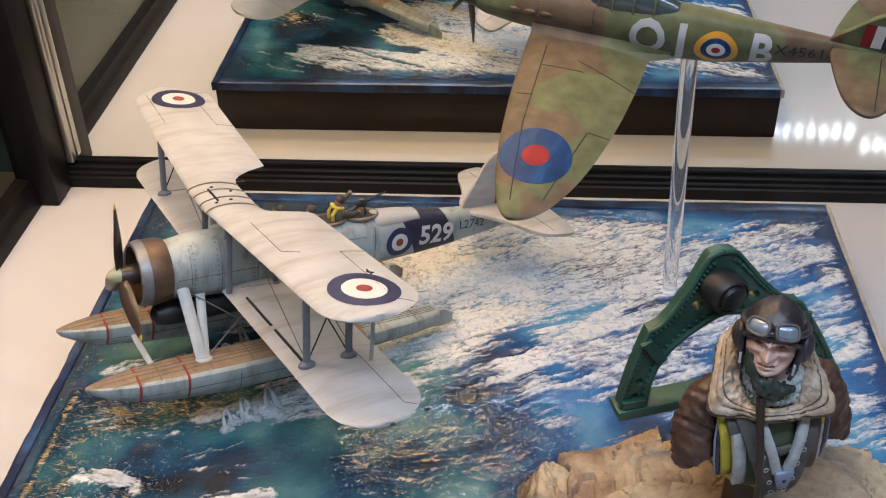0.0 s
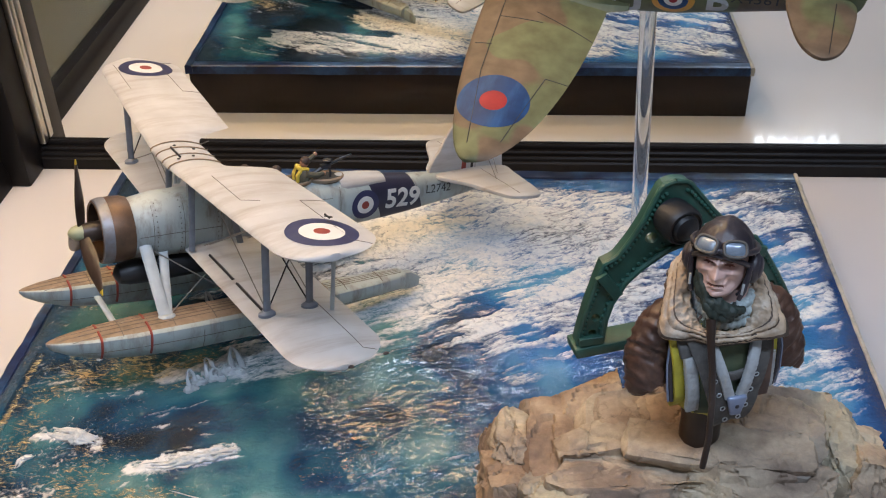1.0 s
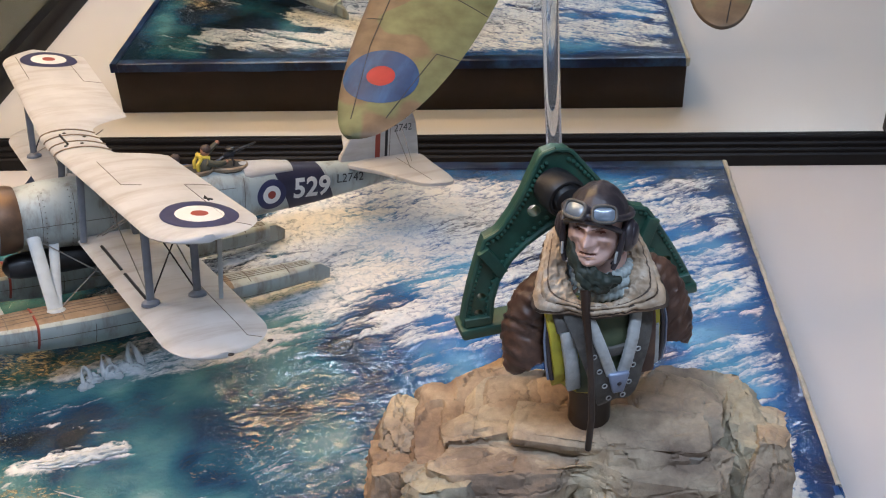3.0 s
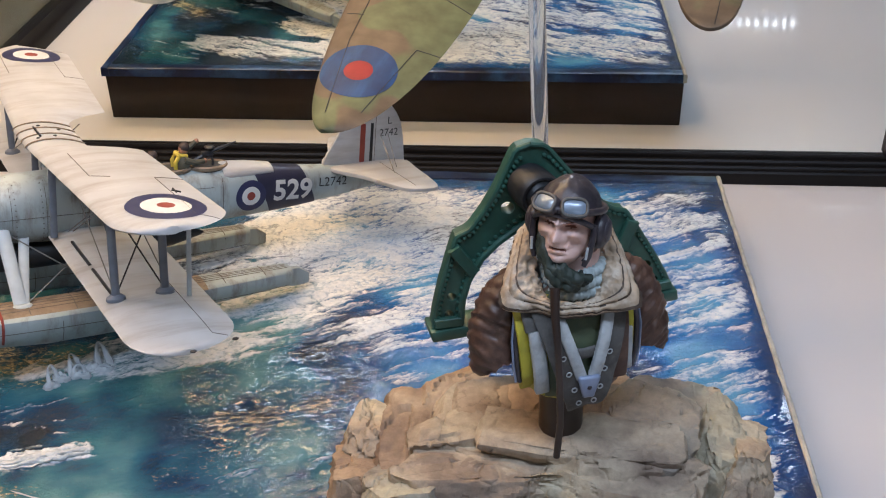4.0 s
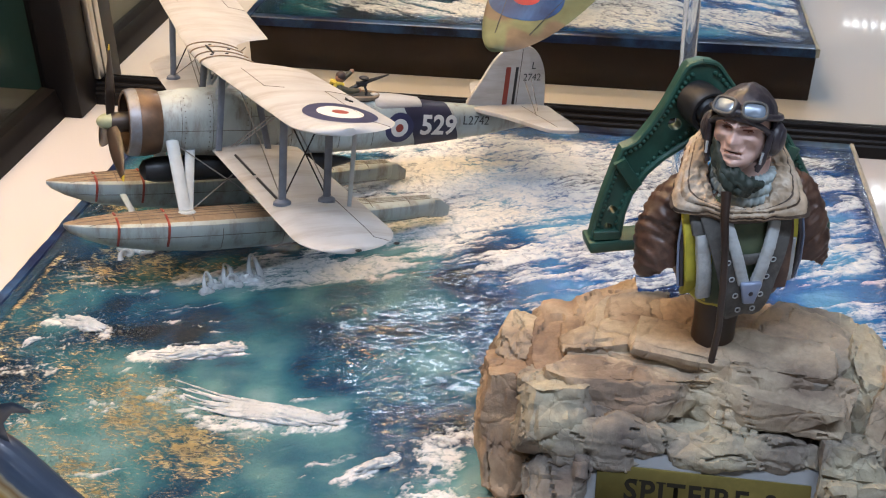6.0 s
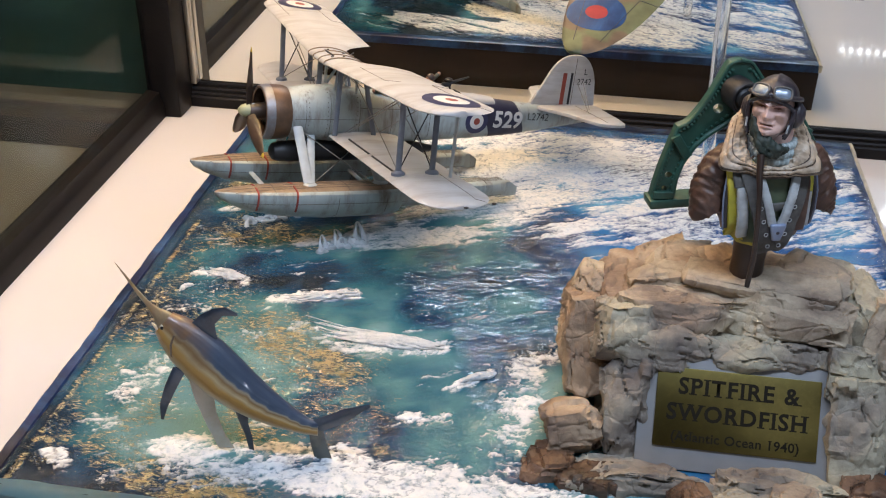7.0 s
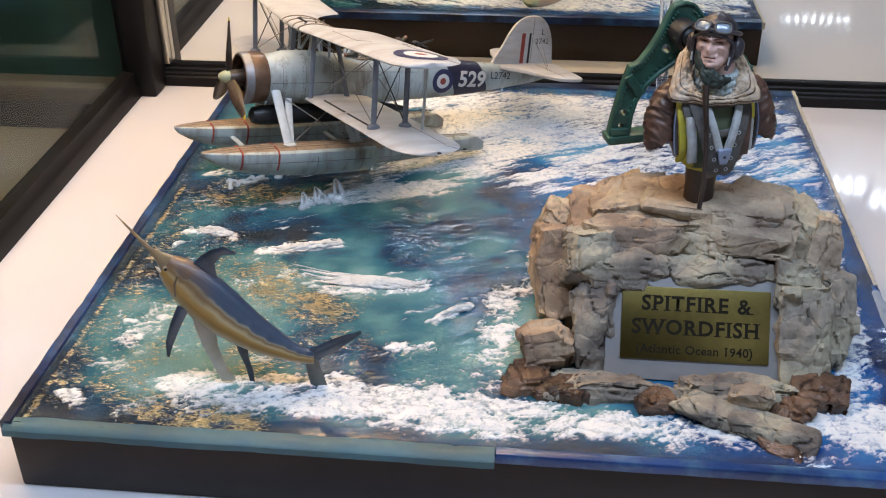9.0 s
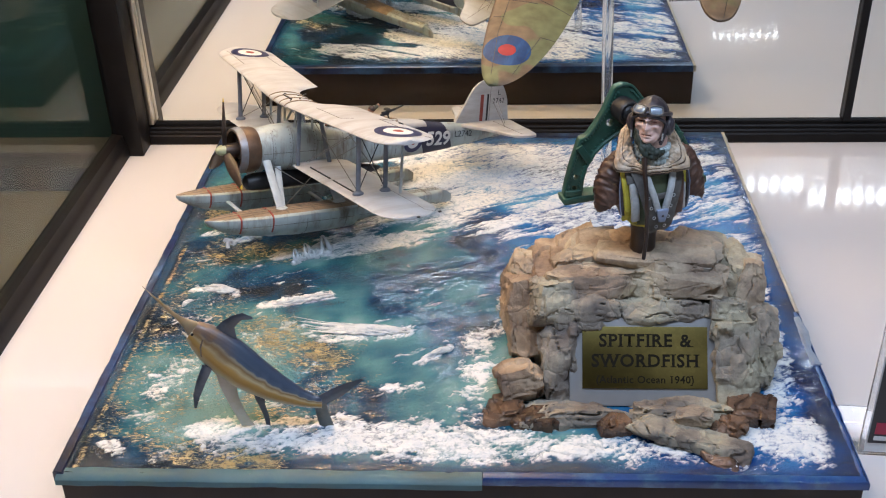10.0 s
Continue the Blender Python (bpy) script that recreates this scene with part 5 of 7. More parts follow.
side_text("J", S * 1.12, S * 5.06, S * 0.06, sfus, code_grey, spit, "code_letter", "pale grey code letter J", 0.0, 1, 0.55, 0.3, sx=0.9)
side_text("B", S * 0.98, S * 6.66, S * 0.10, sfus, code_grey, spit, "code_letter", "pale grey code letter B", 0.0, 1, 0.55, 0.3, sx=0.85)
side_text("X4561", S * 0.36, S * 7.42, S * 0.22, sfus, ink, spit, "serial", "black serial X4561", 0.0, 1.05, 0.0, 0.3)
roundel(sfus, (S * 5.78, -40, S * 0.03), (0, 1, 0), 0, (S * 0.09, S * 0.19, S * 0.31, S * 0.44), [bright_red, mark_white, bright_blue, amber], "roundel with an amber ring", spit, lift=0.3)
lines("panel_seam", sfus, [[(S * 2.0, -30, -8), (S * 2.0, -30, 8)], [(S * 3.2, -30, -8), (S * 3.2, -30, 9)], [(S * 5.0, -30, -8), (S * 5.0, -30, 10)], [(S * 0.9, -30, 1), (S * 3.2, -30, 2)], [(S * 8.0, -30, 2), (S * 8.0, -30, 9)]], ink, spit, (0, 1, 0), 0.3)
bm = bmesh.new()
for k in range(3):
    ball(bm, (S * (1.5 + 0.35 * k), -S * 0.44, S * 0.2), (S * 0.13, S * 0.05, S * 0.06), 10, 6)
    ball(bm, (S * (1.5 + 0.35 * k), S * 0.44, S * 0.2), (S * 0.13, S * 0.05, S * 0.06), 10, 6)
part("exhaust", bm, bronze, spit, "brown exhaust stubs", world_coords=False)
bm = bmesh.new()
loft(bm, [sring(x, 0.45, w, h, 0.1, 2.0, 24) for x, w, h in ((3.0, 0.20, 0.10), (3.25, 0.26, 0.36), (3.55, 0.30, 0.50), (4.0, 0.30, 0.52), (4.5, 0.27, 0.42), (4.9, 0.2, 0.24))])
part("canopy", bm, canopy_mat, spit, "dark glazed canopy", world_coords=False)
bm = bmesh.new()
for x, w, h in ((3.26, 0.27, 0.38), (3.56, 0.31, 0.52), (4.0, 0.31, 0.54), (4.42, 0.285, 0.46)):
    ring = [Vector(p) for p in sring(x, 0.45, w, h, 0.1, 2.0, 24)][:13]
    tube(bm, ring, 0.4, 6)
part("canopy_frame", bm, camo, spit, world_coords=False)
bm = bmesh.new()
loft(bm, [sring(x, 0.0, r, r, r, 2.0, 24) for x, r in ((0.0, 0.02), (0.08, 0.1), (0.3, 0.22), (0.62, 0.29))])
part("spinner", bm, black_metal, spit, "black spinner", world_coords=False)
for a in (math.pi, math.pi + 2.094, math.pi - 2.094):
    blade(a, S * 1.6, S * 0.2, (S * 0.4, 0, 0), 4.6, black_metal, yellow_tip, spit)
bm = bmesh.new()
tube(bm, [(S * 4.65, 0, S * 0.66), (S * 4.65, 0, S * 1.2)], [0.6, 0.25], 6)
part("aerial_mast", bm, black_metal, spit, world_coords=False)

# clear rod from the sea up to the fighter's belly
bm = bmesh.new()
tube(bm, [(275.5, 283, 29), (272, 272, 90), (267.5, 258.5, 171)], 3.4, 24)
rod = part("display_rod", bm, acrylic)
tagged(rod, "clear acrylic rod standing in the sea under the fighter", "rod")
rod.visible_shadow = False

# ---- the rock plinth with its plate ----
def stone_material(name, a, b_, c):
    m = bpy.data.materials.new(name)
    m.use_nodes = True
    nt = m.node_tree
    b = nt.nodes["Principled BSDF"]
    b.inputs["Roughness"].default_value = 0.78
    tc = nt.nodes.new("ShaderNodeTexCoord")
    oi = nt.nodes.new("ShaderNodeObjectInfo")
    n1 = nt.nodes.new("ShaderNodeTexNoise")
    n1.inputs["Scale"].default_value, n1.inputs["Detail"].default_value = 38.0, 6
    n2 = nt.nodes.new("ShaderNodeTexNoise")
    n2.inputs["Scale"].default_value, n2.inputs["Detail"].default_value, n2.inputs["Roughness"].default_value = 330.0, 8, 0.7
    for n in (n1, n2):
        nt.links.new(tc.outputs["Object"], n.inputs["Vector"])
    r = nt.nodes.new("ShaderNodeValToRGB")
    r.color_ramp.elements.new(0.5)
    for e, (p, col) in zip(r.color_ramp.elements, ((0.36, a), (0.5, b_), (0.64, c))):
        e.position, e.color = p, (*col, 1)
    ad = nt.nodes.new("ShaderNodeMath")
    ad.operation = "MULTIPLY_ADD"
    nt.links.new(oi.outputs["Random"], ad.inputs[0])
    ad.inputs[1].default_value = 0.14
    nt.links.new(n1.outputs[0], ad.inputs[2])
    ad2 = nt.nodes.new("ShaderNodeMath")
    ad2.operation = "SUBTRACT"
    nt.links.new(ad.outputs[0], ad2.inputs[0])
    ad2.inputs[1].default_value = 0.07
    nt.links.new(ad2.outputs[0], r.inputs[0])
    mr = nt.nodes.new("ShaderNodeMapRange")
    mr.inputs["From Min"].default_value, mr.inputs["From Max"].default_value = 0.3, 0.7
    mr.inputs["To Min"].default_value, mr.inputs["To Max"].default_value = 0.78, 1.2
    nt.links.new(n2.outputs[0], mr.inputs[0])
    sc = nt.nodes.new("ShaderNodeVectorMath")
    sc.operation = "SCALE"
    nt.links.new(r.outputs[0], sc.inputs[0])
    nt.links.new(mr.outputs[0], sc.inputs["Scale"])
    # thin dark cracks
    ck = nt.nodes.new("ShaderNodeTexVoronoi")
    ck.feature = "DISTANCE_TO_EDGE"
    ck.inputs["Scale"].default_value = 23.0
    wk = nt.nodes.new("ShaderNodeVectorMath")
    wk.operation = "MULTIPLY_ADD"
    nt.links.new(n1.outputs["Color"], wk.inputs[0])
    wk.inputs[1].default_value = (0.035, 0.035, 0.05)
    nt.links.new(tc.outputs["Object"], wk.inputs[2])
    nt.links.new(wk.outputs[0], ck.inputs["Vector"])
    cm = nt.nodes.new("ShaderNodeMapRange")
    cm.inputs["From Max"].default_value, cm.inputs["To Min"].default_value = 0.005, 0.78
    nt.links.new(ck.outputs["Distance"], cm.inputs[0])
    cs = nt.nodes.new("ShaderNodeVectorMath")
    cs.operation = "SCALE"
    nt.links.new(sc.outputs[0], cs.inputs[0])
    nt.links.new(cm.outputs[0], cs.inputs["Scale"])
    nt.links.new(cs.outputs[0], b.inputs["Base Color"])
    bp = nt.nodes.new("ShaderNodeBump")
    bp.inputs["Strength"].default_value, bp.inputs["Distance"].default_value = 0.7, 0.0009
    vo = nt.nodes.new("ShaderNodeTexVoronoi")
    vo.feature = "DISTANCE_TO_EDGE"
    vo.inputs["Scale"].default_value = 75.0
    wv = nt.nodes.new("ShaderNodeVectorMath")
    wv.operation = "MULTIPLY_ADD"
    nt.links.new(n1.outputs["Color"], wv.inputs[0])
    wv.inputs[1].default_value = (0.02, 0.02, 0.02)
    nt.links.new(tc.outputs["Object"], wv.inputs[2])
    nt.links.new(wv.outputs[0], vo.inputs["Vector"])
    cr = nt.nodes.new("ShaderNodeMapRange")
    cr.inputs["From Max"].default_value = 0.07
    nt.links.new(vo.outputs["Distance"], cr.inputs[0])
    hs = nt.nodes.new("ShaderNodeMath")
    hs.operation = "MULTIPLY_ADD"
    nt.links.new(cr.outputs[0], hs.inputs[0])
    hs.inputs[1].default_value = 0.55
    nt.links.new(n2.outputs[0], hs.inputs[2])
    h2 = nt.nodes.new("ShaderNodeMath")
    h2.operation = "ADD"
    nt.links.new(hs.outputs[0], h2.inputs[0])
    nt.links.new(cm.outputs[0], h2.inputs[1])
    nt.links.new(h2.outputs[0], bp.inputs["Height"])
    nt.links.new(bp.outputs[0], b.inputs["Normal"])
    return m


stone_tan = stone_material("tan_stone", (0.21, 0.155, 0.112), (0.385, 0.305, 0.215), (0.50, 0.425, 0.30))
stone_ochre = stone_material("ochre_stone", (0.185, 0.125, 0.088), (0.33, 0.235, 0.152), (0.45, 0.35, 0.24))
stone_grey = stone_material("grey_stone", (0.13, 0.108, 0.092), (0.26, 0.225, 0.178), (0.40, 0.36, 0.26))
stone_wet = stone_material("wet_brown_stone", (0.03, 0.019, 0.014), (0.095, 0.055, 0.034), (0.19, 0.115, 0.072))
stone_wet.node_tree.nodes["Principled BSDF"].inputs["Roughness"].default_value = 0.22
panel_grey = mat_of("grey_panel", (0.23, 0.23, 0.23), rough=0.6, vary=0.08, vary_scale=80, bump=0.08, bump_scale=300)
brass = mat_of("brass_plate", (0.150, 0.120, 0.038), rough=0.40, metal=1.0, vary=0.06, vary_scale=120, second=(0.30, 0.23, 0.07), second_amount=0.25, second_scale=220)
engraving = mat_of("engraved_black", (0.014, 0.012, 0.008), rough=0.6, vary=0.1)
engraving.node_tree.nodes["Principled BSDF"].inputs["Specular IOR Level"].default_value = 0.1

plinth = thing("rock_plinth", "plinth of tan and grey rocks round a brass name plate", "plinth", (275, 95, 30))


def stone(c, size, turn=(0, 0, 0), seed=1, mat=None, rough_by=1.0, cuts=12, sub=4):
    """A broken stone: a block whose corners are cut off by random planes, then worn."""
    rs = np.random.RandomState(seed)
    bm = bmesh.new()
    bmesh.ops.create_cube(bm, size=2.0)
    bmesh.ops.subdivide_edges(bm, edges=bm.edges, cuts=25, use_grid_fill=True)
    for _ in range(cuts):
        n = Vector(rs.normal(size=3))
        n.normalize()
        reach = sum(abs(v) for v in n) * rs.uniform(0.58, 0.80)
        for v in bm.verts:
            d = v.co.dot(n) - reach
            if d > 0:
                v.co -= n * d
    for v in bm.verts:
        v.co = v.co.lerp(v.co.normalized() * 1.15, 0.12)
    for v in bm.verts:
        v.co = Vector((v.co.x * size[0] / 2, v.co.y * size[1] / 2, v.co.z * size[2] / 2))
    bm.normal_update()
    o = Vector((seed * 31.3, seed * 17.1, seed * 5.7))
    for v in bm.verts:
        p = v.co
        big = noise.fractal(p * 0.045 + o, 1.0, 2.0, 3)
        layer = noise.noise(Vector((p.x * 0.03, p.y * 0.03, p.z * 0.33)) + o)
        fine_ = noise.fractal(p * 0.30 + o, 0.9, 2.1, 4)
        rid = 1 - abs(noise.fractal(p * 0.16 + o * 1.7, 1.0, 2.0, 3)) * 1.5
        crack = abs(noise.fractal(p * 0.050 - o, 1.0, 2.0, 2))
        pit = noise.noise(p * 0.55 + o * 2)
        wq = p + noise.noise_vector(p * 0.07 + o) * 5
        ledge = noise.cell(Vector((wq.x * 0.055, wq.y * 0.055, wq.z * 0.13)) + o) + 0.5 * noise.cell(wq * 0.16 + o * 3)
        v.co += v.normal * rough_by * (1.25 * ledge + 1.5 * big + 0.45 * layer + 0.60 * (rid - 0.62) + 0.22 * fine_ - (2.8 * (1 - crack / 0.030) if crack < 0.030 else 0) - (0.8 * (pit - 0.45) / 0.2 if pit > 0.45 else 0))
    bm.transform(Matrix.Translation(c) @ Euler([radians(a) for a in turn]).to_matrix().to_4x4())
    return part("stone", bm, mat or stone_tan, plinth, smooth=40)


# core under the stones
bm = bmesh.new()
loft(bm, [[(275 + w * math.copysign(abs(math.cos(a)) ** 0.5, math.cos(a)), y0 + d * math.copysign(abs(math.sin(a)) ** 0.5, math.sin(a)), z) for a in [2 * math.pi * i / 32 for i in range(32)]] for z, w, d, y0 in ((28, 54, 46, 104), (50, 52, 36, 109), (68, 46, 27, 113), (84, 34, 18, 112))])
rough(bm, 2.5, 0.05, 4)
part("core", bm, stone_tan, plinth, "rough tan core")
# plate panel
tilt = Matrix.Translation((273.5, 64.5, 50.2)) @ Matrix.Rotation(radians(-34.5), 4, "X")
bm = box(bmesh.new(), -35.5, 37.5, -2.0, 4, -24, 19, 0.6)
bm.transform(tilt)
part("panel", bm, panel_grey, plinth, "plain grey panel behind the plate")
bm = box(bmesh.new(), -29.2, 31.2, -3.0, -1.9, -15.4, 14.6, 0.25)
bm.transform(tilt)
plate = part("name_plate", bm, brass, plinth, "brass name plate with black engraved lettering")


def serifs(bm, size):
    """Small bars across the ends of the upright strokes."""
    lo, hi = min(v.co.y for v in bm.verts), max(v.co.y for v in bm.verts)
    ends = []
    for e in bm.edges:
        p, q = e.verts[0].co, e.verts[1].co
        if len(e.link_faces) == 1 and abs(p.y - q.y) < 0.02 * size and 0.05 * size < abs(p.x - q.x) < 0.26 * size and min(abs(p.y - lo), abs(p.y - hi)) < 0.1 * size:
            ends.append(((p.x + q.x) / 2, p.y, abs(p.x - q.x), 1 if p.y > (lo + hi) / 2 else -1))
    for x, y, w, up in ends:
        h, r = 0.055 * size, w / 2 + 0.09 * size
        bm.faces.new([bm.verts.new(c) for c in ((x - r, y - up * h, 0.03), (x + r, y - up * h, 0.03), (x + r, y, 0.03), (x - r, y, 0.03))])


for text, size, z, sp in (("SPITFIRE &", 8.5, 7.6, 1.15), ("SWORDFISH", 8.5, -2.2, 1.13), ("(Atlantic Ocean 1940)", 5.0, -11.2, 1.05)):
    bm = letters(text, size, sp, 0.22 if size > 6 else 0.08)
    serifs(bm, size)
    bm.transform(tilt @ Matrix.Translation((1.0, -3.08, z)) @ Matrix.Rotation(math.pi / 2, 4, "X"))
    part("lettering", bm, engraving, plate, "black engraved words " + text.replace("(", "").replace(")", ""), smooth=0)
bm = bmesh.new()
ball(bm, tilt @ Vector((-21, -3.2, 13)), 0.5, 8, 6)
part("pin", bm, silver_edge, plate)

# the big lintel over the plate, then the columns, the foot, the top slabs and the back
for c, size, turn, seed, mat, rb in (
    ((251, 93, 73), (50, 28, 19), (-28, 1, 2), 11, stone_tan, 0.7),
    ((292, 94, 75), (52, 28, 22), (-28, -2, -3), 12, stone_tan, 0.7),
    ((250, 81, 66), (40, 18, 19), (-24, 4, 2), 13, stone_grey, 0.9),
    ((276, 81, 66), (34, 18, 13), (-24, -6, 0), 14, stone_grey, 0.9),
    ((294, 81, 66), (27, 18, 11), (-26, 5, -3), 16, stone_grey, 0.9),
    ((231, 86, 70), (24, 28, 27), (-28, 3, 6), 21, stone_grey, 0.8),
    ((233, 69, 46), (21, 24, 46), (-28, -4, -5), 22, stone_grey, 0.9),
    ((315, 79, 61), (19, 26, 23), (-26, 4, -4), 23, stone_grey, 0.8),
    ((319, 69, 43), (24, 28, 46), (-26, -3, 5), 24, stone_grey, 0.9),
    ((216, 116, 62), (14, 32, 26), (-16, 8, 4), 30, stone_tan, 0.8),
    ((216, 93, 51), (20, 38, 46), (-24, -3, 6), 31, stone_ochre, 0.9),
    ((212, 60, 38), (25, 24, 19), (-20, -6, 12), 32, stone_ochre, 0.8),
    ((329, 101, 60), (14, 40, 42), (-22, 6, -8), 25, stone_tan, 0.8),
    ((333, 86, 43), (14, 38, 40), (-20, 4, 4), 26, stone_grey, 0.9),
    ((241, 41.5, 30.2), (56, 19, 12), (-22, 3, 4), 61, stone_grey, 0.9),
    ((293, 43, 31.0), (50, 18, 13), (-20, -2, -2), 62, stone_grey, 0.9),
    ((206, 44, 30.5), (22, 16, 12), (0, 0, 15), 64, stone_wet, 0.8),
    ((222, 38, 31), (22, 14, 9), (0, 0, -8), 65, stone_wet, 0.8),
    ((259, 33, 32), (17, 12, 11), (0, 0, 10), 66, stone_wet, 0.7),
    ((324, 45, 32.5), (22, 18, 14), (0, 4, -10), 71, stone_wet, 0.8),
    ((281, 28, 33), (36, 15, 8), (-12, 6, -16), 67, stone_grey, 0.6),
    ((303, 22, 32), (34, 17, 8), (-10, 4, -20), 68, stone_grey, 0.6),
    ((296, 36, 36), (20, 12, 9), (-8, 0, 6), 69, stone_tan, 0.6),
    ((312, 32, 32), (17, 12, 8), (0, 0, -14), 70, stone_wet, 0.7),
    ((304, 13, 30), (18, 9, 6), (0, 8, -24), 72, stone_wet, 0.6),
    ((244, 127, 68), (27, 24, 28), (4, -8, 12), 41, stone_ochre, 0.8),
    ((254, 114, 84), (22, 22, 11), (6, -5, -8), 42, stone_ochre, 0.45),
    ((267, 114, 85.5), (14, 18, 11), (6, 2, 14), 43, stone_ochre, 0.45),
    ((242, 105, 80), (23, 16, 13), (3, -8, 10), 44, stone_tan, 0.5),
    ((281, 97, 87.2), (58, 19, 6), (3, 1, -4), 45, stone_tan, 0.45),
    ((302, 107, 84), (28, 36, 11), (3, 8, -6), 46, stone_grey, 0.5),
    ((287, 93, 85), (25, 8, 4), (4, 3, -3), 47, stone_tan, 0.35),
    ((305, 94, 85), (16, 9, 4), (4, 8, 6), 48, stone_tan, 0.35),
    ((256, 94, 80), (47, 18, 9), (-4, 1, 3), 49, stone_tan, 0.45),
    ((293, 89, 80), (38, 20, 11), (-6, 0, -4), 50, stone_tan, 0.45),
    ((230, 108, 63), (19, 46, 32), (0, -8, 3), 33, stone_ochre, 0.8),
    ((215, 122, 47), (18, 36, 34), (0, -6, 4), 34, stone_ochre, 0.9),
    ((325, 112, 58), (22, 44, 38), (0, 8, -4), 27, stone_grey, 0.9),
    ((308, 127, 70), (30, 20, 20), (6, 8, 8), 28, stone_grey, 0.8),
    ((278, 134, 68), (44, 22, 20), (8, 0, 0), 51, stone_ochre, 0.9),
    ((250, 141, 50), (60, 22, 38), (6, 0, 4), 52, stone_ochre, 1.0),
    ((302, 142, 48), (58, 22, 38), (6, 0, -5), 53, stone_tan, 1.0),
):
    stone(c, size, turn, seed, mat, rb)

# ---- the painted bust, one mesh, and the green frame behind it ----
leather = mat_of("brown_leather", (0.062, 0.032, 0.022), rough=0.42, vary=0.5, vary_scale=90, second=(0.19, 0.105, 0.066), second_amount=0.6, second_scale=150, bump=0.35, bump_scale=250)
fleece = mat_of("tan_fleece", (0.30, 0.225, 0.15), rough=0.6, vary=0.5, vary_scale=110, second=(0.58, 0.52, 0.43), second_amount=0.85, second_scale=120, bump=0.5, bump_scale=450)
pale_knit = mat_of("pale_blue_knit", (0.40, 0.46, 0.46), rough=0.75, vary=0.2, vary_scale=130, second=(0.15, 0.2, 0.2), second_amount=0.6, second_scale=230, bump=0.4, bump_scale=500)
skin = mat_of("painted_skin", (0.72, 0.50, 0.43), rough=0.36, vary=0.10, vary_scale=110, second=(0.36, 0.15, 0.11), second_amount=0.35, second_scale=130)
skin_dark = mat_of("painted_skin_shade", (0.20, 0.075, 0.05), rough=0.5, vary=0.2, vary_scale=200)
helmet_mat = mat_of("dark_leather_helmet", (0.030, 0.025, 0.031), rough=0.40, vary=0.35, vary_scale=110, second=(0.11, 0.09, 0.09), second_amount=0.4, second_scale=180, bump=0.3, bump_scale=320)
goggle_glass = mat_of("goggle_lens", (0.16, 0.20, 0.25), rough=0.28, metal=0.25, coat=0.6, vary=0.35, vary_scale=120)
vest_yellow = mat_of("yellow_vest", (0.40, 0.35, 0.03), rough=0.6, vary=0.2, vary_scale=120, second=(0.22, 0.20, 0.03), second_amount=0.5, second_scale=200)
olive = mat_of("olive_green_cloth", (0.075, 0.095, 0.050), rough=0.65, vary=0.3, vary_scale=130, second=(0.03, 0.07, 0.05), second_amount=0.6, second_scale=160)
strap_grey = mat_of("grey_webbing", (0.078, 0.074, 0.068), rough=0.7, vary=0.2, vary_scale=200, second=(0.19, 0.18, 0.16), second_amount=0.4, second_scale=300, bump=0.4, bump_scale=700)
white_web = mat_of("white_webbing", (0.43, 0.45, 0.45), rough=0.65, vary=0.15, vary_scale=200, second=(0.25, 0.25, 0.25), second_amount=0.5, second_scale=300, bump=0.5, bump_scale=600)
buckle_blue = mat_of("blue_grey_buckle", (0.22, 0.26, 0.36), rough=0.35, metal=0.3, vary=0.15, vary_scale=200)
dark_post = mat_of("dark_brown_post", (0.030, 0.018, 0.013), rough=0.4, vary=0.3, vary_scale=100)
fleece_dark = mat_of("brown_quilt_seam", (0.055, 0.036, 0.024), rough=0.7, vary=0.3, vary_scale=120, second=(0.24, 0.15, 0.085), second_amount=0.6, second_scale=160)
dark_green_scarf = mat_of("dark_green_scarf", (0.024, 0.034, 0.026), rough=0.6, vary=0.35, vary_scale=150)
BM = [leather, fleece, pale_knit, skin, skin_dark, helmet_mat, goggle_glass, vest_yellow, olive, strap_grey, white_web, buckle_blue, dark_post, dark_green_scarf, fleece_dark]
LEA, FLE, KNI, SKI, SKD, HEL, GLA, YEL, OLI, STR, WEB, BUC, POS, SCA, FLD = range(15)

BUST = Matrix.Translation((275.6, 102.6, -1.6)) @ Matrix.Rotation(radians(16), 4, "Z") @ Matrix.Diagonal((0.965, 0.97, 1, 1))
bust = bmesh.new()


def ring_z(z, cx, cy, rx, front, back, n=40, p=2.0):
    out = []
    for i in range(n):
        a = 2 * math.pi * i / n
        c, s = math.cos(a), math.sin(a)
        k = 2 / p
        out.append((cx + rx * math.copysign(abs(c) ** k, c), cy + (back if s > 0 else front) * math.copysign(abs(s) ** k, s), z))
    return out


def subdivided(bm, levels):
    """Finer quads by splitting every edge."""
    for _ in range(levels):
        bmesh.ops.subdivide_edges(bm, edges=bm.edges, cuts=1, use_grid_fill=True, smooth=0.0)


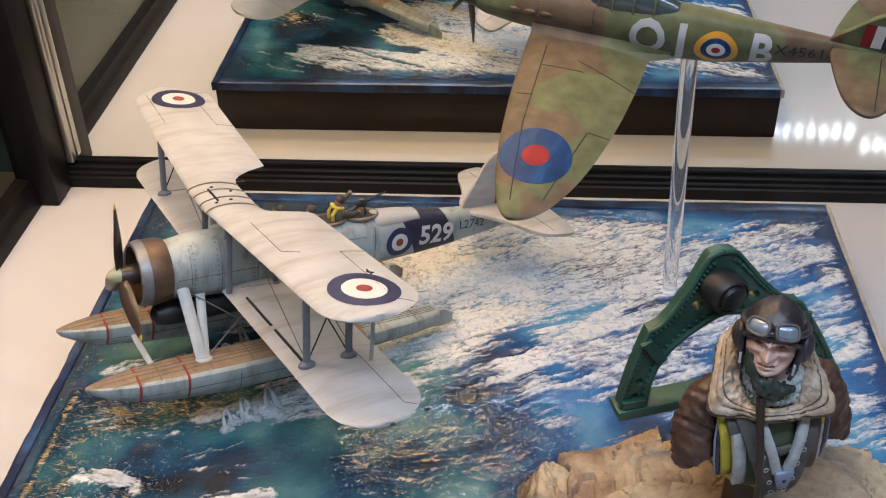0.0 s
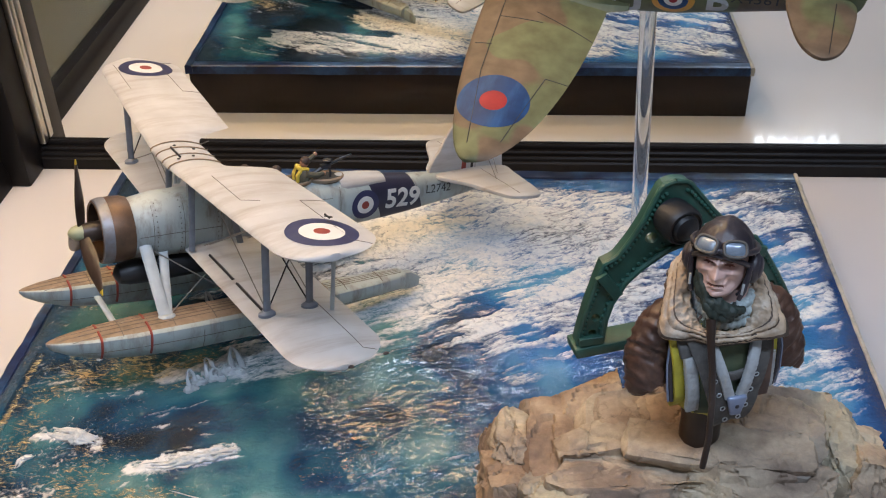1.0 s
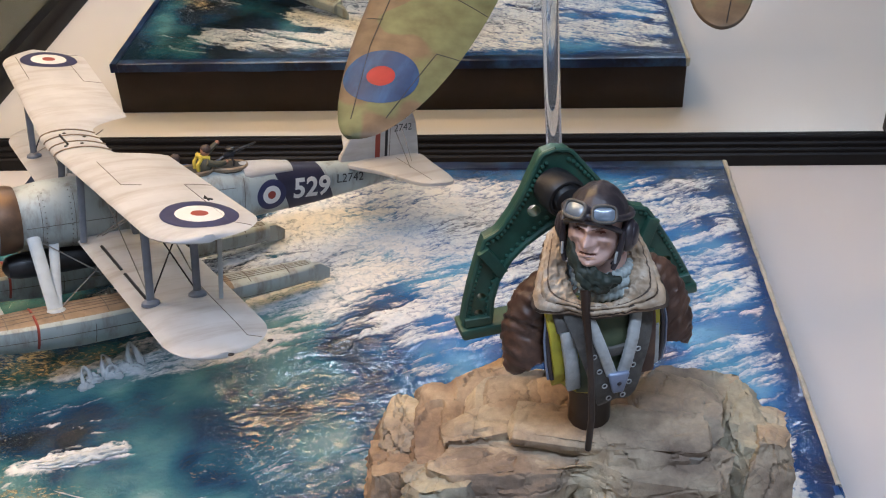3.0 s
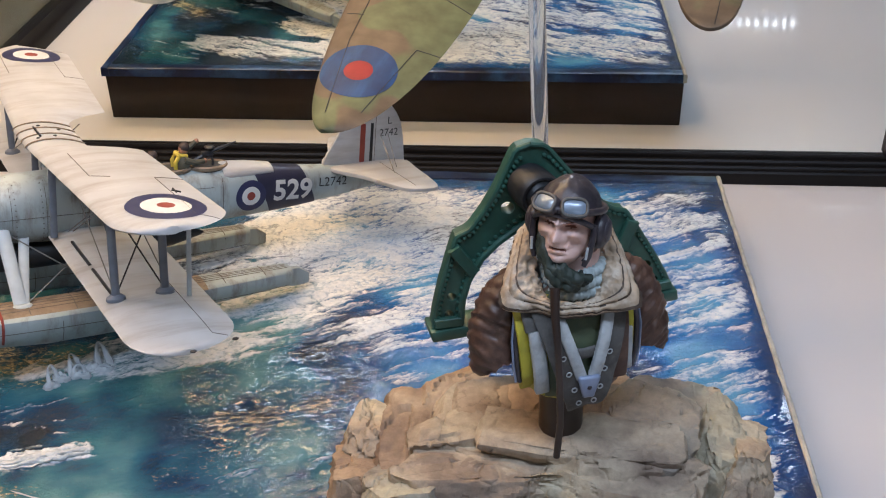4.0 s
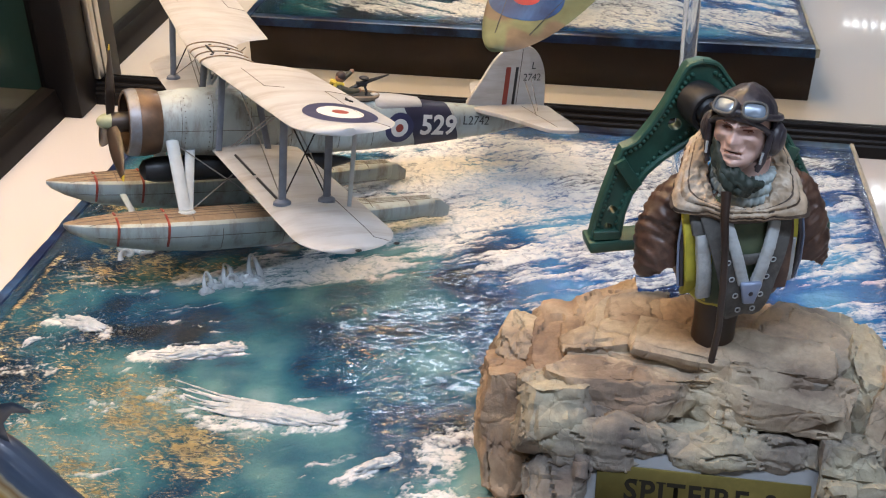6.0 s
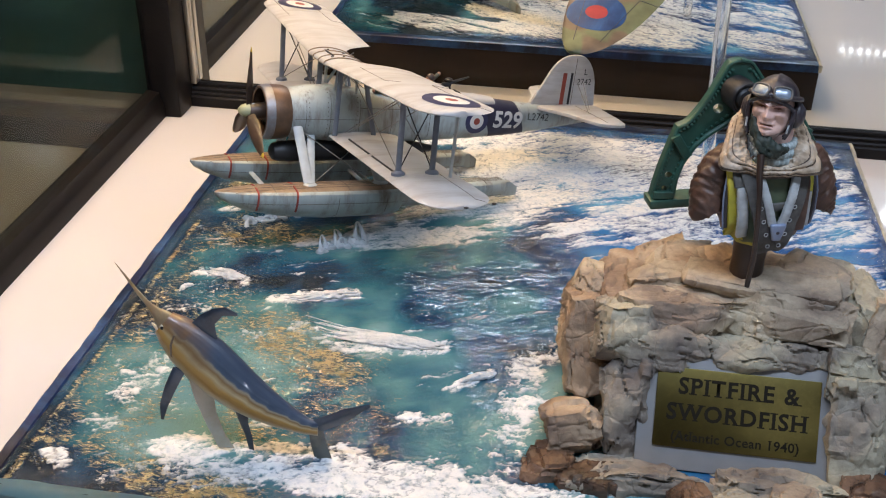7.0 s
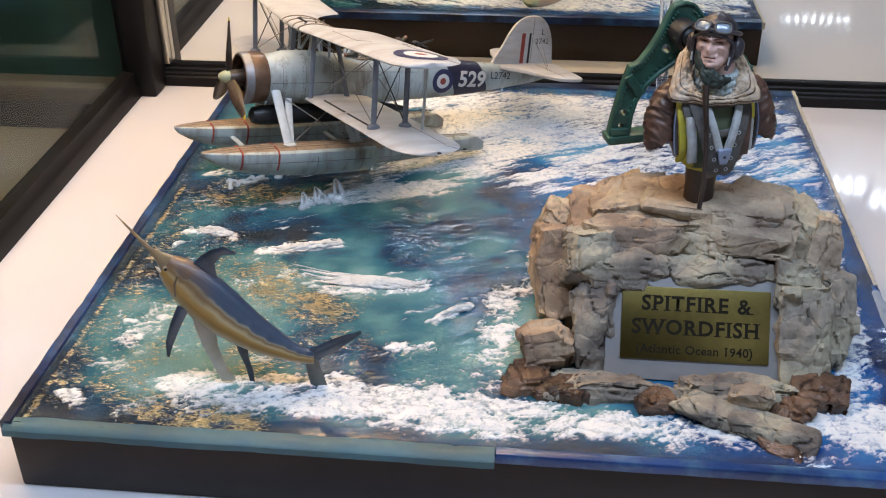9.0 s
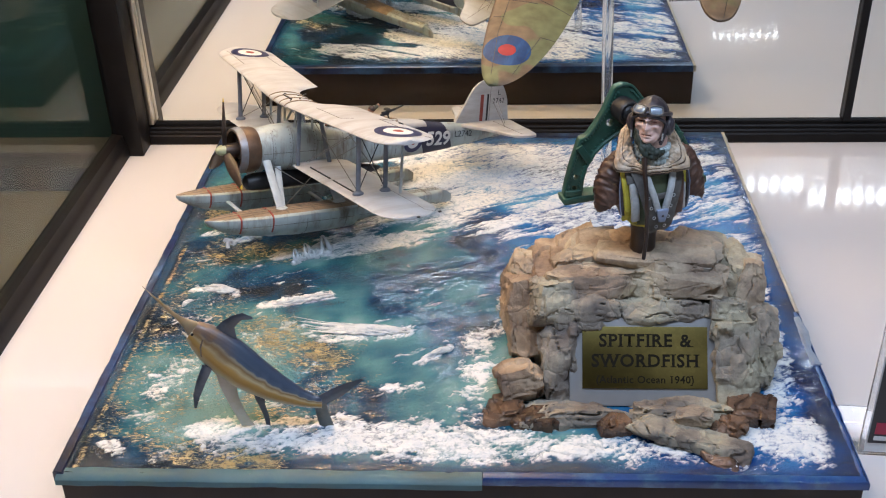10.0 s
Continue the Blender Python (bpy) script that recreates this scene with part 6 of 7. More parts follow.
def ribbon(bm, pts, width, thick, mi, normal=(0, -1, 0), ribs=0.0):
    """A flat strap through the points; ribs: height of cross ribs."""
    pts = [Vector(p) for p in pts]
    dense = []
    for a, b in zip(pts, pts[1:]):
        k = max(2, int((b - a).length / 0.7))
        dense += [a.lerp(b, i / k) for i in range(k)]
    dense.append(pts[-1])
    rings = []
    for i, p in enumerate(dense):
        d = (dense[min(i + 1, len(dense) - 1)] - dense[max(i - 1, 0)]).normalized()
        nrm = Vector(normal)
        nrm = (nrm - d * nrm.dot(d)).normalized()
        side = d.cross(nrm)
        h = thick / 2 + (ribs if i % 2 else 0)
        rings.append([p + side * width / 2 + nrm * h * 0.6, p + side * width * 0.42 + nrm * h, p - side * width * 0.42 + nrm * h, p - side * width / 2 + nrm * h * 0.6, p - side * width / 2 - nrm * h, p + side * width / 2 - nrm * h])
    loft(bm, rings, mi=mi)


# torso
torso = bmesh.new()
loft(torso, [ring_z(*r, p=2.5) for r in ((106.5, 1.2, -2, 5, 5.5, 3), (108.5, 0.8, -1.6, 10, 8.5, 5), (112, 0.4, -1, 14.4, 11, 7.5), (118, 0.2, -1, 16.8, 12, 9), (125, 0, -0.5, 17.8, 12.4, 11), (131, 0, 0, 18, 12.2, 10.5), (136, 0, 0.6, 18.2, 11.4, 11), (140, 0, 1.5, 15.5, 9.8, 9.5), (144, 0, 1.5, 9, 8, 8))])
subdivided(torso, 1)
rough(torso, 0.7, 0.16, 5)
for f in torso.faces:
    c = f.calc_center_median()
    if c.y > -5 or c.x > 15.5 or c.x < -17.2:
        f.material_index = LEA
    elif c.x < -9.5:
        f.material_index = YEL
    elif c.x > 9.5:
        f.material_index = LEA
    else:
        f.material_index = OLI
    if c.z < 111:
        f.material_index = YEL if c.x < -2 else STR
TT = tree_of(torso)


def front(x, z, off=0.6):
    h = TT.ray_cast(Vector((x, -60, z)), Vector((0, 1, 0)))
    return Vector((x, (h[0].y if h[0] is not None else -5.5) - off, z))


def join(dst, src):
    me = bpy.data.meshes.new("t")
    src.to_mesh(me)
    src.free()
    dst.from_mesh(me)
    bpy.data.meshes.remove(me)


# arms cut short, with folded sleeves
for s in (-1, 1):
    arm = bmesh.new()
    path = [Vector((s * 11, 2.2, 143.0)), Vector((s * 15.5, 2.0, 140.6)), Vector((s * 19, 1.4, 137.2)), Vector((s * 21.2, 0.5, 132.4)), Vector((s * 22.2, -0.8, 128)), Vector((s * 22.6, -2.0, 124)), Vector((s * 22.6, -2.8, 120.8)), Vector((s * 22.4, -3.0, 120.0))]
    radii = [4.4, 5.4, 6.1, 6.5, 6.6, 6.6, 6.5, 5.4]
    fine_path, fine_rad = [], []
    for i in range(len(path) - 1):
        q = [path[max(i - 1, 0)], path[i], path[i + 1], path[min(i + 2, len(path) - 1)]]
        for j in range(9):
            t = j / 9
            fine_path.append(0.5 * ((2 * q[1]) + (q[2] - q[0]) * t + (2 * q[0] - 5 * q[1] + 4 * q[2] - q[3]) * t * t + (3 * q[1] - q[0] - 3 * q[2] + q[3]) * t * t * t))
            fine_rad.append(radii[i] * (1 - t) + radii[i + 1] * t)
    tube(arm, fine_path + [path[-1]], fine_rad + [4.6], 72, LEA)
    arm.normal_update()
    for v in arm.verts:
        o = Vector((s * 9.0, 2, 0))
        q = Vector((v.co.x * 0.045, v.co.y * 0.05, v.co.z * 0.19 + 0.12 * v.co.y - s * 0.17 * v.co.x)) + o
        f1 = 1 - 2.6 * abs(noise.fractal(q, 1.0, 2.0, 2))
        f2 = 1 - 3.0 * abs(noise.noise(q * 2.3 + o))
        v.co += v.normal * ((0.5 + 0.6 * noise.noise(v.co * 0.11)) * max(-0.8, f1) + 0.4 * max(-0.6, f2) - 0.35 + 0.3 * noise.noise(v.co * 0.5))
    arm.normal_update()
    join(bust, arm)
    # piped seam round the armhole
    seam = [(s * 14.5, -3.6, 142.6), (s * 16.4, -5.6, 137.6), (s * 17.4, -7.6, 130), (s * 17.2, -8.8, 123), (s * 16.4, -9.0, 117)]
    tube(bust, seam, 0.75, 8, HEL)
    tube(bust, [(x + s * 1.1, y - 0.1, z) for x, y, z in seam], 0.38, 6, BUC)

join(bust, torso)
# yellow vest lobe and white ribbed strips on either side of the chest
for x0, x1, z0, z1, mi, wd in ((-16.4, -13.6, 140, 112.5, YEL, 3.6), (14.4, 15.0, 137, 118, YEL, 2.0), (-12.8, -10.4, 134, 114, WEB, 4.0), (13.6, 14.6, 131, 117, WEB, 2.8), (11.0, 11.6, 138, 116, LEA, 4.6), (-14.5, -13.2, 142, 134, STR, 4.6)):
    ribbon(bust, [front(x0 + (x1 - x0) * k / 8, z0 + (z1 - z0) * k / 8, 1.0) for k in range(9)], wd, 1.6, mi, ribs=0.32 if mi == WEB else 0.0)
# harness: two grey straps to a V, pale straps inside it, buckle, eyelets
for s, x0 in ((-1, -10.5), (1, 9.5)):
    pts = [front(x0 + (1.6 + 1.2 * s - x0) * k / 12, 140 - 32.5 * k / 12, 2.0) for k in range(13)]
    ribbon(bust, pts, 7.0, 1.3, STR, ribs=0.07)
    pts = [front(s * 7.0 + (1.0 + s * 1.8 - s * 7.0) * k / 8, 138 - 17.5 * k / 8, 2.6) for k in range(9)]
    ribbon(bust, pts, 3.2, 1.2, WEB, ribs=0.34)
    for k in (4.6, 6.6, 8.6, 10.6):
        p = front(x0 + (1.6 + 1.2 * s - x0) * k / 12, 140 - 32.5 * k / 12, 2.9)
        tube(bust, [p + Vector((0.72 * math.cos(a), -0.1, 0.72 * math.sin(a))) for a in [2 * math.pi * i / 12 for i in range(13)]], 0.2, 6, WEB)
        ball(bust, p, (0.55, 0.3, 0.55), 8, 5, HEL)
ribbon(bust, [front(-6, 127.5, 1.2), front(0, 127.0, 1.4), front(6, 127.5, 1.2)], 3.0, 1.0, STR)
bk = bmesh.new()
p = front(1.0, 118.6, 3.6)
box(bk, p.x - 3.2, p.x + 3.2, p.y - 0.9, p.y + 1.0, p.z - 4.0, p.z + 3.0, 0.8)
for v in bk.verts:
    if v.co.z < p.z - 1:
        v.co.x = p.x + (v.co.x - p.x) * 0.55
for f in bk.faces:
    f.material_index = BUC
join(bust, bk)
ball(bust, p + Vector((0, -0.9, -0.4)), (0.7, 0.4, 0.7), 8, 6, HEL)

# quilted fleece collar: a broad shawl, cross-sections from the neck over the crest to the outer edge
half = [((0, -9.4, 140.2), (0, -13.6, 143.6), (0.0, -15.6, 141.2)), ((5.8, -9.6, 142.0), (8.2, -12.8, 144.6), (8.6, -14.0, 141.4)), ((9.0, -5.4, 147.0), (13.6, -8.8, 147.8), (20.6, -12.2, 142.0)), ((9.4, 0, 151.4), (13.0, -0.8, 153.4), (18.0, -1.6, 147.8)), ((7.4, 6, 154), (9.6, 8.4, 157.6), (13.2, 10.4, 151.6)), ((0, 8.5, 155), (0, 11.0, 159), (0, 13.8, 152.2))]
loop = half + [tuple((-x, y, z) for x, y, z in sec) for sec in half[-2:0:-1]]
_ct = math.cos(radians(-13)), math.sin(radians(-13))
loop = [tuple((0.90 * (x * _ct[0] - y * _ct[1]) - 1.2, 0.93 * (x * _ct[1] + y * _ct[0]), z - 1.0) for x, y, z in sec) for sec in loop]
col = bmesh.new()
rings, NU, NV = [], 260, 44


def on_loop(k, u):
    i = int(math.floor(u))
    t = u - i
    q = [Vector(loop[(i + j) % len(loop)][k]) for j in (-1, 0, 1, 2)]
    return 0.5 * ((2 * q[1]) + (q[2] - q[0]) * t + (2 * q[0] - 5 * q[1] + 4 * q[2] - q[3]) * t * t + (3 * q[1] - q[0] - 3 * q[2] + q[3]) * t * t * t)


for i in range(NU):
    u = len(loop) * i / NU
    a, c, e = on_loop(0, u), on_loop(1, u), on_loop(2, u)
    wav = 0.25 * math.sin(u * 5.1) + 0.15 * math.sin(u * 11.3 + 1)
    e = e + Vector((0, 0, wav))
    ring = []
    for j in range(NV):
        v = j / NV
        if v < 0.62:
            t = v / 0.62
            q = (a * (1 - t) ** 2 + (c * 2 - (a + e) / 2) * 2 * t * (1 - t) + e * t * t)
        else:
            t = (v - 0.62) / 0.38
            low = (a + e) / 2 * 0.55 + c * 0.45 + Vector((0, 0, -3.2))
            q = e * (1 - t) ** 2 + low * 2 * t * (1 - t) + a * t * t + Vector((0, 0, -1.2 * math.sin(math.pi * t) ** 0.5))
        ring.append(q)
    rings.append(ring)
rings.append(rings[0])
loft(col, rings, caps=False, mi=FLE)
col.normal_update()
col.verts.ensure_lookup_table()
col.verts.index_update()
# stitched channels along the outer band, crumpled fleece inside it
def quilt(i, t, co):
    ch = abs(math.sin(math.pi * ((t - 0.64) * 6.0 + 0.12 * noise.noise(co * 0.12))))
    st = abs(math.sin(i * 0.36 + 2.3 * math.floor(t * 5.5) + 1.5 * noise.noise(co * 0.2)))
    edge = min(1.0, max(0.0, (t - 0.56) / 0.1))
    return ch, st, edge


for idx, v in enumerate(col.verts):
    i, t = idx // NV, (idx % NV) / NV / 0.62
    ch, st, edge = quilt(i, t, v.co)
    crump = 1 - 2.4 * abs(noise.fractal(v.co * 0.30, 1.0, 2.0, 3))
    if t < 1:
        v.co += v.normal * (0.85 * edge * ch**0.7 * (0.8 + 0.2 * st) + (0.36 + 0.45 * (1 - edge)) * crump - 0.3 + 0.2 * noise.noise(v.co * 1.3))
col.faces.ensure_lookup_table()
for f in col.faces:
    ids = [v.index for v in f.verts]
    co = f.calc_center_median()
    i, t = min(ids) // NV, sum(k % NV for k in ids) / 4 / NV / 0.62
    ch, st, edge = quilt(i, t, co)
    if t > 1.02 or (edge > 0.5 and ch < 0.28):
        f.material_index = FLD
bmesh.ops.remove_doubles(col, verts=col.verts, dist=0.01)
join(bust, col)
# knitted roll neck, dark scarf, neck
tube(bust, [(0, 0.5, 136), (0, 0, 146), (0, -0.5, 154)], [9.4, 7.4, 7.2], 24, SKI)
for z, r, w in ((144.0, 8.6, 1.7), (146.6, 8.2, 1.7), (149.2, 7.7, 1.5)):
    k = bmesh.new()
    tube(k, [(r * math.cos(a) + 0.6, r * math.sin(a) * 0.95 - 0.6, z + 1.8 * math.sin(a + 0.5) + 0.4 * math.sin(3 * a)) for a in [2 * math.pi * i / 200 for i in range(201)]], w, 12, KNI)
    k.normal_update()
    for v in k.verts:
        v.co += v.normal * (0.22 * math.sin(34 * math.atan2(v.co.y, v.co.x)) + 0.25 * noise.noise(v.co * 0.5))
    join(bust, k)
k = bmesh.new()
for off, wid in (((0, 0, 0), 1.9), ((-0.9, -0.4, -1.3), 1.5), ((1.0, -0.9, 0.9), 1.3), ((-0.6, 0.6, 1.4), 1.2)):
    run = [Vector(q) + Vector(off) for q in ((-8.6, 0.5, 160.5), (-9.0, -2.6, 158), (-9.2, -5.4, 155.4), (-8.4, -8.0, 152.6), (-6.6, -9.6, 150.4), (-4.2, -10.4, 148.8), (-1.6, -10.4, 148.0), (0.6, -9.8, 147.8))]
    fine_run = [run[i].lerp(run[i + 1], j / 5) for i in range(len(run) - 1) for j in range(5)] + [run[-1]]
    tube(k, fine_run, [wid * (0.55 + 0.55 * math.sin(math.pi * (i + 2) / (len(fine_run) + 3))) for i in range(len(fine_run))], 22, SCA)
k.normal_update()
for v in k.verts:
    v.co += v.normal * (0.5 - 1.9 * abs(noise.fractal(Vector((v.co.x * 0.34, v.co.y * 0.34, v.co.z * 0.2)), 1.0, 2.0, 3)))
join(bust, k)

# head: a ball shaped into a face that looks to its right
head = bmesh.new()
bmesh.ops.create_uvsphere(head, u_segments=180, v_segments=140, radius=1.0)


def bump_at(v, x, z, sx, sz, h, turn=0.0):
    """A smooth swelling of height h, its long axis turned in the face's plane."""
    c, n = math.cos(radians(turn)), math.sin(radians(turn))
    dx, dz = v.x - x, v.z - z
    return h * math.exp(-(((dx * c + dz * n) / sx) ** 2) - (((-dx * n + dz * c) / sz) ** 2))


for v in head.verts:
    d = v.co.copy()
    x, y, z = d.x * 9.0, d.y * 11.0, d.z * 13.6
    if d.z < 0:
        x *= 1 - 0.20 * d.z * d.z - 0.06 * max(0, -d.z - 0.5)
        y = y * (1 - 0.16 * d.z * d.z) - (1.4 * d.z * d.z if d.y < 0 else 0)
    if d.y < -0.05:
        q = Vector((x, 0, z - 1.6))
        f = min(1.0, -d.y * 2.2)
        push = bump_at(q, 0, -2.8, 1.35, 1.5, 3.4) + bump_at(q, 0, 0.6, 0.95, 3.4, 2.3) + bump_at(q, 0, -3.6, 2.0, 0.9, 0.7) + bump_at(q, 0, -5.2, 2.2, 0.8, 0.5)
        push += bump_at(q, 0, 4.2, 5.0, 1.6, 0.6)
        for e in (-1, 1):
            push += bump_at(q, e * 3.1, 2.7, 2.6, 0.72, 2.3, e * 13)
            push += bump_at(q, e * 3.3, 0.9, 2.1, 1.0, -2.9, e * 6) + bump_at(q, e * 3.4, 0.75, 1.5, 0.55, 0.95, -e * 4)
            push += bump_at(q, e * 5.2, -1.6, 1.9, 1.3, 1.2, -e * 20) + bump_at(q, e * 5.0, -5.4, 1.7, 2.6, -1.9, e * 12)
            push += bump_at(q, e * 2.7, -4.8, 0.5, 2.2, -0.9, -e * 22) + bump_at(q, e * 0.8, 3.4, 0.28, 1.2, -0.7)
            push += bump_at(q, e * 3.0, -0.7, 1.7, 0.35, -0.45, -e * 16)
        push += bump_at(q, 0, -6.1, 2.4, 0.5, 0.65) + bump_at(q, 0, -7.9, 1.9, 0.6, 0.85) + bump_at(q, 0, -7.0, 2.9, 0.28, -1.0)
        push += bump_at(q, -2.9, -7.6, 0.8, 0.5, -0.5, 35) + bump_at(q, 2.9, -7.6, 0.8, 0.5, -0.5, -35) + bump_at(q, 0, -9.2, 2.2, 0.5, -0.55)
        push += bump_at(q, 0, -11.2, 2.9, 1.7, 1.7) + bump_at(q, -4.4, -10.2, 1.8, 1.8, 0.7) + bump_at(q, 4.4, -10.2, 1.8, 1.8, 0.7)
        y -= push * f
    v.co = Vector((x, y, z))
for f in head.faces:
    c = f.calc_center_median()
    f.material_index = SKI
    if c.y < -5:
        ax, cz = abs(c.x), c.z - 1.6
        if abs(cz + 7.0 + 0.05 * ax * ax) < 0.30 and ax < 2.9:
            f.material_index = SKD
        for x0, z0, rx, rz, tilt in ((3.2, 2.45, 2.2, 0.42, 13), (3.4, 0.8, 1.75, 0.42, -3)  ):
            c_, s_ = math.cos(radians(tilt)), math.sin(radians(tilt))
            dx, dz = ax - x0, cz - z0
            if ((dx * c_ + dz * s_) / rx) ** 2 + ((-dx * s_ + dz * c_) / rz) ** 2 < 1:
                f.material_index = SKD
HEAD = Matrix.Translation((-2.6, -2.2, 160.4)) @ Matrix.Rotation(radians(-35), 4, "Z") @ Matrix.Rotation(radians(-13), 4, "X") @ Matrix.Diagonal((0.82, 0.85, 0.79, 1))
head.transform(HEAD)
join(bust, head)
# helmet
hm = bmesh.new()
bmesh.ops.create_uvsphere(hm, u_segments=56, v_segments=40, radius=1.0)
gone = []
for v in hm.verts:
    d = v.co
    if (d.y < -0.26 and d.z < 0.40) or d.z < -0.72:
        gone.append(v)
bmesh.ops.delete(hm, geom=gone, context="VERTS")
for v in hm.verts:
    d = v.co.copy()
    k = 1 + 0.04 * math.exp(-((d.x / 0.10) ** 2)) * (1 if d.z > 0 else 0)
    v.co = Vector((d.x * 10.4 * (1 - 0.16 * min(0, d.z) ** 2), d.y * 12.4 + 0.4, d.z * 14.9 * k + 0.3))
rough(hm, 0.45, 0.32, 3)
bmesh.ops.solidify(hm, geom=hm.faces[:], thickness=-0.9)
for f in hm.faces:
    f.material_index = HEL
for s in (-1, 1):
    ball(hm, (s * 10.8, 1.2, -0.5), (3.0, 5.2, 5.8), 20, 12, HEL)
    ball(hm, (s * 12.6, 1.2, -0.2), (1.6, 3.8, 4.2), 18, 10, HEL)
    tube(hm, [(s * 10.1, -4.6, 3), (s * 9.9, -5.0, -2), (s * 9.2, -5.2, -7.5), (s * 8.2, -5.4, -11)], [0.9, 1.1, 1.1, 0.8], 10, HEL)
    tube(hm, [(s * 9.2, -7.0, -4.0), (s * 9.0, -7.2, -8.0)], 0.5, 6, WEB)
# brim roll round the face, goggle band and goggles
tube(hm, [(9.4 * math.cos(a), -12.2 + 8.5 * (1 - abs(math.sin(a))) ** 1.1, 1.6 + 5.0 * math.sin(a)) for a in [math.pi * i / 24 for i in range(25)]], 0.95, 8, HEL)
tube(hm, [(11.1 * math.sin(a), -13.0 * math.cos(a) + 0.2, 9.2 - 3.0 * (1 - math.cos(a)) / 2 - 0.8) for a in [2 * math.pi * i / 48 for i in range(49)]], 1.15, 8, HEL)
for s in (-1, 1):
    g = Matrix.Translation((s * 4.6, -11.6, 9.6)) @ Matrix.Rotation(radians(s * 24), 4, "Z") @ Matrix.Rotation(radians(-30), 4, "X")
    out = [Vector((3.9 * math.copysign(abs(math.cos(a)) ** 0.62, math.cos(a)), 0, 2.75 * math.copysign(abs(math.sin(a)) ** 0.62, math.sin(a)))) for a in [2 * math.pi * i / 32 for i in range(32)]]
    tube(hm, [g @ (q + Vector((0, -0.9, 0))) for q in out + out[:1]], 0.55, 8, STR)
    loft(hm, [[g @ Vector((q.x * k, y, q.z * k)) for q in out] for k, y in ((1.12, 2.2), (1.14, 0.4), (1.02, -0.6))], caps=False, mi=HEL)
    loft(hm, [[g @ Vector((q.x * k, y, q.z * k)) for q in out] for k, y in ((0.98, -0.7), (0.7, -1.15), (0.35, -1.35), (0.02, -1.4))], mi=GLA)
tube(hm, [(-1.1, -12.9, 8.8), (1.1, -12.9, 8.8)], 0.8, 8, HEL)
hm.transform(HEAD)
join(bust, hm)
# dark hose from the scarf down to the rock, and the post
tube(bust, [(-8.0, -10.5, 147), (-8.8, -14.0, 141), (-8.4, -16.4, 133), (-8.0, -18.4, 122), (-7.2, -18.4, 108), (-7.6, -18.0, 96)], [1.5, 1.2, 1.05, 1.0, 1.0, 1.0], 10, POS)
loft(bust, [ring_z(z, -0.5, 0, r, r, r, 24) for z, r in ((80, 7.2), (87, 7.0), (92, 6.6), (98, 6.4), (108, 7.2), (113, 8.0))], mi=POS)
bust.transform(BUST)
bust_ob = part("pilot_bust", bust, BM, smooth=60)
tagged(bust_ob, "painted pilot bust in leather jacket and goggles on a dark post", "bust")

# green riveted frame with a black round pad
frame_green = mat_of("green_frame_paint", (0.022, 0.070, 0.050), rough=0.42, vary=0.2, vary_scale=120, second=(0.05, 0.16, 0.11), second_amount=0.35, second_scale=200, bump=0.15, bump_scale=400)
pad_black = mat_of("black_pad", (0.012, 0.012, 0.013), rough=0.5, vary=0.3, vary_scale=120, bump=0.2, bump_scale=300)
FR = Matrix.Translation((272.4, 139.1, 0)) @ Matrix.Rotation(radians(18.7), 4, "Z") @ Matrix(((0.958, 0, -0.161, 18.0), (0, 1, 0, 0), (0, 0, 0.94, 6.1), (0, 0, 0, 1)))
arch = thing("seat_frame", "green riveted arch frame with a black round head pad", "frame", (272, 137, 100))
left_out = [(-41, 102), (-40.5, 107), (-38.6, 113), (-35.2, 122), (-30.4, 133), (-27.4, 139.4), (-22.6, 141.2), (-17.4, 147.0), (-12.6, 153.4), (-8.4, 160.4), (-4.6, 166.6)]
left_in = [(-31.8, 107), (-29.6, 116), (-26.6, 123), (-21.0, 130.6), (-15.2, 135.4), (-9.4, 138.8), (-4.5, 141.4), (0, 142.4)]


def smooth_path(pts, n):
    """Evenly spaced points along a polyline."""
    v = [Vector(p) for p in pts]
    lens = [0]
    for a, b in zip(v, v[1:]):
        lens.append(lens[-1] + (b - a).length)
    out = []
    for i in range(n):
        s = lens[-1] * i / (n - 1)
        k = max(j for j in range(len(v) - 1) if lens[j] <= s + 1e-9)
        out.append(v[k].lerp(v[k + 1], (s - lens[k]) / (lens[k + 1] - lens[k])))
    return out


outer = smooth_path(left_out[1:] + [(0, 167.6)], 40)
inner = smooth_path(left_in, 40)
bm = bmesh.new()
for sgn in (-1, 1):
    rows = []
    for o, i_ in zip(outer, inner):
        rows.append([(sgn * -p.x, y, p.y) for p, y in ((o, -2.2), (i_, -2.2), (i_, 2.2), (o, 2.2))])
    loft(bm, rows, caps=False)
bmesh.ops.remove_doubles(bm, verts=bm.verts, dist=0.02)
plate_ob = new("plate_tmp", mesh_of(bm, frame_green, 30))
cutters = []
for hx, hz, hr in ((-34.6, 111, 1.5), (-32.6, 117.5, 1.6), (-10.0, 147.0, 2.2), (34.6, 111, 1.5), (32.6, 117.5, 1.6), (10.0, 147.0, 2.2)):
    cb = bmesh.new()
    bmesh.ops.create_cone(cb, cap_ends=True, segments=24, radius1=hr, radius2=hr, depth=20, matrix=Matrix.Translation((hx, 0, hz)) @ Matrix.Rotation(math.pi / 2, 4, "X"))
    co = new("cut_tmp", mesh_of(cb, frame_green, 0))
    mod = plate_ob.modifiers.new("cut", "BOOLEAN")
    mod.object, mod.operation, mod.solver = co, "DIFFERENCE", "EXACT"
    cutters.append(co)
bpy.context.view_layer.update()
cut_me = bpy.data.meshes.new_from_object(plate_ob.evaluated_get(bpy.context.evaluated_depsgraph_get()))
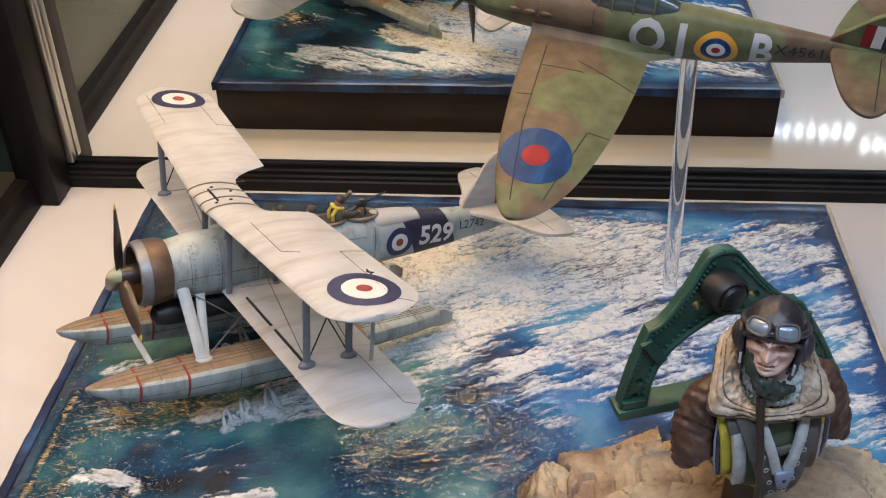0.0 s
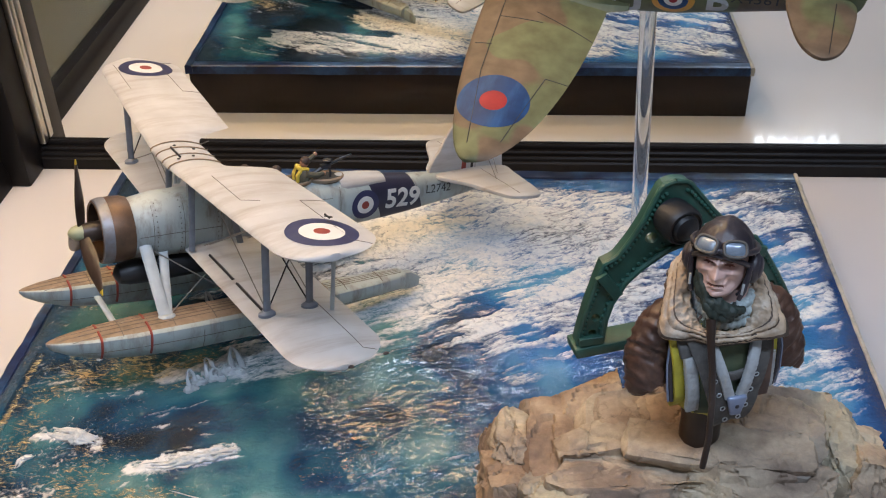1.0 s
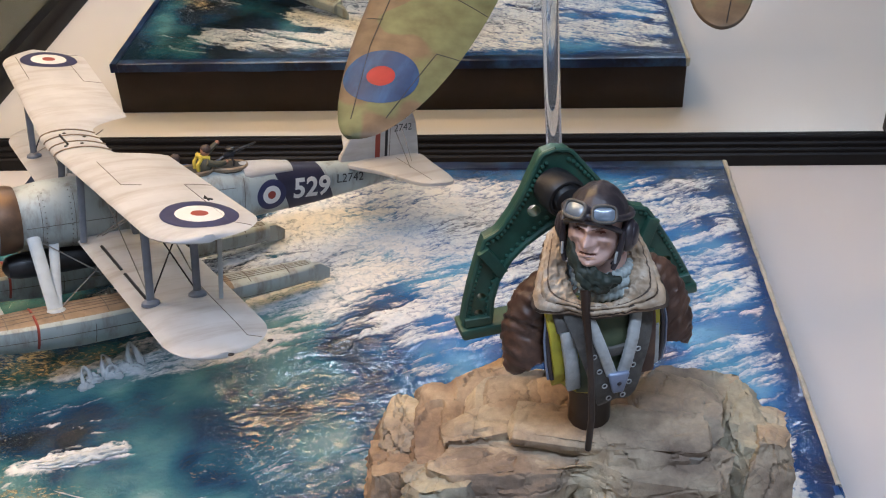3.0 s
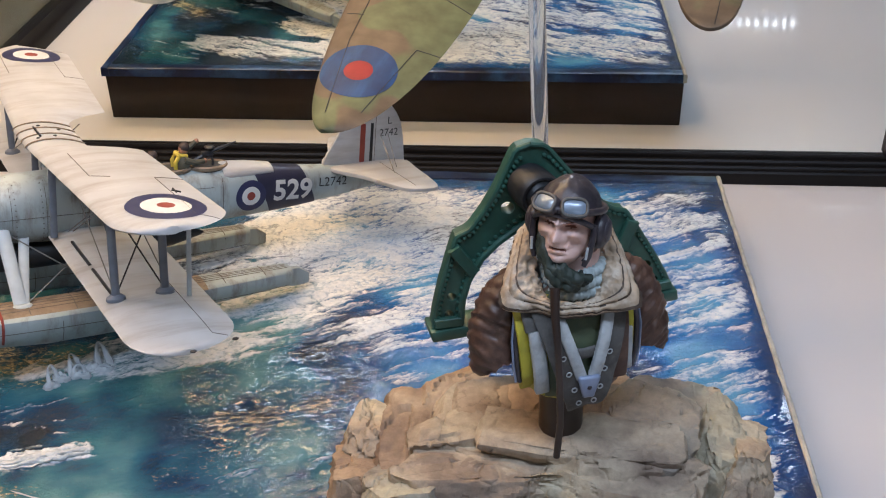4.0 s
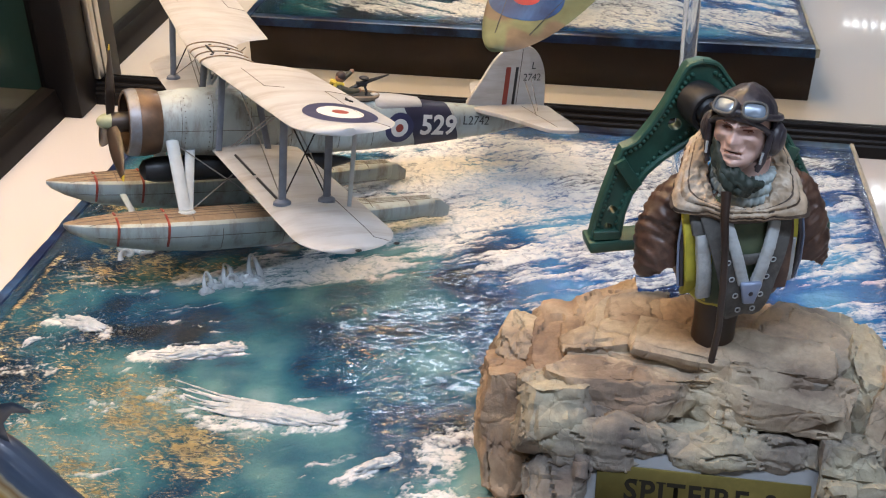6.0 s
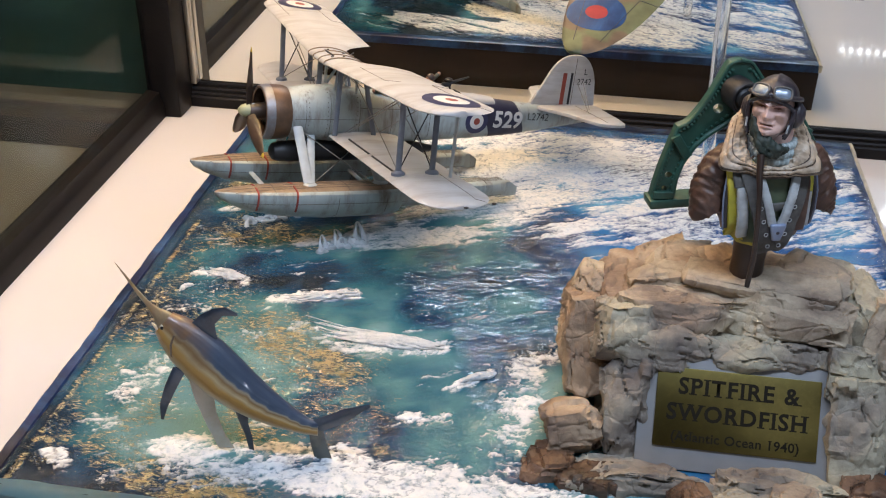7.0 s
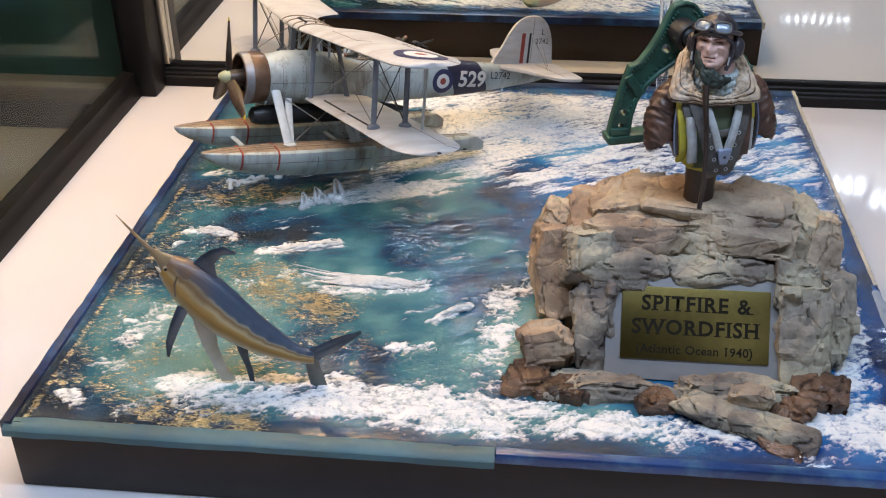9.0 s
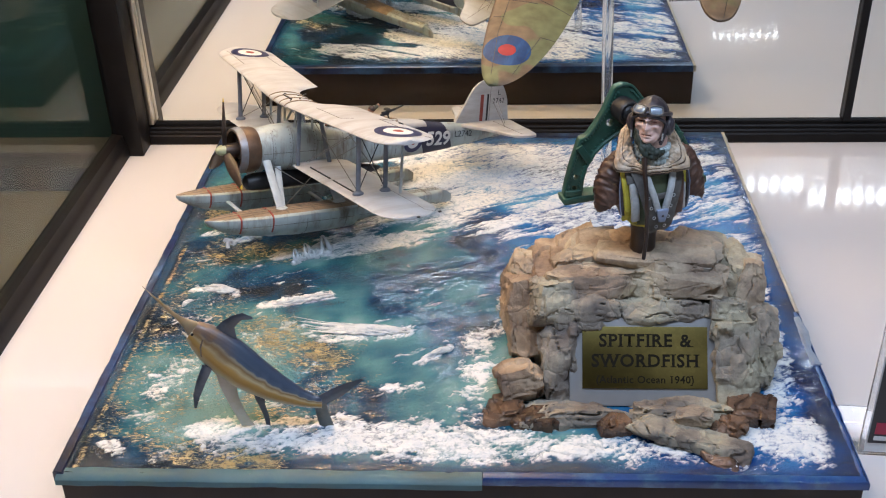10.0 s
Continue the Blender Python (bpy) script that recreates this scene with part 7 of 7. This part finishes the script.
for o in cutters + [plate_ob]:
    bpy.data.objects.remove(o)
cut_me.transform(Matrix.Scale(MM, 4) @ FR @ Matrix.Scale(1 / MM, 4))
cut_me.shade_smooth()
cut_me.set_sharp_from_angle(angle=radians(30))
plate2 = new("arch", cut_me)
plate2.parent = arch
plate2.matrix_parent_inverse = world_of(arch).inverted()


def frame_part(name, bm, mat, label="", smooth=35):
    bm.transform(FR)
    return part(name, bm, mat, arch, label, smooth)


for sgn in (-1, 1):
    bm = bmesh.new()
    pts = [Vector((sgn * -p.x, -2.6, p.y)) for p in inner]
    tube(bm, pts, 1.15, 8)
    frame_part("flange", bm, frame_green)
    bm = bmesh.new()
    tube(bm, [Vector((sgn * -p.x * 0.995, -2.0, p.y)) for p in outer], 0.9, 8)
    frame_part("flange", bm, frame_green)
    for sec, k in ((0, 0.045), (1, 0.42)):
        bm = bmesh.new()
        a, b = outer[int(len(outer) * k)], inner[int(len(inner) * k)]
        ribbon(bm, [Vector((sgn * -a.x, -3.2, a.y)), Vector((sgn * -b.x, -3.2, b.y))], 4.2 if sec else 3.4, 1.6, 0)
        frame_part("joint_plate", bm, frame_green)
bm = box(bmesh.new(), -42, 42, -4.5, 4.5, 102.2, 106.5, 0.8)
frame_part("bottom_bar", bm, frame_green, "green bottom bar")
for sgn in (-1, 1):
    for k in range(2, 38):
        o, i_ = outer[k], inner[k]
        for f in (0.13, 0.86):
            if f > 0.5 and k % 2:
                continue
            q = o.lerp(i_, f)
            bm = bmesh.new()
            ball(bm, (sgn * -q.x, -2.4, q.y), (0.78, 0.7, 0.78), 8, 5)
            frame_part("rivet", bm, frame_green)
bm = bmesh.new()
loft(bm, [[(r * math.cos(a), y, r * math.sin(a)) for a in [2 * math.pi * i / 40 for i in range(40)]] for r, y in ((7.0, 1.0), (7.3, -3.0), (7.3, -5.6), (6.8, -6.6), (6.2, -6.8), (5.6, -6.2), (5.2, -6.2), (4.6, -7.6), (3.2, -8.4), (1.6, -8.8), (0.2, -8.9))])
bm.transform(Matrix.Translation((-2.4, -2.6, 154.6)) @ Matrix.Rotation(radians(14), 4, "Z") @ Matrix.Rotation(radians(8), 4, "X"))
frame_part("head_pad", bm, pad_black, "black round head pad")
bm = box(bmesh.new(), -5, 5, -30, 2, 102.4, 106, 1.0)
frame_part("bracket", bm, strap_grey, "grey bracket to the bust")

# ---- the leaping billfish model ----
fish_blue = mat_of("fish_blue_back", (0.036, 0.050, 0.074), rough=0.28, coat=0.5, vary=0.35, vary_scale=70, second=(0.10, 0.14, 0.18), second_amount=0.4, second_scale=120)
fish_pale = mat_of("fish_pale_belly", (0.44, 0.41, 0.33), rough=0.3, coat=0.5, vary=0.15, vary_scale=80, second=(0.36, 0.28, 0.12), second_amount=0.4, second_scale=90)
fish_rust = mat_of("fish_rusty_head", (0.125, 0.078, 0.042), rough=0.3, coat=0.5, vary=0.3, vary_scale=90, second=(0.05, 0.06, 0.085), second_amount=0.8, second_scale=120)
fish_eye = mat_of("fish_eye", (0.02, 0.02, 0.02), rough=0.15, vary=0.1)
fish_bill = mat_of("fish_bill", (0.20, 0.17, 0.12), rough=0.4, vary=0.3, vary_scale=120, second=(0.33, 0.22, 0.05), second_amount=0.5, second_scale=100)
fish_tail = mat_of("fish_smoky_tail", (0.10, 0.11, 0.10), rough=0.35, coat=0.4, vary=0.3, vary_scale=120, second=(0.24, 0.20, 0.12), second_amount=0.5, second_scale=110)


def fish_body_material():
    """Gold flanks under a blue back: a gradient from belly to back, broken by noise, with a rusty shoulder."""
    m = bpy.data.materials.new("fish_painted_body")
    m.use_nodes = True
    nt = m.node_tree
    b = nt.nodes["Principled BSDF"]
    b.inputs["Roughness"].default_value, b.inputs["Coat Weight"].default_value = 0.42, 0.2
    tc = nt.nodes.new("ShaderNodeTexCoord")
    n = nt.nodes.new("ShaderNodeTexNoise")
    n.inputs["Scale"].default_value, n.inputs["Detail"].default_value = 110.0, 6
    nt.links.new(tc.outputs["Object"], n.inputs["Vector"])
    q = nt.nodes.new("ShaderNodeAttribute")
    q.attribute_name = "flank"
    ad = nt.nodes.new("ShaderNodeMath")
    ad.operation = "MULTIPLY_ADD"
    nt.links.new(n.outputs[0], ad.inputs[0])
    ad.inputs[1].default_value = 0.16
    nt.links.new(q.outputs["Fac"], ad.inputs[2])
    r = nt.nodes.new("ShaderNodeValToRGB")
    stops = ((0.08, (0.46, 0.43, 0.36)), (0.24, (0.44, 0.35, 0.19)), (0.38, (0.38, 0.21, 0.035)), (0.52, (0.44, 0.27, 0.06)), (0.60, (0.50, 0.40, 0.22)), (0.70, (0.22, 0.13, 0.045)), (0.76, (0.30, 0.27, 0.20)), (0.80, (0.06, 0.085, 0.125)), (0.93, (0.028, 0.046, 0.085)))
    while len(r.color_ramp.elements) < len(stops):
        r.color_ramp.elements.new(0.5)
    for e, (p, c) in zip(r.color_ramp.elements, stops):
        e.position, e.color = p, (*c, 1)
    nt.links.new(ad.outputs[0], r.inputs[0])
    h = nt.nodes.new("ShaderNodeAttribute")
    h.attribute_name = "shoulder"
    hm = nt.nodes.new("ShaderNodeMath")
    hm.operation = "MULTIPLY"
    nt.links.new(h.outputs["Fac"], hm.inputs[0])
    mr = nt.nodes.new("ShaderNodeMapRange")
    mr.inputs["From Min"].default_value, mr.inputs["From Max"].default_value, mr.inputs["To Min"].default_value = 0.38, 0.58, 0.45
    nt.links.new(n.outputs[0], mr.inputs[0])
    nt.links.new(mr.outputs[0], hm.inputs[1])
    mx = nt.nodes.new("ShaderNodeMix")
    mx.data_type = "RGBA"
    nt.links.new(hm.outputs[0], mx.inputs["Factor"])
    nt.links.new(r.outputs[0], mx.inputs["A"])
    mx.inputs["B"].default_value = (0.17, 0.095, 0.038, 1)
    nt.links.new(mx.outputs["Result"], b.inputs["Base Color"])
    return m


fish = bmesh.new()
# spine from the head to the tail root, with half depth and half width
spine = [((62.5, 37.5, 84.0), 5.2, 3.4), ((66, 37, 81.2), 7.4, 4.6), ((71, 36.6, 76.2), 9.4, 5.6), ((77, 36, 70.5), 10.2, 6.2), ((84, 35.2, 64.0), 9.8, 6.2), ((91, 34.6, 58.4), 8.6, 5.7), ((98, 34, 54.0), 7.2, 4.9), ((105, 33.6, 50.4), 5.6, 3.9), ((111, 33.4, 47.6), 4.2, 2.9), ((116, 33.2, 46.0), 3.3, 2.1), ((120, 33.2, 45.6), 3.2, 1.3)]
rings = []
for i, (c, h, w) in enumerate([(c_, h_ * 1.08, w_ * 1.15) for c_, h_, w_ in spine]):
    a, b = Vector(spine[max(i - 1, 0)][0]), Vector(spine[min(i + 1, len(spine) - 1)][0])
    d = (b - a).normalized()
    side = Vector((0.06, 1, 0.0))
    side = (side - d * side.dot(d)).normalized()
    up = side.cross(d)
    if up.z < 0:
        up = -up
    rings.append([Vector(c) + up * h * math.sin(t) + side * w * math.cos(t) for t in [2 * math.pi * k / 32 for k in range(32)]])
loft(fish, rings)
subdivided(fish, 2)
sp = [Vector(s[0]) for s in spine]
flank = fish.verts.layers.float.new("flank")
shoulder = fish.verts.layers.float.new("shoulder")
for v in fish.verts:
    c = v.co
    k = min(range(len(sp)), key=lambda j: (sp[j] - c).length)
    a, b = sp[max(k - 1, 0)], sp[min(k + 1, len(sp) - 1)]
    d = (b - a).normalized()
    t = (c - a).dot(d) / max((b - a).length, 1e-6)
    mid = a.lerp(b, min(1, max(0, t)))
    up = Vector((0.06, 1, 0)).cross(d)
    up = (up if up.z > 0 else -up).normalized()
    q = (c - mid).dot(up) / (spine[k][1] * 1.08)
    v[flank] = 0.5 + 0.5 * max(-1, min(1, q)) - 0.06
    v[shoulder] = max(0, min(1, (84 - c.x) / 9)) * max(0, min(1, (q + 0.1) / 0.6))
model = thing("billfish_model", "blue and gold leaping billfish model standing in white foam", "fish model", (88, 34, 30))
part("body", fish, fish_body_material(), model, "gold-flanked body with a dark blue back", smooth=50)
bill_bm = bmesh.new()
loft(bill_bm, [[Vector(c) + Vector((0.55, 0.0, 0.83)) * h * math.sin(t) + Vector((-0.4, 0.85, 0.25)).normalized() * w * math.cos(t) for t in [2 * math.pi * k / 20 for k in range(20)]] for c, h, w in (((64, 37.4, 82.8), 5.6, 3.8), ((61.0, 38.8, 84.6), 4.0, 2.9), ((58.0, 41.0, 85.6), 2.3, 1.9), ((54.0, 44.5, 86.2), 1.25, 1.2), ((48.0, 50.0, 87.0), 0.9, 0.9), ((40.0, 58.0, 88.0), 0.6, 0.6), ((31.5, 66.5, 89.0), 0.15, 0.15))])
part("bill", bill_bm, fish_bill, model, "long grey-brown bill", smooth=50)
jaw = bmesh.new()
loft(jaw, [[Vector(c) + Vector((0.3, 0, 0.95)) * r * 0.6 * math.sin(t) + Vector((0, 1, 0)) * r * math.cos(t) for t in [2 * math.pi * k / 12 for k in range(12)]] for c, r in (((63.5, 37.4, 78.0), 2.6), ((60.0, 38.2, 79.6), 1.5), ((56.5, 40.0, 81.2), 0.4))])
part("lower_jaw", jaw, fish_pale, model, "pale lower jaw", smooth=50)
for y in (33.9, 41.3):
    eye = bmesh.new()
    ball(eye, (63.6, y, 84.2), (1.5, 0.6, 1.5), 14, 9)
    eye_ob = part("eye", eye, fish_pale, model, smooth=50)
    pupil = bmesh.new()
    ball(pupil, (63.5, y - 0.35 * (1 if y < 37 else -1), 84.2), (0.95, 0.5, 0.95), 12, 8)
    part("pupil", pupil, fish_eye, eye_ob, smooth=50)
gill = bmesh.new()
tube(gill, [(68.5, 31.8, 83), (67.0, 31.0, 79), (66.5, 31.4, 74), (67.5, 33.0, 70)], 0.45, 6)
part("gill_crease", gill, fish_rust, model, smooth=50)


def fin_blade(name, pts_lead, pts_trail, thick, mat, label):
    """A fin between a leading and a trailing curve of equal count."""
    n = len(pts_lead)
    rings = []
    for k, (a, b) in enumerate(zip(pts_lead, pts_trail)):
        a, b = Vector(a), Vector(b)
        t = thick * (1 - 0.8 * k / (n - 1))
        o = Vector((0, t / 2, 0))
        rings.append([a, a.lerp(b, 0.25) + o, a.lerp(b, 0.6) + o * 0.8, b, a.lerp(b, 0.6) - o * 0.8, a.lerp(b, 0.25) - o])
    bm = bmesh.new()
    loft(bm, rings)
    part(name, bm, mat, model, label, smooth=50)


fin_blade("dorsal_fin", [(72, 36.8, 84), (77, 36.6, 89.5), (82, 36.4, 93.0), (87, 36.3, 94.6), (91.5, 36.2, 92.4)], [(88, 35.6, 70), (83.0, 36, 79), (82.5, 36.2, 86.5), (86.0, 36.3, 90.6), (91.6, 36.2, 91.2)], 1.8, fish_blue, "dark blue curved dorsal fin")
fin_blade("tail_lobe", [(115, 33.2, 47.5), (124, 33.0, 53), (131, 32.8, 57.0), (140, 32.6, 60.4)], [(121.5, 33.2, 44.5), (129, 33, 49.0), (134.5, 32.8, 54), (140.5, 32.6, 59.4)], 1.8, fish_blue, "dark blue upper tail lobe")
fin_blade("tail_lobe", [(116, 33.2, 44), (116.6, 33.2, 38), (117.6, 33.2, 32), (118.2, 33.2, 28)], [(121.6, 33.2, 46), (122.6, 33.2, 40), (124.0, 33.2, 34), (125.5, 33.2, 28)], 1.4, fish_tail, "smoky lower tail lobe")
fin_blade("pectoral_fin", [(66.0, 32.4, 68), (62.5, 30.6, 60), (60, 29.6, 52), (59.6, 29.2, 45)], [(71.0, 31.6, 67), (66.5, 30.4, 58.5), (63, 29.5, 51), (60.6, 29.2, 44.5)], 1.3, fish_blue, "narrow blue pectoral fin")
fin_blade("splash_strand", [(71.0, 33.0, 64), (73, 32, 54), (76.5, 31, 44), (81, 30, 33)], [(80, 33.5, 57), (80.5, 33, 48), (83, 32, 40), (87, 31, 33)], 1.0, fish_pale, "pale water running off the belly")
fin_blade("anal_fin", [(87, 33.6, 53), (88.5, 33.4, 46), (91, 33.2, 38), (92.0, 33.0, 31)], [(93, 33.6, 50), (92.5, 33.4, 44), (93.8, 33.2, 37), (94.0, 33.0, 31)], 1.2, fish_blue, "small blue anal fin")

# ---- splashes thrown up by the floats: clear white resin strands ----
spray = mat_of("white_resin_spray", (0.70, 0.74, 0.76), rough=0.25, coat=0.5, vary=0.15, vary_scale=150, second=(0.30, 0.40, 0.45), second_amount=0.5, second_scale=120, bump=0.4, bump_scale=400)
_b = spray.node_tree.nodes["Principled BSDF"]
_b.inputs["Transmission Weight"].default_value = 0.25


def splash(cx, cy, length, height, seed, lean, label, ang=34.4):
    """A lump of spray with strands that rise from the sea."""
    rs = np.random.RandomState(seed)
    t = thing("water_splash", label, "splash", (cx, cy, BH), "float splashes")
    d = Vector((math.cos(radians(ang)), math.sin(radians(ang)), 0))
    o = Vector((-d.y, d.x, 0)) * lean
    bm = bmesh.new()
    for k in range(int(length / 3.2)):
        s = (k + rs.rand()) / (length / 3.2) - 0.5
        ball(bm, Vector((cx, cy, BH)) + d * s * length + o * rs.uniform(-2, 5), (rs.uniform(2.2, 4.4), rs.uniform(1.6, 3.2), rs.uniform(0.8, 2.0)), 12, 8)
    subdivided(bm, 1)
    rough(bm, 1.3, 0.35, seed, 4)
    part("foam", bm, spray, t, "white foam lump")
    for k in range(4):
        s = (k + 0.3 + 0.4 * rs.rand()) / 4 - 0.5
        p = Vector((cx, cy, BH - 1)) + d * s * length * 0.8
        h = height * rs.uniform(0.35, 1.05)
        span = rs.uniform(2.0, 8.0) * (1 if k % 2 else -1)
        w, lean_k, skew = rs.uniform(0.45, 1.0), rs.uniform(-7, 1), rs.uniform(-1, 1)
        # a loop of water: up from the sea, over, and down again, thin at the crown and thick at the feet
        pts = [p + d * span * (1 - math.cos(math.pi * j / 16)) / 2 + o * (lean_k * math.sin(math.pi * j / 16) + 4.0 * skew * j / 16) + Vector((0, 0, h * math.sin(math.pi * j / 16) ** 0.8)) for j in range(17)]
        bm = bmesh.new()
        tube(bm, pts, [w * (0.75 + 1.5 * abs(j / 8 - 1) ** 2.5) for j in range(17)], 10)
        rough(bm, 0.5, 0.45, seed + k, 3)
        part("strand", bm, spray, t, "clear strand of spray")
    return t


splash(90, 191, 26, 11, 3, -1, "white resin spray thrown up beside the nearer float")
splash(70, 228, 30, 9, 5, -1, "white resin spray between the two floats")
splash(46, 208, 22, 7, 8, 1, "small white resin spray under the float bows")
